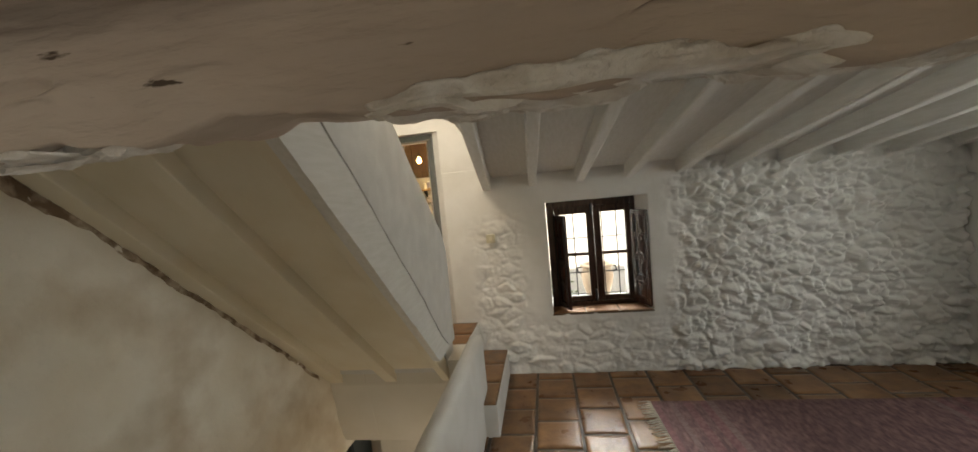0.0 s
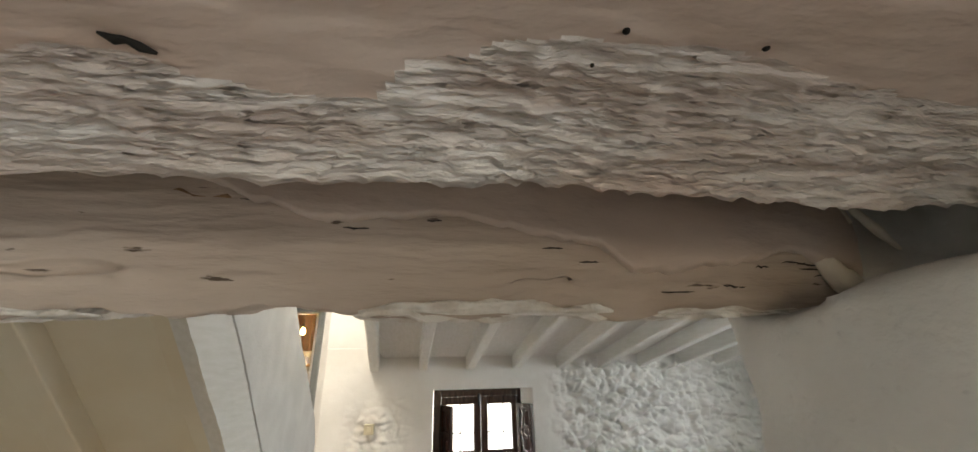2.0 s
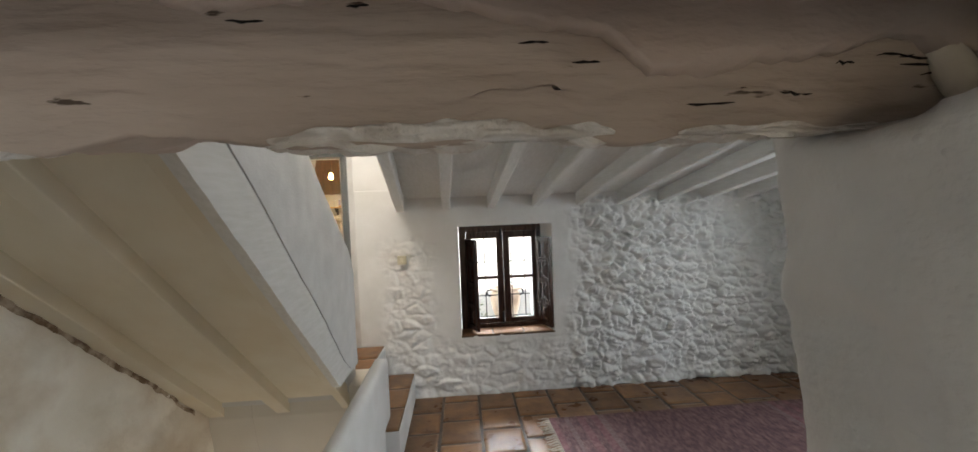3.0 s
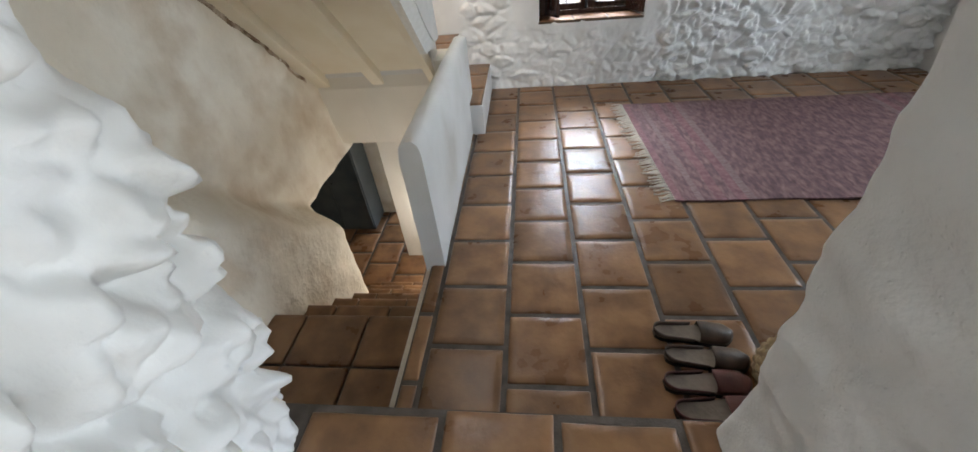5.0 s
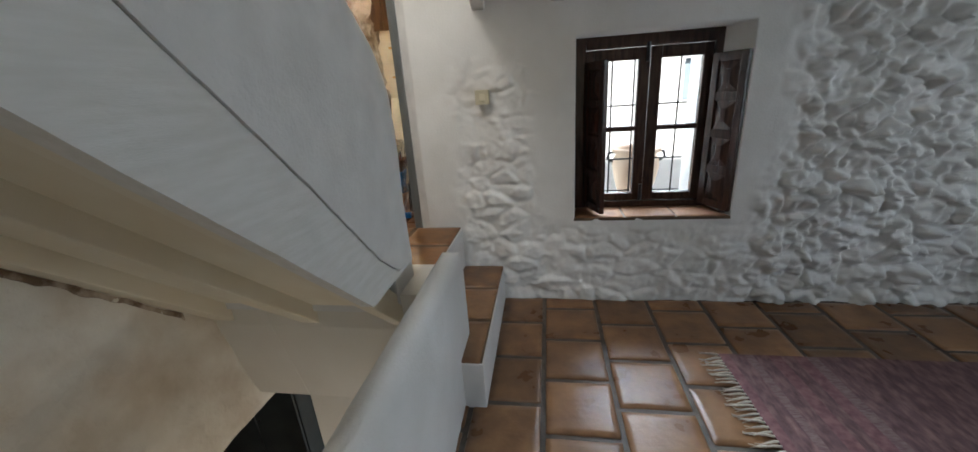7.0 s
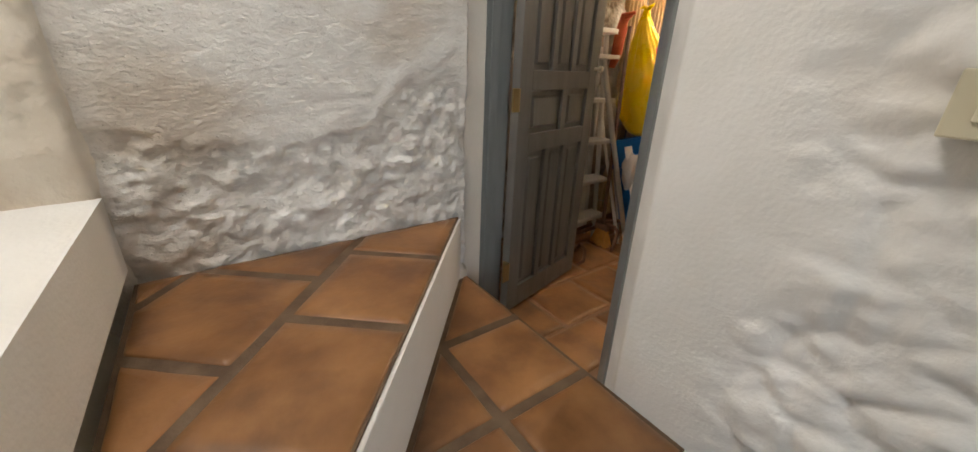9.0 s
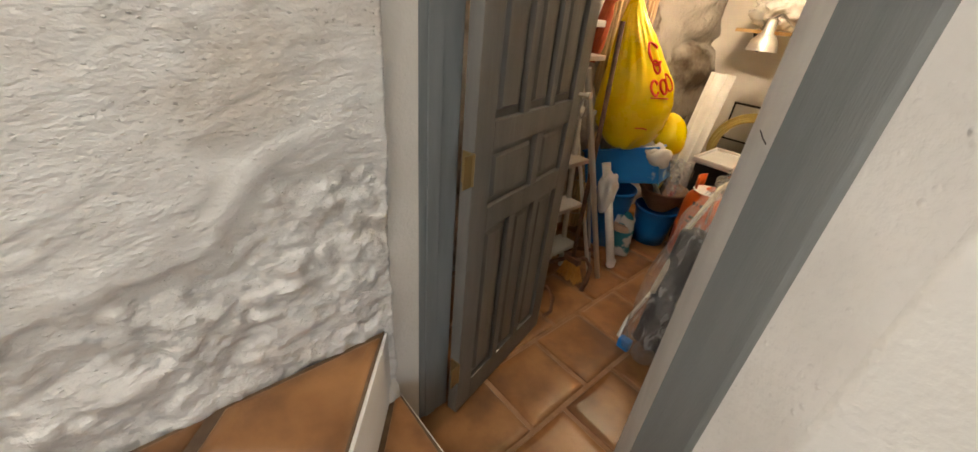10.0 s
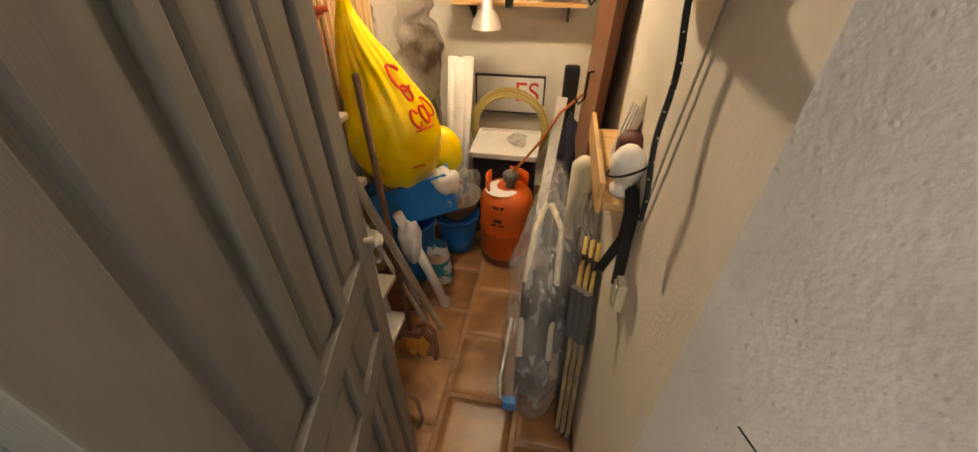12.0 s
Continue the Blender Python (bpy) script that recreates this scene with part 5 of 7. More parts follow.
CANE = mat("split_cane", (0.50, 0.34, 0.17), 0.65, (0.66, 0.48, 0.27), 12, 0.3, 80, stretch=(6, 6, 0.5))
KHAKI = mat("khaki_hose", (0.42, 0.33, 0.10), 0.4, (0.5, 0.40, 0.15), 6, 0.1)
BRISTLE = mat("orange_bristle", (0.45, 0.20, 0.03), 0.7, (0.6, 0.30, 0.06), 30, 0.3)
CREAM_PL = mat("cream_plastic", (0.66, 0.60, 0.45), 0.45, (0.72, 0.67, 0.53), 8, 0.05)
TEALBAG = mat("teal_print_sack", (0.02, 0.20, 0.26), 0.55, (0.55, 0.56, 0.54), 9, 0.3, 40, lo=0.49, hi=0.53)
TUBE_GOLD = mat("gold_chair_trim", (0.45, 0.32, 0.08), 0.45, (0.55, 0.42, 0.16), 8, 0.1)
FILM_M = bpy.data.materials.new("clear_film")
FILM_M.use_nodes = True
fn_ = FILM_M.node_tree.nodes
fb = fn_["Principled BSDF"]
fb.inputs["Base Color"].default_value, fb.inputs["Roughness"].default_value = (0.75, 0.75, 0.75, 1), 0.16
fb.inputs["Alpha"].default_value = 0.20
nz = fn_.new("ShaderNodeTexNoise")
nz.inputs["Scale"].default_value, nz.inputs["Detail"].default_value, nz.inputs["Distortion"].default_value = 7, 6, 1.5
bpf = fn_.new("ShaderNodeBump")
bpf.inputs["Strength"].default_value, bpf.inputs["Distance"].default_value = 1.0, 0.03
mrf = fn_.new("ShaderNodeMapRange")
mrf.inputs["From Min"].default_value, mrf.inputs["From Max"].default_value, mrf.inputs["To Min"].default_value, mrf.inputs["To Max"].default_value = 0.4, 0.7, 0.10, 0.42
FILM_M.node_tree.links.new(nz.outputs["Fac"], bpf.inputs["Height"])
FILM_M.node_tree.links.new(nz.outputs["Fac"], mrf.inputs["Value"])
FILM_M.node_tree.links.new(mrf.outputs["Result"], fb.inputs["Alpha"])
FILM_M.node_tree.links.new(bpf.outputs["Normal"], fb.inputs["Normal"])
SZ = STORE_Z

# ---- bulb on its cord ----
bulb = group_of("light_bulb", "glowing bare bulb hanging on a cord", "lamp", (-1.90, 5.78, 2.475))
GLOW = bpy.data.materials.new("glowing_filament")
GLOW.use_nodes = True
GLOW.node_tree.nodes["Principled BSDF"].inputs["Emission Color"].default_value = (1, 0.6, 0.22, 1)
GLOW.node_tree.nodes["Principled BSDF"].inputs["Emission Strength"].default_value = 14
g = part("glass", lathe([(0.0, -0.045), (0.02, -0.04), (0.032, -0.02), (0.034, 0.0), (0.028, 0.022), (0.015, 0.045), (0.013, 0.055)], cap=False), GLOW, bulb, "glowing glass", smooth=True)
g.visible_shadow = False
part("socket", lathe([(0.014, 0.055), (0.018, 0.06), (0.018, 0.10), (0.006, 0.11)]), BLACK, bulb)
part("cord", tube([(0, 0, 0.10), (0.004, 0, 0.25), (0, 0, 0.43)], 0.003, 6), BLACK, bulb)


# ---- yellow bag hung on the wall ----
def plastic_bag():
    bag = group_of("plastic_bag", "bulging yellow plastic carrier bag with red print, hung by its neck", "bag", (-2.31, 5.60, 0.985))
    bm = bmesh.new()
    rows = []
    nr, na = 44, 72
    for i in range(nr + 1):
        t = i / nr
        z = 0.84 * t
        prof = 0.235 * (math.sin(min(1, t * 2.1 + 0.06) * math.pi / 2) ** 0.6) * (1 - max(0, (t - 0.2) / 0.8) ** 1.2) + 0.018
        if t < 0.02:
            prof *= 0.5
        ox = -0.13 * smoothstep(0.35, 1.0, t)
        row = []
        for k in range(na):
            a = 2 * math.pi * k / na
            pleat = 0.011 * smoothstep(0.25, 0.8, t) * math.sin(a * 17 + 3 * noise.noise((a * 2, t * 3, 1))) * (1 - t) ** 0.4 * 1.6
            r = prof + pleat * min(1, prof / 0.1) + 0.016 * noise.noise((math.cos(a) * 2, math.sin(a) * 2, t * 5)) + 0.006 * noise.noise((math.cos(a) * 6, math.sin(a) * 6, t * 14))
            row.append(bm.verts.new((ox + r * 1.05 * math.cos(a), 0.75 * r * math.sin(a), z)))
        rows.append(row)
    for p, q in zip(rows, rows[1:]):
        for k in range(na):
            bm.faces.new((p[k], p[(k + 1) % na], q[(k + 1) % na], q[k]))
    bm.faces.new(rows[0]), bm.faces.new(rows[-1])
    part("sack", bm, YELLOW, bag, smooth=True)
    # ears of the bag above the knot
    bm = bmesh.new()
    rng = random.Random(3)
    for s in range(6):
        a = rng.uniform(0, 6.28)
        p = [(-0.13, 0, 0.835), (-0.13 + 0.025 * math.cos(a), 0.025 * math.sin(a), 0.86), (-0.13 + 0.05 * math.cos(a), 0.05 * math.sin(a), 0.865 + rng.uniform(-0.02, 0.02))]
        add_tube(bm, p, [0.012, 0.014, 0.004], 6)
    part("knot", bm, YELLOW, bag, smooth=True)
    # red lettering too crumpled to read: bars and curls that follow the bag's face
    def on_bag(u, v):
        t = v / 0.84
        prof = 0.235 * (math.sin(min(1, t * 2.1 + 0.06) * math.pi / 2) ** 0.6) * (1 - max(0, (t - 0.2) / 0.8) ** 1.2) + 0.018
        a = u
        ox = -0.13 * smoothstep(0.35, 1.0, t)
        pleat = 0.011 * smoothstep(0.25, 0.8, t) * math.sin(a * 17 + 3 * noise.noise((a * 2, t * 3, 1))) * (1 - t) ** 0.4 * 1.6
        r = prof + pleat * min(1, prof / 0.1) + 0.016 * noise.noise((math.cos(a) * 2, math.sin(a) * 2, t * 5)) + 0.006 * noise.noise((math.cos(a) * 6, math.sin(a) * 6, t * 14)) + 0.0035
        return Vector((ox + r * 1.05 * math.cos(a), 0.75 * r * math.sin(a), v))
    def curl(cu, cv, ru, rv, a0, a1, w=0.007):
        bm = bmesh.new()
        add_tube(bm, [on_bag(cu + ru * math.cos(a0 + (a1 - a0) * k / 14), cv + rv * math.sin(a0 + (a1 - a0) * k / 14)) for k in range(15)], w, 5)
        part("print", bm, RED_PRINT, bag, "crumpled red print")
    curl(-0.42, 0.55, 0.22, 0.05, 0.6, 5.6, 0.009)
    curl(-0.42, 0.49, 0.10, 0.03, 0, 6.28)
    curl(-0.30, 0.40, 0.13, 0.035, 0, 6.28)
    curl(-0.62, 0.39, 0.13, 0.035, 0.5, 5.8)
    curl(-0.02, 0.42, 0.10, 0.04, 0, 6.28, 0.005)
    curl(-0.42, 0.34, 0.34, 0.004, 0, 3.14, 0.004)
    curl(-0.80, 0.17, 0.16, 0.006, 0, 3.14, 0.004)
    return bag


plastic_bag()
# second yellow bag behind, lower
bm = bmesh.new()
bmesh.ops.create_icosphere(bm, subdivisions=4, radius=0.125)
for v in bm.verts:
    v.co = Vector((v.co.x * 0.85, v.co.y * 0.7, v.co.z * 1.05)) * (1 + 0.18 * noise.noise(v.co * 9)) + Vector((-2.14, 5.84, 1.08))
thing("plastic_bag", bm, YELLOW, "smaller crumpled yellow plastic bag behind the hung one", "bag", smooth=True)
# red cloth strap at the neck
bm = bmesh.new()
for k in range(5):
    add_tube(bm, [(-2.45 - 0.03 * k, 5.49 + 0.012 * k, 1.80 - 0.012 * k), (-2.53, 5.47 + 0.01 * k, 1.79 - 0.02 * k), (-2.56 + 0.01 * k, 5.47, 1.66 - 0.03 * k), (-2.57 + 0.006 * k, 5.46, 1.45)], [0.012, 0.018, 0.02, 0.012], 8)
thing("cloth_strap", bm, mat("red_brown_cloth", (0.30, 0.05, 0.02), 0.85, (0.42, 0.10, 0.04), 10, 0.4), "rusty red cloth strap hanging on the rock wall", "strap", smooth=True)

# ---- rolled cane blinds ----
def cane_roll(x, y, z0, z1, r, label):
    roll = group_of("cane_blind", label, "blind", (x, y, z0), group="rolled cane blinds")
    rng = random.Random(int(x * -1000))
    n = 15
    for i in range(n):
        a = 2 * math.pi * i / n
        part("cane", tube([(r * math.cos(a), r * math.sin(a), rng.uniform(0, 0.01)), (r * math.cos(a) + 0.004, r * math.sin(a), z1 - z0 - rng.uniform(0, 0.03))], r * 0.24, 6), CANE, roll)
    part("core", lathe([(r * 0.85, 0.01), (r * 0.85, z1 - z0 - 0.02)], sides=12), CANE, roll)
    for z in (0.12, 0.38):
        part("binding", tube([((r * 1.22) * math.cos(a), (r * 1.22) * math.sin(a), z) for a in (2 * math.pi * i / 20 for i in range(20))], 0.003, 5, True), CLOTH, roll)
    return roll


cane_roll(-2.50, 5.80, SZ, 1.99, 0.055, "rolled split cane blind standing against the rock")
cane_roll(-2.62, 5.70, SZ, 2.45, 0.062, "taller rolled split cane blind standing against the rock")

# ---- step ladder, rods, pipes ----
ladder = group_of("step_ladder", "folded aluminium step ladder leaning behind the door", "ladder", (-2.33, 5.02, SZ))
for s, y in ((0, -0.14), (1, 0.16)):
    part("rail", tube([(0.05, y, 0.0), (-0.06, y * 0.85, 1.38)], 0.016, 8), ALU, ladder)
    part("rear_rail", tube([(-0.04, y, 0.0), (-0.09, y * 0.85, 1.30)], 0.013, 8), ALU, ladder)
for k in range(5):
    z = 0.2 + 0.26 * k
    bm = box(-0.03, 0.10, -0.145, 0.16, z - 0.012, z + 0.012, 0.004)
    bmesh.ops.translate(bm, verts=bm.verts, vec=(0.03 - 0.02 * k, 0, 0))
    part("tread", bm, ALU, ladder, "ribbed aluminium tread")
part("top_cap", box(-0.12, 0.02, -0.15, 0.15, 1.37, 1.40, 0.006), PVC, ladder, "white plastic cap")

thing("aluminium_pole", tube([(-2.06, 5.28, SZ), (-2.15, 4.87, 1.49)], 0.016, 10), ALU, "thin aluminium pole leaning at a slant", "pole", group="leaning poles")
thing("aluminium_pole", tube([(-2.10, 5.24, SZ), (-2.41, 5.22, 1.18)], 0.012, 10), ALU, "thin aluminium pole leaning at a slant", "pole", group="leaning poles")
thing("grey_pole", tube([(-2.15, 5.31, SZ), (-2.40, 5.36, 1.10)], 0.011, 10), mat("grey_plastic", (0.25, 0.25, 0.25), 0.5), "grey plastic pole leaning at a slant", "pole", group="leaning poles")
thing("flat_lath", prism([(-2.44, 5.18), (-2.40, 5.18), (-2.40, 5.19), (-2.44, 5.19)], "z", SZ, 1.34), PVC, "flat white slat standing by the ladder", "slat")
pp = group_of("plastic_pipe", "white plastic pipe with rounded end leaning down", "pipe", (-2.08, 5.45, SZ))
part("pipe", tube([(0.0, -0.01, 0.03), (-0.09, -0.02, 0.33), (-0.19, -0.04, 0.66)], 0.026, 12), PVC, pp, smooth=True)
part("end_cap", lathe([(0.0, 0.0), (0.02, 0.003), (0.028, 0.015), (0.028, 0.06)], (0.0, -0.01, 0.0), 14, False), PVC, pp, smooth=True)
bm = bmesh.new()
bmesh.ops.create_icosphere(bm, subdivisions=4, radius=0.1)
for v in bm.verts:
    v.co = Vector((v.co.x * 0.6, v.co.y * 0.55, v.co.z * 1.25)) * (1 + 0.35 * noise.noise(v.co * 16)) + Vector((-2.22, 5.42, 0.76))
thing("carrier_bag", bm, mat("milky_plastic", (0.72, 0.72, 0.72), 0.35, bump=0.4, alpha=0.75), "thin milky plastic bag tied round the pipes", "bag", smooth=True)

# broom and bent bars on the floor
broom = group_of("broom", "old broom with orange bristles standing on the floor", "broom", (-2.165, 5.12, SZ))
bm = bmesh.new()
rng = random.Random(9)
for i in range(120):
    u, w = rng.uniform(-0.06, 0.06), rng.uniform(-0.02, 0.02)
    add_tube(bm, [(u * 0.6, w, 0.12), (u * 1.3, w * 1.5 + rng.uniform(-0.01, 0.01), 0.0)], 0.0035, 4)
tagged(part("bristles", bm, BRISTLE, broom, "worn orange bristles"), kind="stuff")
part("head", box(-0.055, 0.055, -0.02, 0.02, 0.115, 0.16, 0.008), RUST, broom)
part("handle", tube([(0, 0, 0.155), (-0.008, -0.008, 0.8), (-0.018, -0.015, 1.405)], 0.0125, 10), RUST, broom, "long brown handle", smooth=True)
thing("bent_bar", tube([(-2.36, 4.98, SZ + 0.02), (-2.22, 5.12, SZ + 0.11), (-2.12, 5.2, SZ + 0.13), (-2.06, 5.16, SZ + 0.12), (-2.03, 5.10, SZ + 0.06), (-2.035, 5.08, SZ)], 0.013, 10), RUST, "bent brown iron bar resting on the floor", "bar", smooth=True)
thing("bent_bar", tube([(-2.40, 5.08, SZ + 0.02), (-2.24, 5.22, SZ + 0.14), (-2.14, 5.30, SZ + 0.15)], 0.013, 10), RUST, "straight brown iron bar resting by the broom", "bar", smooth=True)
thing("iron_hook", tube([(-2.16, 4.86, SZ + 0.012), (-2.10, 4.83, SZ + 0.10), (-2.03, 4.80, SZ + 0.09), (-2.0, 4.76, SZ + 0.03), (-2.01, 4.72, SZ + 0.012)], 0.01, 8), RUST, "curved iron hook lying on the floor", "hook", smooth=True)

# ---- buckets, crate, bowl, sack ----
def bucket(at, r0, r1, h, label):
    b = group_of("bucket", label, "bucket", at, group="blue buckets")
    part("pail", lathe([(0.0, 0.0), (r0, 0.0), (r0 + (r1 - r0) * 0.5, h * 0.5), (r1, h - 0.02), (r1 + 0.008, h - 0.015), (r1 + 0.008, h), (r1 - 0.006, h), (r0 - 0.004, 0.02), (0.0, 0.02)], cap=False), BLUE_PLASTIC, b, smooth=True)
    part("handle", tube([(r1 * math.cos(a), r1 * math.sin(a) * 0.25 + 0.0, h - 0.03 - 0.09 * abs(math.sin(a))) for a in (math.pi * i / 16 for i in range(17))], 0.003, 6), ALU, b, "thin wire handle")
    return b


bucket((-2.34, 5.70, SZ), 0.115, 0.15, 0.42, "blue plastic bucket under the crate")
bucket((-2.14, 6.02, SZ), 0.11, 0.145, 0.27, "blue plastic bucket holding a clay bowl")
bowl = group_of("clay_bowl", "brown clay bowl full of small tools", "bowl", (-2.13, 6.0, SZ + 0.265))
part("bowl", lathe([(0.07, 0.0), (0.12, 0.06), (0.155, 0.14), (0.165, 0.15), (0.165, 0.165), (0.15, 0.16), (0.11, 0.07), (0.0, 0.03)], cap=False), mat("brown_clay", (0.13, 0.08, 0.05), 0.8, (0.2, 0.13, 0.09), 8, 0.3), bowl, smooth=True)
rng = random.Random(12)
for i, c in enumerate(((0.02, 0.06, 0.10), (0.30, 0.03, 0.02), (0.02, 0.02, 0.02), (0.05, 0.20, 0.24), (0.4, 0.32, 0.05), (0.03, 0.03, 0.03), (0.35, 0.35, 0.34))):
    a = i * 0.9
    p0 = Vector((0.06 * math.cos(a), 0.06 * math.sin(a), 0.06))
    d = Vector((rng.uniform(-0.5, 0.5), rng.uniform(-0.5, 0.5), 0.5)).normalized()
    part("tool", tube([p0, p0 + d * 0.11, p0 + d * 0.2], [0.015, 0.018, 0.011], 8), mat("tool_handle", c, 0.45), bowl)
crate = group_of("crate", "open blue plastic crate with paint marks, tilted on the bucket", "crate", (-2.26, 5.70, SZ + 0.50))
crate.rotation_euler = (radians(-6), radians(-17), radians(14))
bm = bmesh.new()
add_box(bm, -0.23, 0.23, -0.15, 0.15, 0, 0.012), add_box(bm, -0.23, 0.23, -0.15, -0.14, 0, 0.21, 0.003), add_box(bm, -0.23, 0.23, 0.14, 0.15, 0, 0.21, 0.003)
add_box(bm, -0.23, -0.22, -0.15, 0.15, 0, 0.21, 0.003), add_box(bm, 0.22, 0.23, -0.15, 0.15, 0, 0.21, 0.003)
part("box", bm, BLUE_PLASTIC, crate)
part("rim", tube([(-0.235, -0.155, 0.21), (0.235, -0.155, 0.21), (0.235, 0.155, 0.21), (-0.235, 0.155, 0.21)], 0.007, 6, True), BLUE_PLASTIC, crate)
junk = group_of("rags", "grey rags and scraps heaped in the crate", "rags", (-2.2, 5.71, SZ + 0.74))
for i in range(9):
    bm = bmesh.new()
    bmesh.ops.create_icosphere(bm, subdivisions=3, radius=0.07)
    o = Vector((rng.uniform(-0.14, 0.15), rng.uniform(-0.08, 0.08), rng.uniform(-0.06, 0.03)))
    for v in bm.verts:
        v.co = v.co * (1 + 0.6 * noise.noise(v.co * 18 + o * 40)) * 0.9 + o
    part("rag", bm, CLOTH if i % 3 else BLACK, junk, smooth=True)
sack = group_of("sack", "torn teal and white printed sack standing on the floor", "sack", (-2.175, 5.655, SZ))
bm = bmesh.new()
rows = []
for i in range(15):
    t = i / 14
    w, d = 0.085 * (1 - 0.25 * t ** 2), 0.055 * (1 - 0.35 * t)
    rows.append([bm.verts.new(((w + 0.014 * noise.noise((k, t * 4, 2))) * math.cos(a), (d + 0.012 * noise.noise((k * 0.7, t * 4, 5))) * math.sin(a), 0.30 * t - (0.04 * abs(math.cos(a)) if i == 14 else 0))) for k, a in enumerate(2 * math.pi * j / 26 for j in range(26))])
for p, q in zip(rows, rows[1:]):
    for k in range(26):
        bm.faces.new((p[k], p[(k + 1) % 26], q[(k + 1) % 26], q[k]))
bm.faces.new(rows[0])
part("bag", bm, TEALBAG, sack, smooth=True)
part("filling", lathe([(0.07, 0.18), (0.06, 0.22), (0.0, 0.24)], sides=16), CLAY_POT, sack, "sandy filling")

# ---- gas bottle ----
gas = group_of("gas_bottle", "orange enamelled gas bottle with a grey regulator", "gas bottle", (-1.80, 5.98, SZ))
part("body", lathe([(0.0, 0.035), (0.12, 0.035), (0.155, 0.055), (0.165, 0.09), (0.167, 0.24), (0.171, 0.25), (0.171, 0.265), (0.167, 0.275), (0.166, 0.42), (0.155, 0.475), (0.125, 0.515), (0.06, 0.535), (0.0, 0.54)], sides=40, cap=False), ORANGE, gas, smooth=True)
part("foot_ring", lathe([(0.135, 0.0), (0.15, 0.0), (0.15, 0.07), (0.135, 0.07)], sides=32, cap=False), mat("rusted_orange", (0.16, 0.05, 0.02), 0.7, (0.25, 0.08, 0.03), 20, 0.4), gas)
for a0 in (0.35, 2.6):
    bm = bmesh.new()
    seg = [a0 + 1.25 * k / 10 for k in range(11)]
    for r, rr in ((0.125, 0.125),):
        ring = []
        for a in seg:
            ring.append([bm.verts.new((q * math.cos(a), q * math.sin(a), z)) for q, z in ((0.122, 0.50), (0.130, 0.50), (0.132, 0.60), (0.124, 0.60))])
        for p, q in zip(ring, ring[1:]):
            for k in range(4):
                bm.faces.new((p[k], p[(k + 1) % 4], q[(k + 1) % 4], q[k]))
        bm.faces.new(ring[0]), bm.faces.new(ring[-1])
    part("handle", bm, ORANGE, gas, smooth=True)
reg = part("regulator", lathe([(0.03, 0.53), (0.03, 0.57), (0.045, 0.58), (0.048, 0.62), (0.035, 0.635), (0.0, 0.64)], (0.02, -0.01, 0), 18, False), mat("grey_metal", (0.16, 0.16, 0.16), 0.45, metal=0.6), gas, "grey gas regulator", smooth=True)
part("label", lathe([(0.07, 0.534), (0.10, 0.528)], (-0.03, -0.03, 0), 16), PVC, gas, "white paper tag")
for k, (u, v, w, h) in enumerate(((-0.035, 0.455, 0.018, 0.022), (-0.01, 0.455, 0.01, 0.022), (0.012, 0.455, 0.02, 0.022), (-0.04, 0.335, 0.075, 0.014), (-0.028, 0.365, 0.05, 0.02))):
    a = -1.75 + u / 0.167
    b = a + w / 0.167
    r = 0.168 if v < 0.42 else 0.163
    bm = bmesh.new()
    add_prism(bm, [(r * math.cos(a), r * math.sin(a)), (r * math.cos(b), r * math.sin(b)), ((r + 0.002) * math.cos(b), (r + 0.002) * math.sin(b)), ((r + 0.002) * math.cos(a), (r + 0.002) * math.sin(a))], "z", v, v + h)
    part("stencil", bm, BLACK, gas, "faded dark stencil marks")
thing("gas_hose", tube([(-1.78, 5.97, SZ + 0.62), (-1.72, 5.97, 0.97), (-1.62, 6.0, 1.10), (-1.53, 6.05, 1.25), (-1.43, 6.02, 1.36), (-1.39, 5.95, 1.40)], 0.008, 8), mat("orange_hose", (0.42, 0.12, 0.03), 0.5), "orange rubber hose rising from the regulator", "hose", smooth=True)

# ---- things at the end wall ----
col = group_of("plastic_profiles", "bundle of long white plastic profiles leaning in the corner", "profiles", (-2.20, 6.36, SZ))
for k, (dx, dy) in enumerate(((-0.045, 0.0), (0.0, -0.03), (0.045, 0.005))):
    part("profile", tube([(dx - 0.03, dy - 0.06, 0.0), (dx + 0.03, dy + 0.08, 1.15)], 0.036, 12), PVC, col, smooth=True)
sign = group_of("sign", "white enamel sign with black edge and red letters", "sign", (-1.91, 6.885, 0.93))
part("plate", box(-0.255, 0.255, -0.008, 0.008, 0, 0.27, 0.002), PVC, sign)
bm = bmesh.new()
add_box(bm, -0.262, 0.262, -0.011, 0.009, -0.008, 0.004), add_box(bm, -0.262, 0.262, -0.011, 0.009, 0.262, 0.275)
add_box(bm, -0.262, -0.25, -0.011, 0.009, 0.004, 0.262), add_box(bm, 0.25, 0.262, -0.011, 0.009, 0.004, 0.262)
part("edge", bm, BLACK, sign, "black painted edge")
cu = bpy.data.curves.new("letter", "FONT")
cu.body, cu.size, cu.extrude, cu.align_x = "ES", 0.2, 0.001, "RIGHT"
tx = new("letter_curve", cu)
bpy.context.view_layer.update()
me = bpy.data.meshes.new_from_object(tx.evaluated_get(bpy.context.evaluated_depsgraph_get()))
bpy.data.objects.remove(tx)
me.materials.append(RED_PRINT)
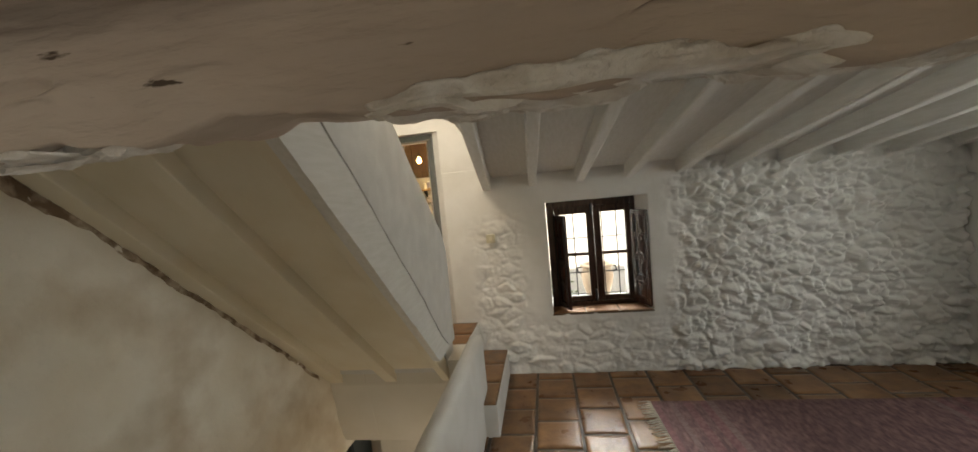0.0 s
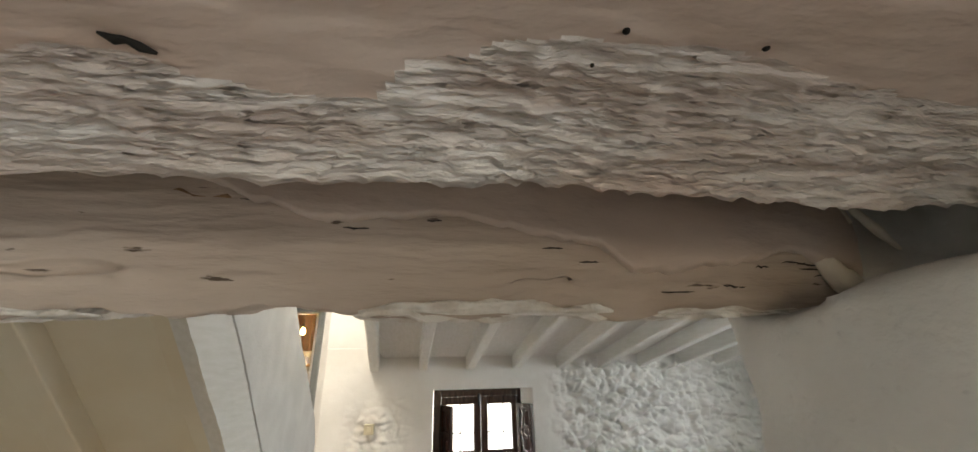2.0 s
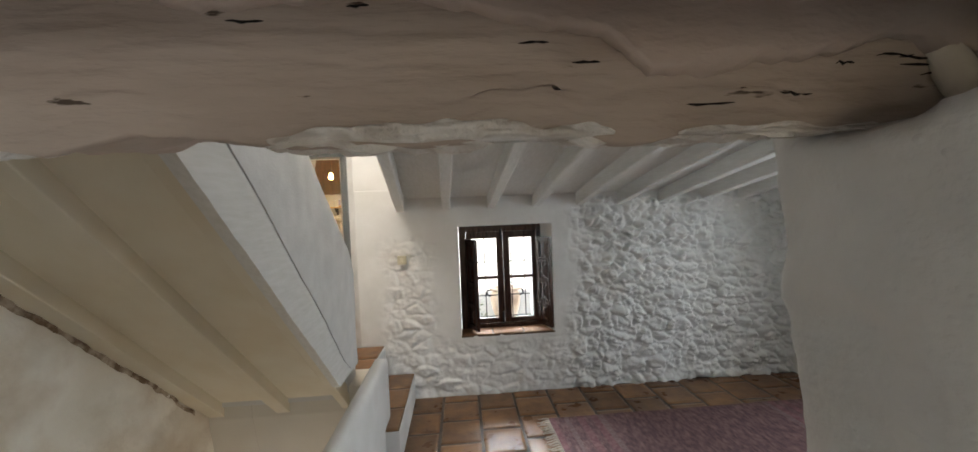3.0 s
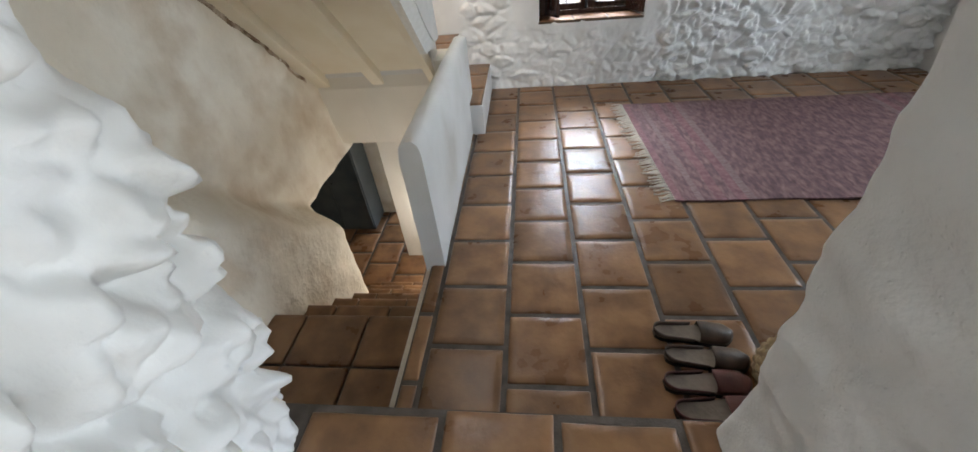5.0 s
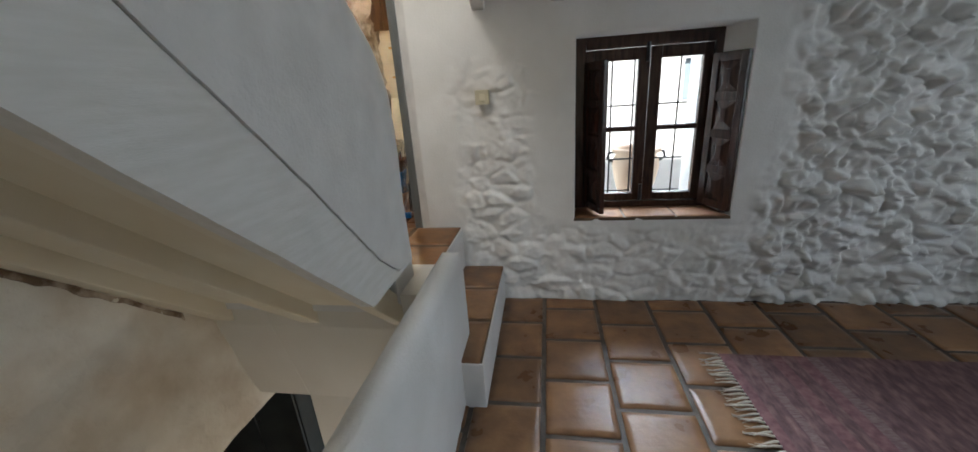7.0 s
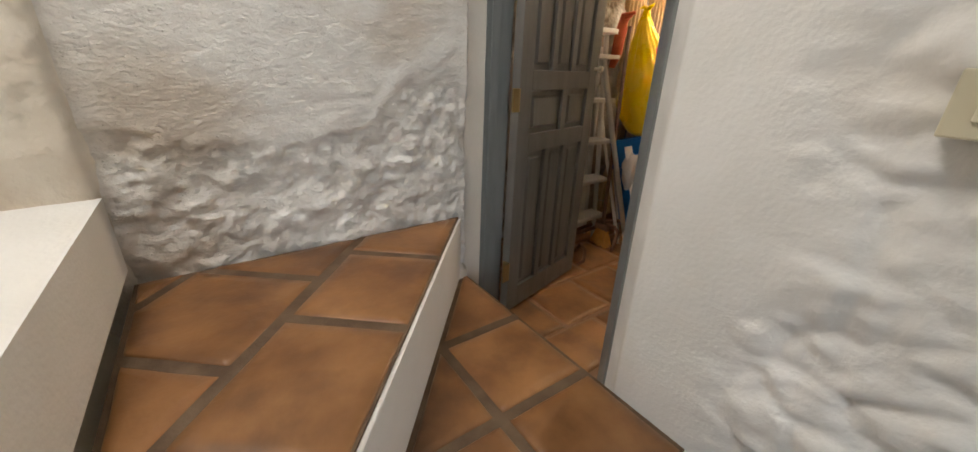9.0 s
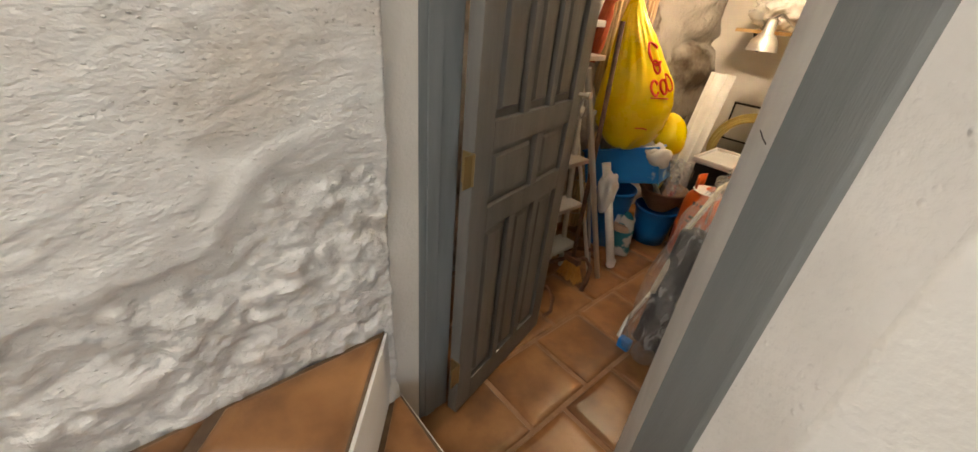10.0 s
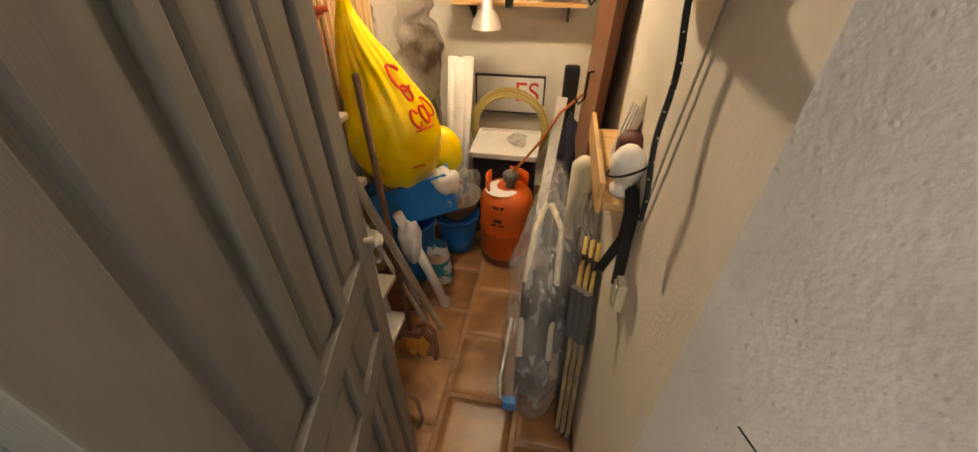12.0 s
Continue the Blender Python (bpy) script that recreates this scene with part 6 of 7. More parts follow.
lt = tagged(new("letters", me), "red painted letters")
lt.parent = sign
lt.matrix_basis = Matrix.Translation((0.225, -0.0115, 0.09)) @ Matrix.Rotation(radians(90), 4, "X")
hose = group_of("garden_hose", "coiled khaki garden hose standing on edge", "hose", (-1.87, 6.58, 0.92))
for k in range(7):
    bm = bmesh.new()
    r, dy = 0.235 + 0.014 * (k % 4), -0.02 + 0.018 * (k // 2)
    add_tube(bm, [(r * math.cos(a), dy + 0.01 * math.sin(3 * a + k), r * math.sin(a)) for a in (2 * math.pi * i / 48 for i in range(48))], 0.010, 8, True)
    part("coil", bm, KHAKI, hose, smooth=True)
stove = group_of("camping_stove", "dark stove box with a white enamel lid", "stove", (-1.86, 6.36, SZ))
part("body", box(-0.2, 0.2, -0.17, 0.2, 0, 0.60, 0.01), BLACK, stove)
lid = part("lid", box(-0.215, 0.215, -0.19, 0.21, 0.605, 0.625, 0.008), PVC, stove, "white enamel lid")
bm = bmesh.new()
add_box(bm, -0.215, 0.215, -0.195, -0.18, 0.625, 0.645, 0.004), add_box(bm, -0.215, 0.215, 0.20, 0.215, 0.625, 0.645, 0.004)
add_box(bm, -0.22, -0.205, -0.18, 0.20, 0.625, 0.645, 0.004), add_box(bm, 0.205, 0.22, -0.18, 0.20, 0.625, 0.645, 0.004)
part("lid_rim", bm, PVC, lid)
bm = bmesh.new()
bmesh.ops.create_icosphere(bm, subdivisions=3, radius=0.07)
for v in bm.verts:
    v.co = Vector((v.co.x, v.co.y, v.co.z * 0.5)) * (1 + 0.5 * noise.noise(v.co * 22)) + Vector((-1.78, 6.36, SZ + 0.665))
thing("crumpled_film", bm, FILM_M, "crumpled clear film lying on the stove lid", "film", smooth=True)
bm = bmesh.new()
bmesh.ops.create_icosphere(bm, subdivisions=4, radius=0.1)
for v in bm.verts:
    v.co = Vector((v.co.x * 0.9, v.co.y * 0.8, v.co.z * 1.1)) * (1 + 0.45 * noise.noise(v.co * 15)) + Vector((-2.02, 5.88, 0.84))
thing("crumpled_film", bm, FILM_M, "crumpled clear plastic hanging from the crate", "film", smooth=True)
thing("leaning_lath", box(-0.028, 0.028, -0.006, 0.006, 0, 1.12, 0.003, m=Matrix.Translation((-1.625, 5.72, SZ)) @ Matrix.Rotation(radians(-20), 4, "X") @ Matrix.Rotation(radians(5), 4, "Y")), PVC, "white painted slat leaning by the gas bottle", "slat")

# shelves on the end wall
def shelf_board(z, x0=-2.27, x1=-1.44, label="narrow pine wall shelf with worn edge"):
    s = group_of("wall_shelf", label, "shelf", ((x0 + x1) / 2, 6.78, z), group="end wall shelves")
    w = (x1 - x0) / 2
    part("board", box(-w, w, -0.14, 0.14, -0.022, 0, 0.003), PINE, s)
    for x in (-w + 0.1, w - 0.1):
        bm = bmesh.new()
        add_prism(bm, [(0.14, -0.14), (0.14, -0.023), (-0.06, -0.023), (0.12, -0.14)], "x", x - 0.008, x + 0.008)
        part("bracket", bm, STEEL, s)
    return s


shelf_board(1.70), shelf_board(2.06)
thing("white_board", box(-1.475, -1.44, 6.62, 6.90, 1.71, 2.42, 0.004), PVC, "upright white board beside the shelves", "board")
bm = bmesh.new()
bmesh.ops.create_icosphere(bm, subdivisions=5, radius=1.0)
for v in bm.verts:
    n3 = noise.fractal(v.co * 2.2, 0.8, 2.0, 4)
    v.co = Vector((v.co.x * 0.20, v.co.y * 0.12, v.co.z * 0.125)) * (1 + 0.28 * n3 + 0.06 * math.sin(v.co.x * 14 + 3 * n3))
    v.co.z = max(v.co.z, -0.115)
    v.co += Vector((-2.03, 6.76, 1.818))
thing("knotted_cloth", bm, CLOTH, "knotted grey white cloth bundle on the lower shelf", "bundle", smooth=True)
bt = group_of("bottle", "tall white plastic bottle with a cap", "bottle", (-1.775, 6.72, 1.70))
part("body", lathe([(0.0, 0.0), (0.042, 0.0), (0.046, 0.01), (0.046, 0.19), (0.036, 0.21), (0.034, 0.225)], sides=20, cap=False), CREAM_PL, bt, smooth=True)
part("cap", lathe([(0.037, 0.225), (0.037, 0.262), (0.0, 0.264)], sides=20), PVC, bt)
cp = group_of("cup", "cream plastic cup lying on the shelf", "cup", (-1.665, 6.71, 1.703))
c2 = part("cup_body", lathe([(0.0, 0.0), (0.045, 0.0), (0.052, 0.05), (0.06, 0.10), (0.056, 0.10), (0.045, 0.01), (0.0, 0.008)], cap=False), CREAM_PL, cp, smooth=True)
c2.matrix_basis = Matrix.Translation((0.0, 0, 0.06)) @ Matrix.Rotation(radians(75), 4, "Y") @ Matrix.Translation((0, 0, -0.05))
thing("plate", lathe([(0.0, 0.0), (0.05, 0.003), (0.085, 0.018), (0.08, 0.022), (0.0, 0.008)], (-1.57, 6.74, 1.702), 24, False), CLOTH, "stacked grey dish on the shelf", "dish", smooth=True)
for i, (x, r, h, c) in enumerate(((-2.16, 0.03, 0.12, (0.6, 0.58, 0.52)), (-2.07, 0.035, 0.14, (0.35, 0.33, 0.42)), (-1.99, 0.026, 0.11, (0.45, 0.4, 0.33)))):
    j = group_of("jar", "small grey jar with lid on the upper shelf", "jar", (x, 6.74, 2.06), group="jars on the shelf")
    jm = mat("jar_glaze", c, 0.4)
    part("body", lathe([(r * 0.9, 0.0), (r, 0.01), (r, h * 0.8), (r * 0.8, h * 0.88)], sides=16), jm, j, smooth=True)
    part("lid", lathe([(r * 0.85, h * 0.88), (r * 0.85, h), (0.0, h * 1.02)], sides=16), PVC, j)
thing("carton", box(-1.91, -1.83, 6.68, 6.80, 2.06, 2.2, 0.003), BLACK, "small black carton on the upper shelf", "carton")
bm = bmesh.new()
bmesh.ops.create_icosphere(bm, subdivisions=4, radius=1)
for v in bm.verts:
    v.co = Vector((v.co.x * 0.10, v.co.y * 0.08, max(-0.03, v.co.z * 0.035))) * (1 + 0.4 * noise.noise(v.co * 3)) + Vector((-1.68, 6.74, 2.092))
thing("folded_cloth", bm, mat("rust_cloth", (0.34, 0.10, 0.03), 0.85), "folded rust coloured cloth on the upper shelf", "cloth", smooth=True)

# clamp lamp
lampo = group_of("clamp_lamp", "brushed metal clamp lamp hanging below the shelf", "lamp", (-2.01, 6.45, 1.585))
part("shade", lathe([(0.088, 0.0), (0.086, 0.004), (0.075, 0.05), (0.05, 0.09), (0.034, 0.10), (0.032, 0.17), (0.024, 0.18), (0.0, 0.182), (0.0, 0.17), (0.028, 0.165), (0.03, 0.10), (0.046, 0.086), (0.07, 0.048), (0.082, 0.0)], sides=32, cap=False), ALU, lampo, smooth=True)
part("arm", tube([(0, 0, 0.18), (0.02, 0.08, 0.21), (0.10, 0.22, 0.12)], 0.006, 8), ALU, lampo)
part("clamp", box(0.08, 0.13, 0.18, 0.23, 0.085, 0.135, 0.004), BLACK, lampo)

# ---- right side of the storeroom ----
board = thing("plank", box(-0.016, 0.016, -0.33, 0.33, 0, 1.55, 0.003, m=Matrix.Translation((-1.42, 5.68, 1.12)) @ Matrix.Rotation(radians(2), 4, "Y")), BROWN_WOOD, "wide red brown wooden board fixed along the wall", "board")
bm = bmesh.new()
add_box(bm, -1.405, -1.34, 5.42, 5.46, 1.3, 1.34), add_box(bm, -1.39, -1.34, 5.9, 5.94, 2.3, 2.34)
thing("plank_batten", bm, BROWN_WOOD, "small battens holding the board", "batten")
for y, z in ((5.55, 1.95), (5.48, 1.62)):
    thing("wall_hook", tube([(-1.432, y, z), (-1.452, y, z - 0.005), (-1.455, y, z - 0.10), (-1.475, y, z - 0.125), (-1.49, y, z - 0.10)], 0.005, 8), STEEL, "black iron hook on the brown board", "hook", group="hooks", smooth=True)
thing("cushion_panel", box(-1.53, -1.44, 6.32, 6.40, SZ, 1.42, 0.02), BLACK, "tall black padded panel behind the board", "panel")
bm = bmesh.new()
bmesh.ops.create_icosphere(bm, subdivisions=4, radius=1)
for v in bm.verts:
    v.co = Vector((v.co.x * 0.10, v.co.y * 0.16, v.co.z * 0.45)) * (1 + 0.3 * noise.noise(v.co * 2.4)) + Vector((-1.45, 6.14, 0.72))
thing("fabric_bag", bm, NAVY, "limp navy fabric bag standing behind the slat", "bag", smooth=True)
bm = bmesh.new()
bmesh.ops.create_icosphere(bm, subdivisions=4, radius=1)
for v in bm.verts:
    v.co = Vector((v.co.x * 0.11, v.co.y * 0.12, v.co.z * 0.26)) * (1 + 0.35 * noise.noise(v.co * 2.0 + Vector((4, 0, 0)))) + Vector((-1.47, 6.0, 0.53))
thing("rubbish_bag", bm, BLACK, "black rubbish bag on the floor", "bag", smooth=True)

# lower bracket shelf with its things
bs = group_of("bracket_shelf", "orange pine bracket shelf on the cream wall", "shelf", (-1.38, 5.0, 1.50))
part("board", box(-0.045, 0.04, -0.23, 0.24, -0.02, 0, 0.004), PINE, bs)
part("front_lip", box(-0.06, -0.046, -0.23, 0.24, -0.03, 0.055, 0.004), PINE, bs)
# foam display head, reduced to a plain lathe profile
thing("finial", lathe([(0.0, 0.0), (0.032, 0.0), (0.034, 0.012), (0.026, 0.022), (0.022, 0.035), (0.034, 0.045), (0.042, 0.07), (0.04, 0.095), (0.028, 0.115), (0.016, 0.125), (0.0, 0.128)], (-1.375, 4.83, 1.50), 24, False), mat("white_foam", (0.76, 0.75, 0.72), 0.55), "white foam head on the bracket shelf, reduced to a turned shape", "finial", smooth=True)
thing("elastic_loop", tube([(-1.375 + 0.046 * math.cos(a), 4.815 + 0.03 * math.sin(a), 1.575 + 0.02 * math.cos(a)) for a in (2 * math.pi * i / 24 for i in range(24))], 0.003, 6, True), BLACK, "thin black elastic loop round the foam head", "loop")
for k in range(3):
    m = Matrix.Translation((-1.385 + 0.022 * k, 4.98 + 0.07 * k, 1.502)) @ Matrix.Rotation(radians(14), 4, "Y") @ Matrix.Rotation(radians(-10 + 8 * k), 4, "X")
    fm = group_of("foam_sheet", "cream ribbed foam sheet leaning on the bracket shelf", "foam", group="foam sheets")
    fm.matrix_basis = m
    part("sheet", box(-0.008, 0.008, -0.055, 0.055, 0, 0.20 + 0.02 * k, 0.003), CREAM_PL, fm)
    for s in range(3):
        part("rib", box(-0.0125, -0.0085, -0.045 + 0.033 * s, -0.025 + 0.033 * s, 0.02, 0.17, 0.002), CLOTH, fm)
thing("reel", lathe([(0.0, 0.0), (0.035, 0.0), (0.042, 0.02), (0.042, 0.10), (0.03, 0.12), (0.0, 0.122)], (-1.35 - 0.005, 4.92, 1.50), 20, False), mat("dark_red_wood", (0.10, 0.025, 0.015), 0.5), "dark red turned wooden reel", "reel", smooth=True)
strap = group_of("strap", "black fabric strap hanging from the bracket shelf", "strap", (-1.36, 4.80, 1.53))
for a, b in (((-1.36, 4.82), (-1.405, 4.78)), ((-1.355, 4.81), (-1.36, 4.74))):
    bm = bmesh.new()
    pts = [(a[0], a[1], 1.53), (a[0], a[1] - 0.06, 1.50), (a[0], a[1] - 0.065, 1.42), (b[0], b[1] - 0.03, 1.30)]
    net = [[bm.verts.new(Vector((x + s * 0.014, y - d, z)) - strap.location) for s, d in ((-1, 0), (1, 0), (1, 0.004), (-1, 0.004))] for x, y, z in pts]
    for p, q in zip(net, net[1:]):
        for i in range(4):
            bm.faces.new((p[i], p[(i + 1) % 4], q[(i + 1) % 4], q[i]))
    bm.faces.new(net[0]), bm.faces.new(net[-1])
    part("ribbon", bm, BLACK, strap)
# rope with a light fleck
bm = bmesh.new()
pts = [Vector((-1.385 - 0.004 * math.sin(k * 0.3), 4.64 - 0.06 * k / 40, 2.01 - 0.42 * k / 40)) for k in range(41)]
add_tube(bm, pts, 0.0055, 8)
rope = group_of("rope", "black and white flecked cord hanging from the upper shelf", "rope")
part("cord", bm, BLACK, rope, smooth=True)
bm = bmesh.new()
for k in range(0, 40, 1):
    a = k * 1.7
    c = pts[k] + Vector((0.0052 * math.cos(a), 0.0052 * math.sin(a), 0))
    add_tube(bm, [c, c + Vector((0.002, 0.002, -0.005))], 0.0016, 4)
tagged(part("fleck", bm, PVC, rope), kind="stuff")
us2 = group_of("hook_shelf", "small worn pine shelf with rounded end", "shelf", (-1.39, 4.66, 2.0))
part("board", box(-0.05, 0.05, -0.10, 0.22, -0.025, 0, 0.01), PINE, us2)
part("nail", lathe([(0.009, 0), (0.009, 0.01)], (0.02, -0.12, -0.012), 10), PVC, us2, "pale nail head")
cn = group_of("canister", "blue plastic canister with white cap", "canister", (-1.37, 4.61, 2.0))
part("body", lathe([(0.0, 0.0), (0.038, 0.0), (0.04, 0.01), (0.04, 0.09), (0.035, 0.10)], sides=20, cap=False), BLUE_PLASTIC, cn, smooth=True)
part("cap", lathe([(0.037, 0.10), (0.037, 0.135), (0.0, 0.14)], sides=20), PVC, cn)
bm = bmesh.new()
bmesh.ops.create_icosphere(bm, subdivisions=3, radius=1)
for v in bm.verts:
    v.co = Vector((v.co.x * 0.035, v.co.y * 0.05, max(-0.03, v.co.z * 0.04))) * (1 + 0.4 * noise.noise(v.co * 3)) + Vector((-1.40, 4.78, 2.033))
thing("red_rag", bm, RED_PRINT, "crumpled red rag on the small shelf", "rag", smooth=True)
thing("wall_wire", tube([(-1.346, 4.60, 1.97), (-1.348, 4.66, 1.7), (-1.346, 4.72, 1.42)], 0.0025, 6), mat("grey_wire", (0.25, 0.24, 0.22), 0.5), "thin grey wire hanging on the cream wall", "wire")
ot = group_of("wall_socket", "cream wall socket box low on the cream wall", "socket", (-1.34, 4.70, 1.28))
part("box", box(-0.022, 0.0, -0.03, 0.03, -0.045, 0.045, 0.004), CREAM_PL, ot)
part("cover", box(-0.027, -0.0225, -0.023, 0.023, -0.035, 0.035, 0.002), CREAM_PL, ot)

# folded chairs in clear film
def wrapped(name, path, width, depth, label, category):
    """A loose film sleeve round a slanted path of (x, y, z, half width, half depth)."""
    bm = bmesh.new()
    rows = []
    na = 40
    n = 36
    zs = [p[2] for p in path]
    for i in range(n + 1):
        z = zs[0] + (zs[-1] - zs[0]) * i / n
        q = [np.interp(z, zs, [p[c] for p in path]) for c in range(5)]
        rows.append([bm.verts.new((q[0] + (q[3] * (1 + 0.25 * noise.noise((math.cos(a) * 2, math.sin(a) * 2, z * 7)))) * math.cos(a) + 0.010 * noise.noise((a * 4, z * 16, 3)),
                                   q[1] + (q[4] * (1 + 0.25 * noise.noise((math.cos(a) * 2 + 5, math.sin(a) * 2, z * 7)))) * math.sin(a) + 0.012 * noise.noise((a * 4, z * 16, 7)), z)) for a in (2 * math.pi * k / na for k in range(na))])
    for p, q in zip(rows, rows[1:]):
        for k in range(na):
            bm.faces.new((p[k], p[(k + 1) % na], q[(k + 1) % na], q[k]))
    bm.faces.new(rows[0]), bm.faces.new(rows[-1])
    return bm


pc = group_of("folded_chair", "folded dark chair wrapped in clear plastic film", "chair", (0, 0, 0))
part("film", wrapped("film", [(-1.545, 4.97, SZ + 0.03, 0.115, 0.13), (-1.545, 5.02, 0.6, 0.145, 0.19), (-1.535, 5.16, 0.95, 0.13, 0.17), (-1.525, 5.36, 1.15, 0.075, 0.09), (-1.525, 5.46, 1.25, 0.02, 0.025)], 0, 0, "", ""), FILM_M, pc, "creased clear plastic film", smooth=True)
bm = box(-0.075, 0.075, -0.075, 0.075, 0, 0.60, 0.02, m=Matrix.Translation((-1.545, 4.99, SZ + 0.05)) @ Matrix.Rotation(radians(-10), 4, "X"))
part("seat", bm, BLACK, pc, "dark seat")
for s in (-1, 1):
    part("back_tube", tube([(-1.545 + s * 0.06, 4.93, SZ + 0.35), (-1.545 + s * 0.06, 5.08, 0.92), (-1.535 + s * 0.05, 5.22, 1.08), (-1.545 + s * 0.01, 5.33, 1.12)], 0.012, 10), CREAM_PL, pc, "pale curved tube", smooth=True)
part("leg", tube([(-1.66, 5.18, 0.55), (-1.685, 4.97, SZ + 0.10), (-1.68, 4.92, SZ + 0.03), (-1.62, 4.90, SZ + 0.015)], 0.010, 10), ALU, pc, "bare steel leg", smooth=True)
part("foot", box(-1.66, -1.60, 4.875, 4.915, SZ, SZ + 0.06, 0.008), BLUE_PLASTIC, pc, "blue plastic foot")
for k in range(3):
    dx, dy = 0.021 * k, -0.015 * k
    fc = group_of("garden_chair", "folded garden chair with gold trim wrapped in film", "chair", (-1.408 + dx, 4.87 + dy, SZ), group="folded garden chairs")
    fc.rotation_euler = (radians(-13), 0, 0)
    part("panel", box(-0.009, 0.009, -0.03, 0.28, 0.03, 0.86, 0.008), NAVY if k else BLACK, fc)
    for y in (-0.04, 0.28):
        part("trim", tube([(0, y, 0.0), (0.002, y + 0.012, 0.3), (-0.003, y, 0.7), (0.004, y + 0.03, 0.92)], 0.009, 8), TUBE_GOLD, fc, "gold coloured trim", smooth=True)
    part("arm", tube([(-0.012, -0.05, 0.52), (-0.014, -0.055, 0.74)], 0.016, 10), mat("grey_grip", (0.10, 0.10, 0.11), 0.6), fc, "grey plastic arm grip")
    part("film", wrapped("film", [(0.0, 0.12, 0.01, 0.016, 0.19), (0.0, 0.12, 0.5, 0.018, 0.195), (0.0, 0.14, 0.85, 0.02, 0.17), (0.0, 0.2, 1.02, 0.012, 0.05)], 0, 0, "", ""), FILM_M, fc, "creased clear film", smooth=True)
thing("paper_roll", lathe([(0.0, 0.0), (0.04, 0.0), (0.045, 0.02), (0.045, 0.34), (0.02, 0.37), (0.0, 0.37)], (-1.43, 5.32, 0.98), 18, False), CREAM_PL, "cream wrapped roll standing behind the chairs", "roll", smooth=True)
thing("storage_box", box(-1.52, -1.345, 5.22, 5.5, SZ, 0.975, 0.01), BLACK, "dark box under the cream roll", "box")

# ---- tiles, each its own piece ----
TILE_CACHE = {}


def tile_mesh(poly, thick, bevel, material, seed):
    key = (tuple((round(x, 3), round(y, 3)) for x, y in poly), thick, material.name, seed)
    if key in TILE_CACHE:
        return TILE_CACHE[key]
    bm = bmesh.new()
    k = len(poly)
    cx, cy = sum(p[0] for p in poly) / k, sum(p[1] for p in poly) / k
    rng = random.Random(seed)
    jit = []
    for i, p in enumerate(poly):
        q = poly[(i + 1) % k]
        for f in (0.0, 0.06, 0.35, 0.65, 0.94):
            x, y = p[0] + (q[0] - p[0]) * f, p[1] + (q[1] - p[1]) * f
            pull = 0.012 if f == 0 else rng.uniform(0.0, 0.014)
            jit.append((x + (cx - x) * pull + rng.uniform(-.001, .001), y + (cy - y) * pull + rng.uniform(-.001, .001)))
    k = len(jit)
    dip = [rng.uniform(-0.0012, 0.0006) for _ in jit]
    def ring(inset, z):
        out = []
        for (x, y), dz in zip(jit, dip):
            d = max(0.001, math.hypot(x - cx, y - cy))
            f = max(0, 1 - inset * 1.3 / d)
            out.append(bm.verts.new((cx + (x - cx) * f, cy + (y - cy) * f, z + (dz if z > -0.004 else 0))))
        return out
    rings = [ring(0, -thick), ring(0, -bevel), ring(bevel * 0.8, -0.0006), ring(0.03, 0.0)]
    for p, q in zip(rings, rings[1:]):
        for i in range(k):
            bm.faces.new((p[i], p[(i + 1) % k], q[(i + 1) % k], q[i]))
    bm.faces.new(rings[-1])
    me = mesh_of("tile", bm, material, True)
    TILE_CACHE[key] = me
    return me


def lay(poly, z, parent, material, thick=0.03, bevel=0.006, tilt=0.35):
    if len(poly) < 3:
        return
    area = abs(sum(poly[i][0] * poly[(i + 1) % len(poly)][1] - poly[(i + 1) % len(poly)][0] * poly[i][1] for i in range(len(poly)))) / 2
    if area < 0.0012:
        return
    cx, cy = sum(p[0] for p in poly) / len(poly), sum(p[1] for p in poly) / len(poly)
    ob = new("tile", tile_mesh([(x - cx, y - cy) for x, y in poly], thick, bevel, material, random.randrange(5)))
    ob.parent = parent
    ob.matrix_parent_inverse = Matrix.Translation(parent.location).inverted()
    ob.matrix_basis = pose(cx, cy, z + random.uniform(-0.0012, 0.0012), random.uniform(-tilt, tilt), random.uniform(-tilt, tilt), 0)


def pave(x_joints, y_first, pitch, y_range, z, parent, material, joint=0.022, cut=(), shift=0.5, **more):
    """Columns of tiles in running bond; cut holds half planes (x, y, nx, ny) that end the paving."""
    for c, (a, b) in enumerate(zip(x_joints, x_joints[1:])):
        y = y_first + (c % 2) * pitch * shift
        while y > y_range[0]:
            y -= pitch
        while y < y_range[1]:
            y0, y1 = max(y + joint / 2, y_range[0]), min(y + pitch - joint / 2, y_range[1])
            if y1 - y0 > 0.02:
                poly = [(a + joint / 2, y0), (b - joint / 2, y0), (b - joint / 2, y1), (a + joint / 2, y1)]
                for h in cut:
                    poly = clip_poly(poly, *h) if poly else poly
                lay(poly, z, parent, material, **more)
            y += pitch


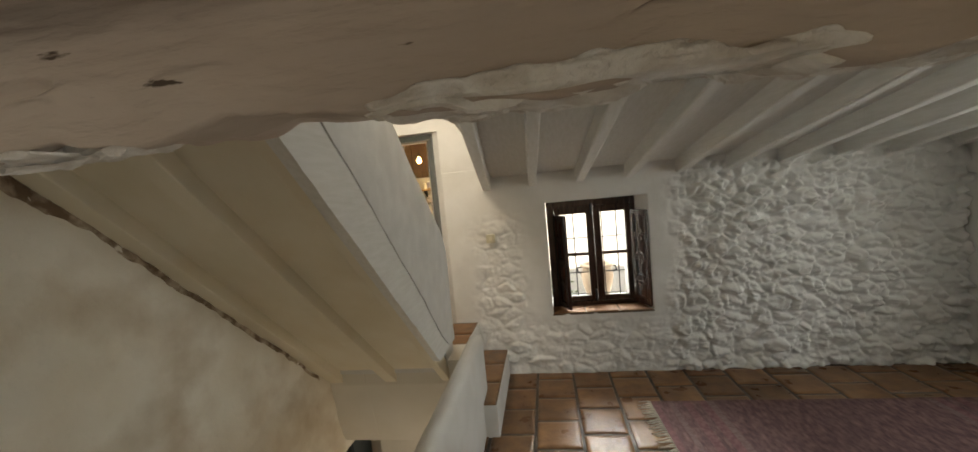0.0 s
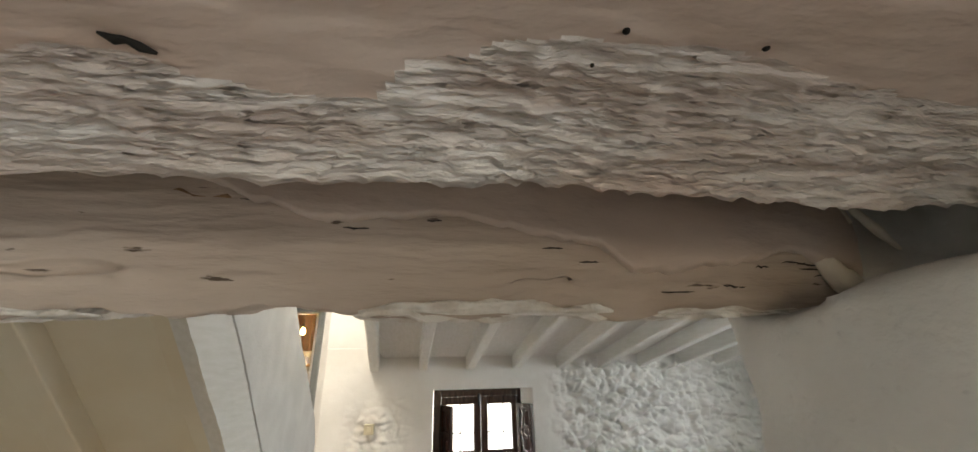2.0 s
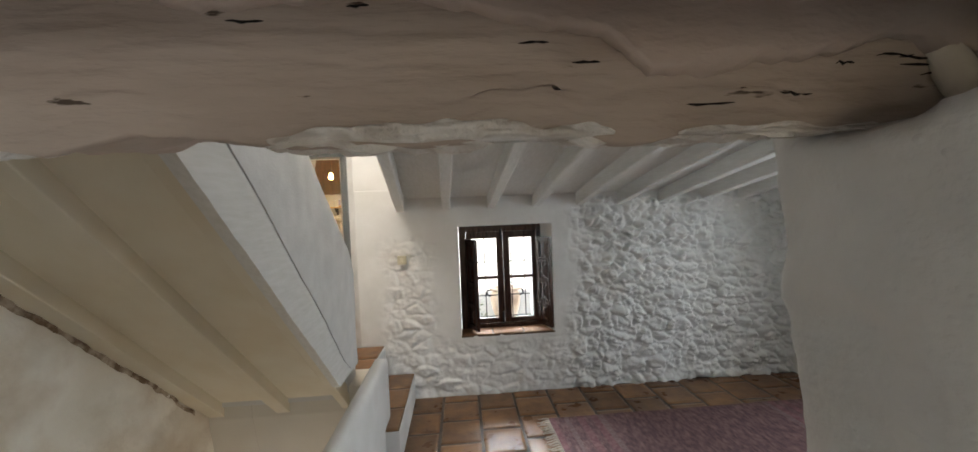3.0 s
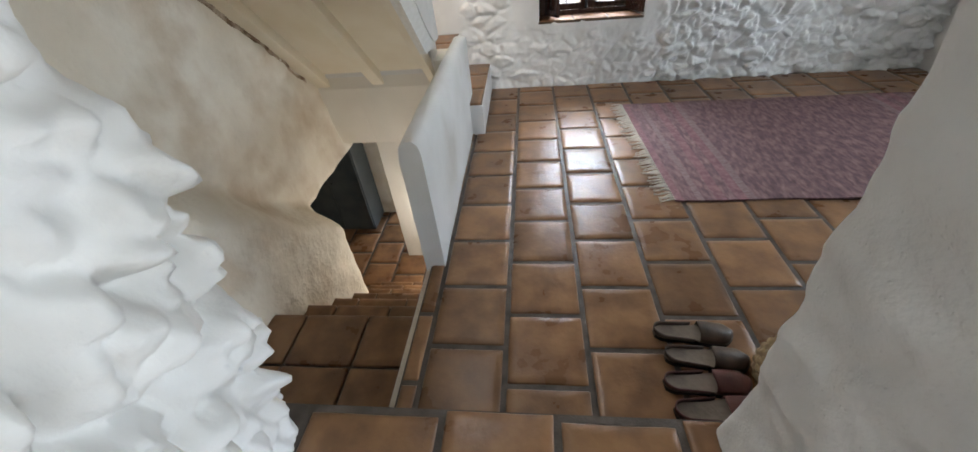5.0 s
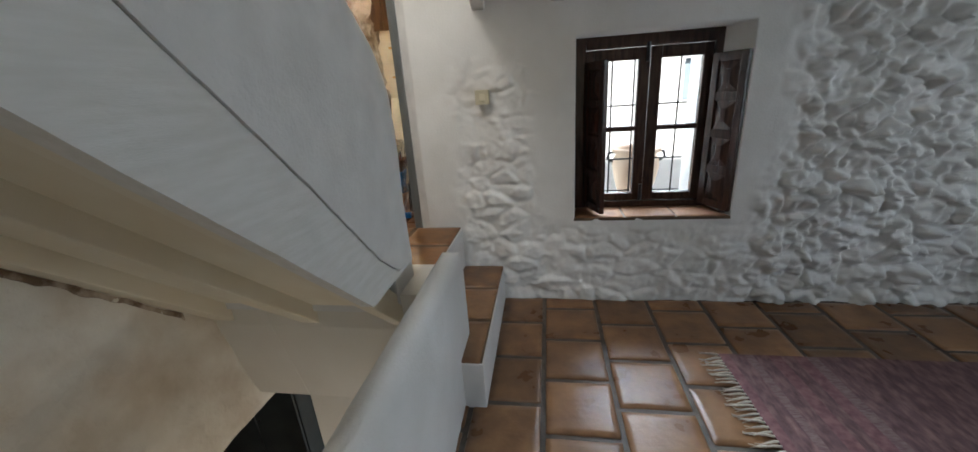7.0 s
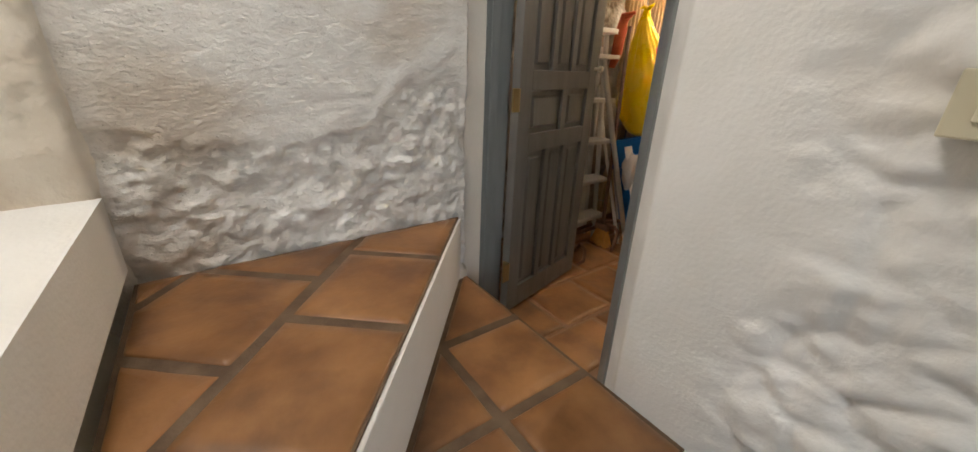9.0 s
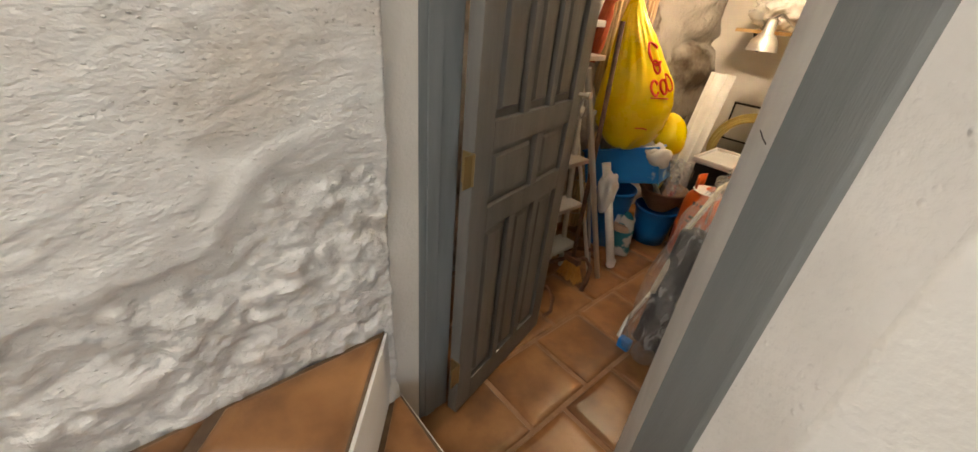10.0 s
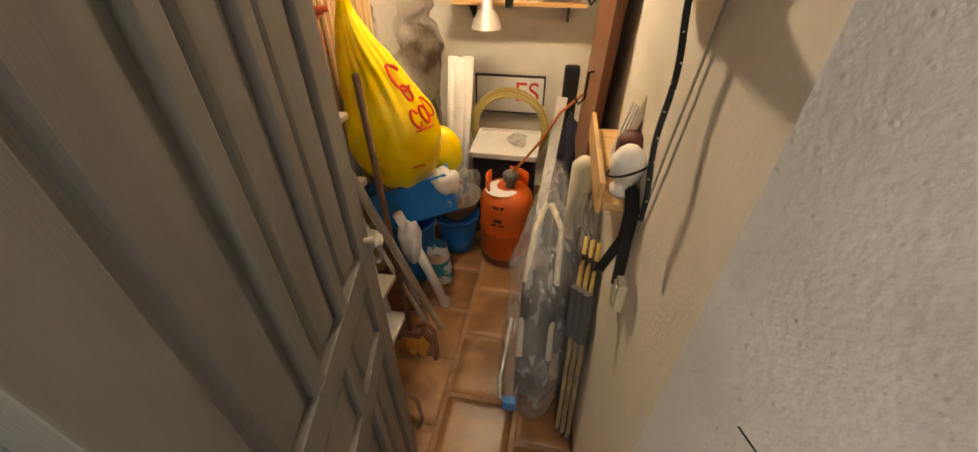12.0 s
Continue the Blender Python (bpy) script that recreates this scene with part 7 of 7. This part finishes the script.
pave([-0.690, -0.603] + [-0.603 + 0.347 * i for i in range(1, 13)], 0.52, 0.35, (0.335, 3.80), 0.0, floor_room, TERRACOTTA, cut=[(3.5, 0, 1, 0)])
pave([-0.905, -0.44, -0.065, 0.31, 0.70], -0.04, 0.35, (-0.9, 0.322), SILL_Z, floor_hall, TERRACOTTA)
pave([-0.845, -0.53], 2.75, 0.36, (2.757, 3.80), STEP1, step_1, TERRACOTTA, cut=[(-0.523, 2.75, 1, 0.013)])
# landing tiles, cut along the winder's riser; the winder's own run along that riser
RD = Vector((0.69, -0.575)).normalized()
NV = Vector((-RD.y, RD.x))
pave([-1.87, -1.495, -1.153, -0.815], 3.465, 0.36, (2.87, 3.79), LAND, landing, TERRACOTTA_MATT, shift=0.0, joint=0.028, cut=[(-1.875, 3.79, -NV.x, -NV.y)])
for r, (d0, d1, s0) in enumerate(((0.012, 0.31, 0.394), (0.335, 0.69, 0.578), (0.715, 1.08, 0.40))):
    for k in range(-3, 4):
        s = s0 + 0.375 * k
        poly = [(-1.88 + RD.x * a - NV.x * b, 3.772 + RD.y * a - NV.y * b) for a, b in ((s + 0.013, d0), (s + 0.362, d0), (s + 0.362, d1), (s + 0.013, d1))]
        for h in ((-1.868, 0, -1, 0), (-0.88, 0, 1, 0), (0, 2.73, 0, -1)):
            poly = clip_poly(poly, *h) if poly else poly
        lay(poly, LAND + 0.283, winder, TERRACOTTA_MATT)
pave([-2.92, -2.59, -2.26, -1.93, -1.60, -1.27], 4.05, 0.345, (3.81, 6.95), STORE_Z, floor_store, TERRACOTTA_MATT, joint=0.018, cut=[(-1.335, 0, 1, 0)])
pave([-4.1, -3.75, -3.4, -3.05, -2.7, -2.35, -2.0, -1.65, -1.3, -0.95, -0.7], 2.4, 0.35, (1.9, 4.5), -1.54, floor_cellar, TERRACOTTA)
for i in range(7):
    z = -0.20 - 0.22 * i
    y0 = 0.36 if i == 0 else 1.0 + 0.24 * (i - 1)
    for a, b in ((-1.74, -1.40), (-1.39, -1.04), (-1.03, -0.69)):
        if i == 0:
            lay([(a, y0), (b, y0), (b, 0.69), (a, 0.69)], z, stairs_down, TERRACOTTA)
            lay([(a, 0.705), (b, 0.705), (b, 1.005), (a, 1.005)], z, stairs_down, TERRACOTTA)
        else:
            lay([(a, y0 + 0.01), (b, y0 + 0.01), (b, y0 + 0.25), (a, y0 + 0.25)], z, stairs_down, TERRACOTTA)
for a, b in ((-0.045, 0.265), (0.275, 0.58), (0.59, 0.892)):
    lay([(a, FACE - 0.002), (b, FACE - 0.002), (b - (0.05 if b > 0.8 else 0), 4.03), (a, 4.03)], WZ0 + 0.012, sill, SILL_TILE, thick=0.016, bevel=0.004)
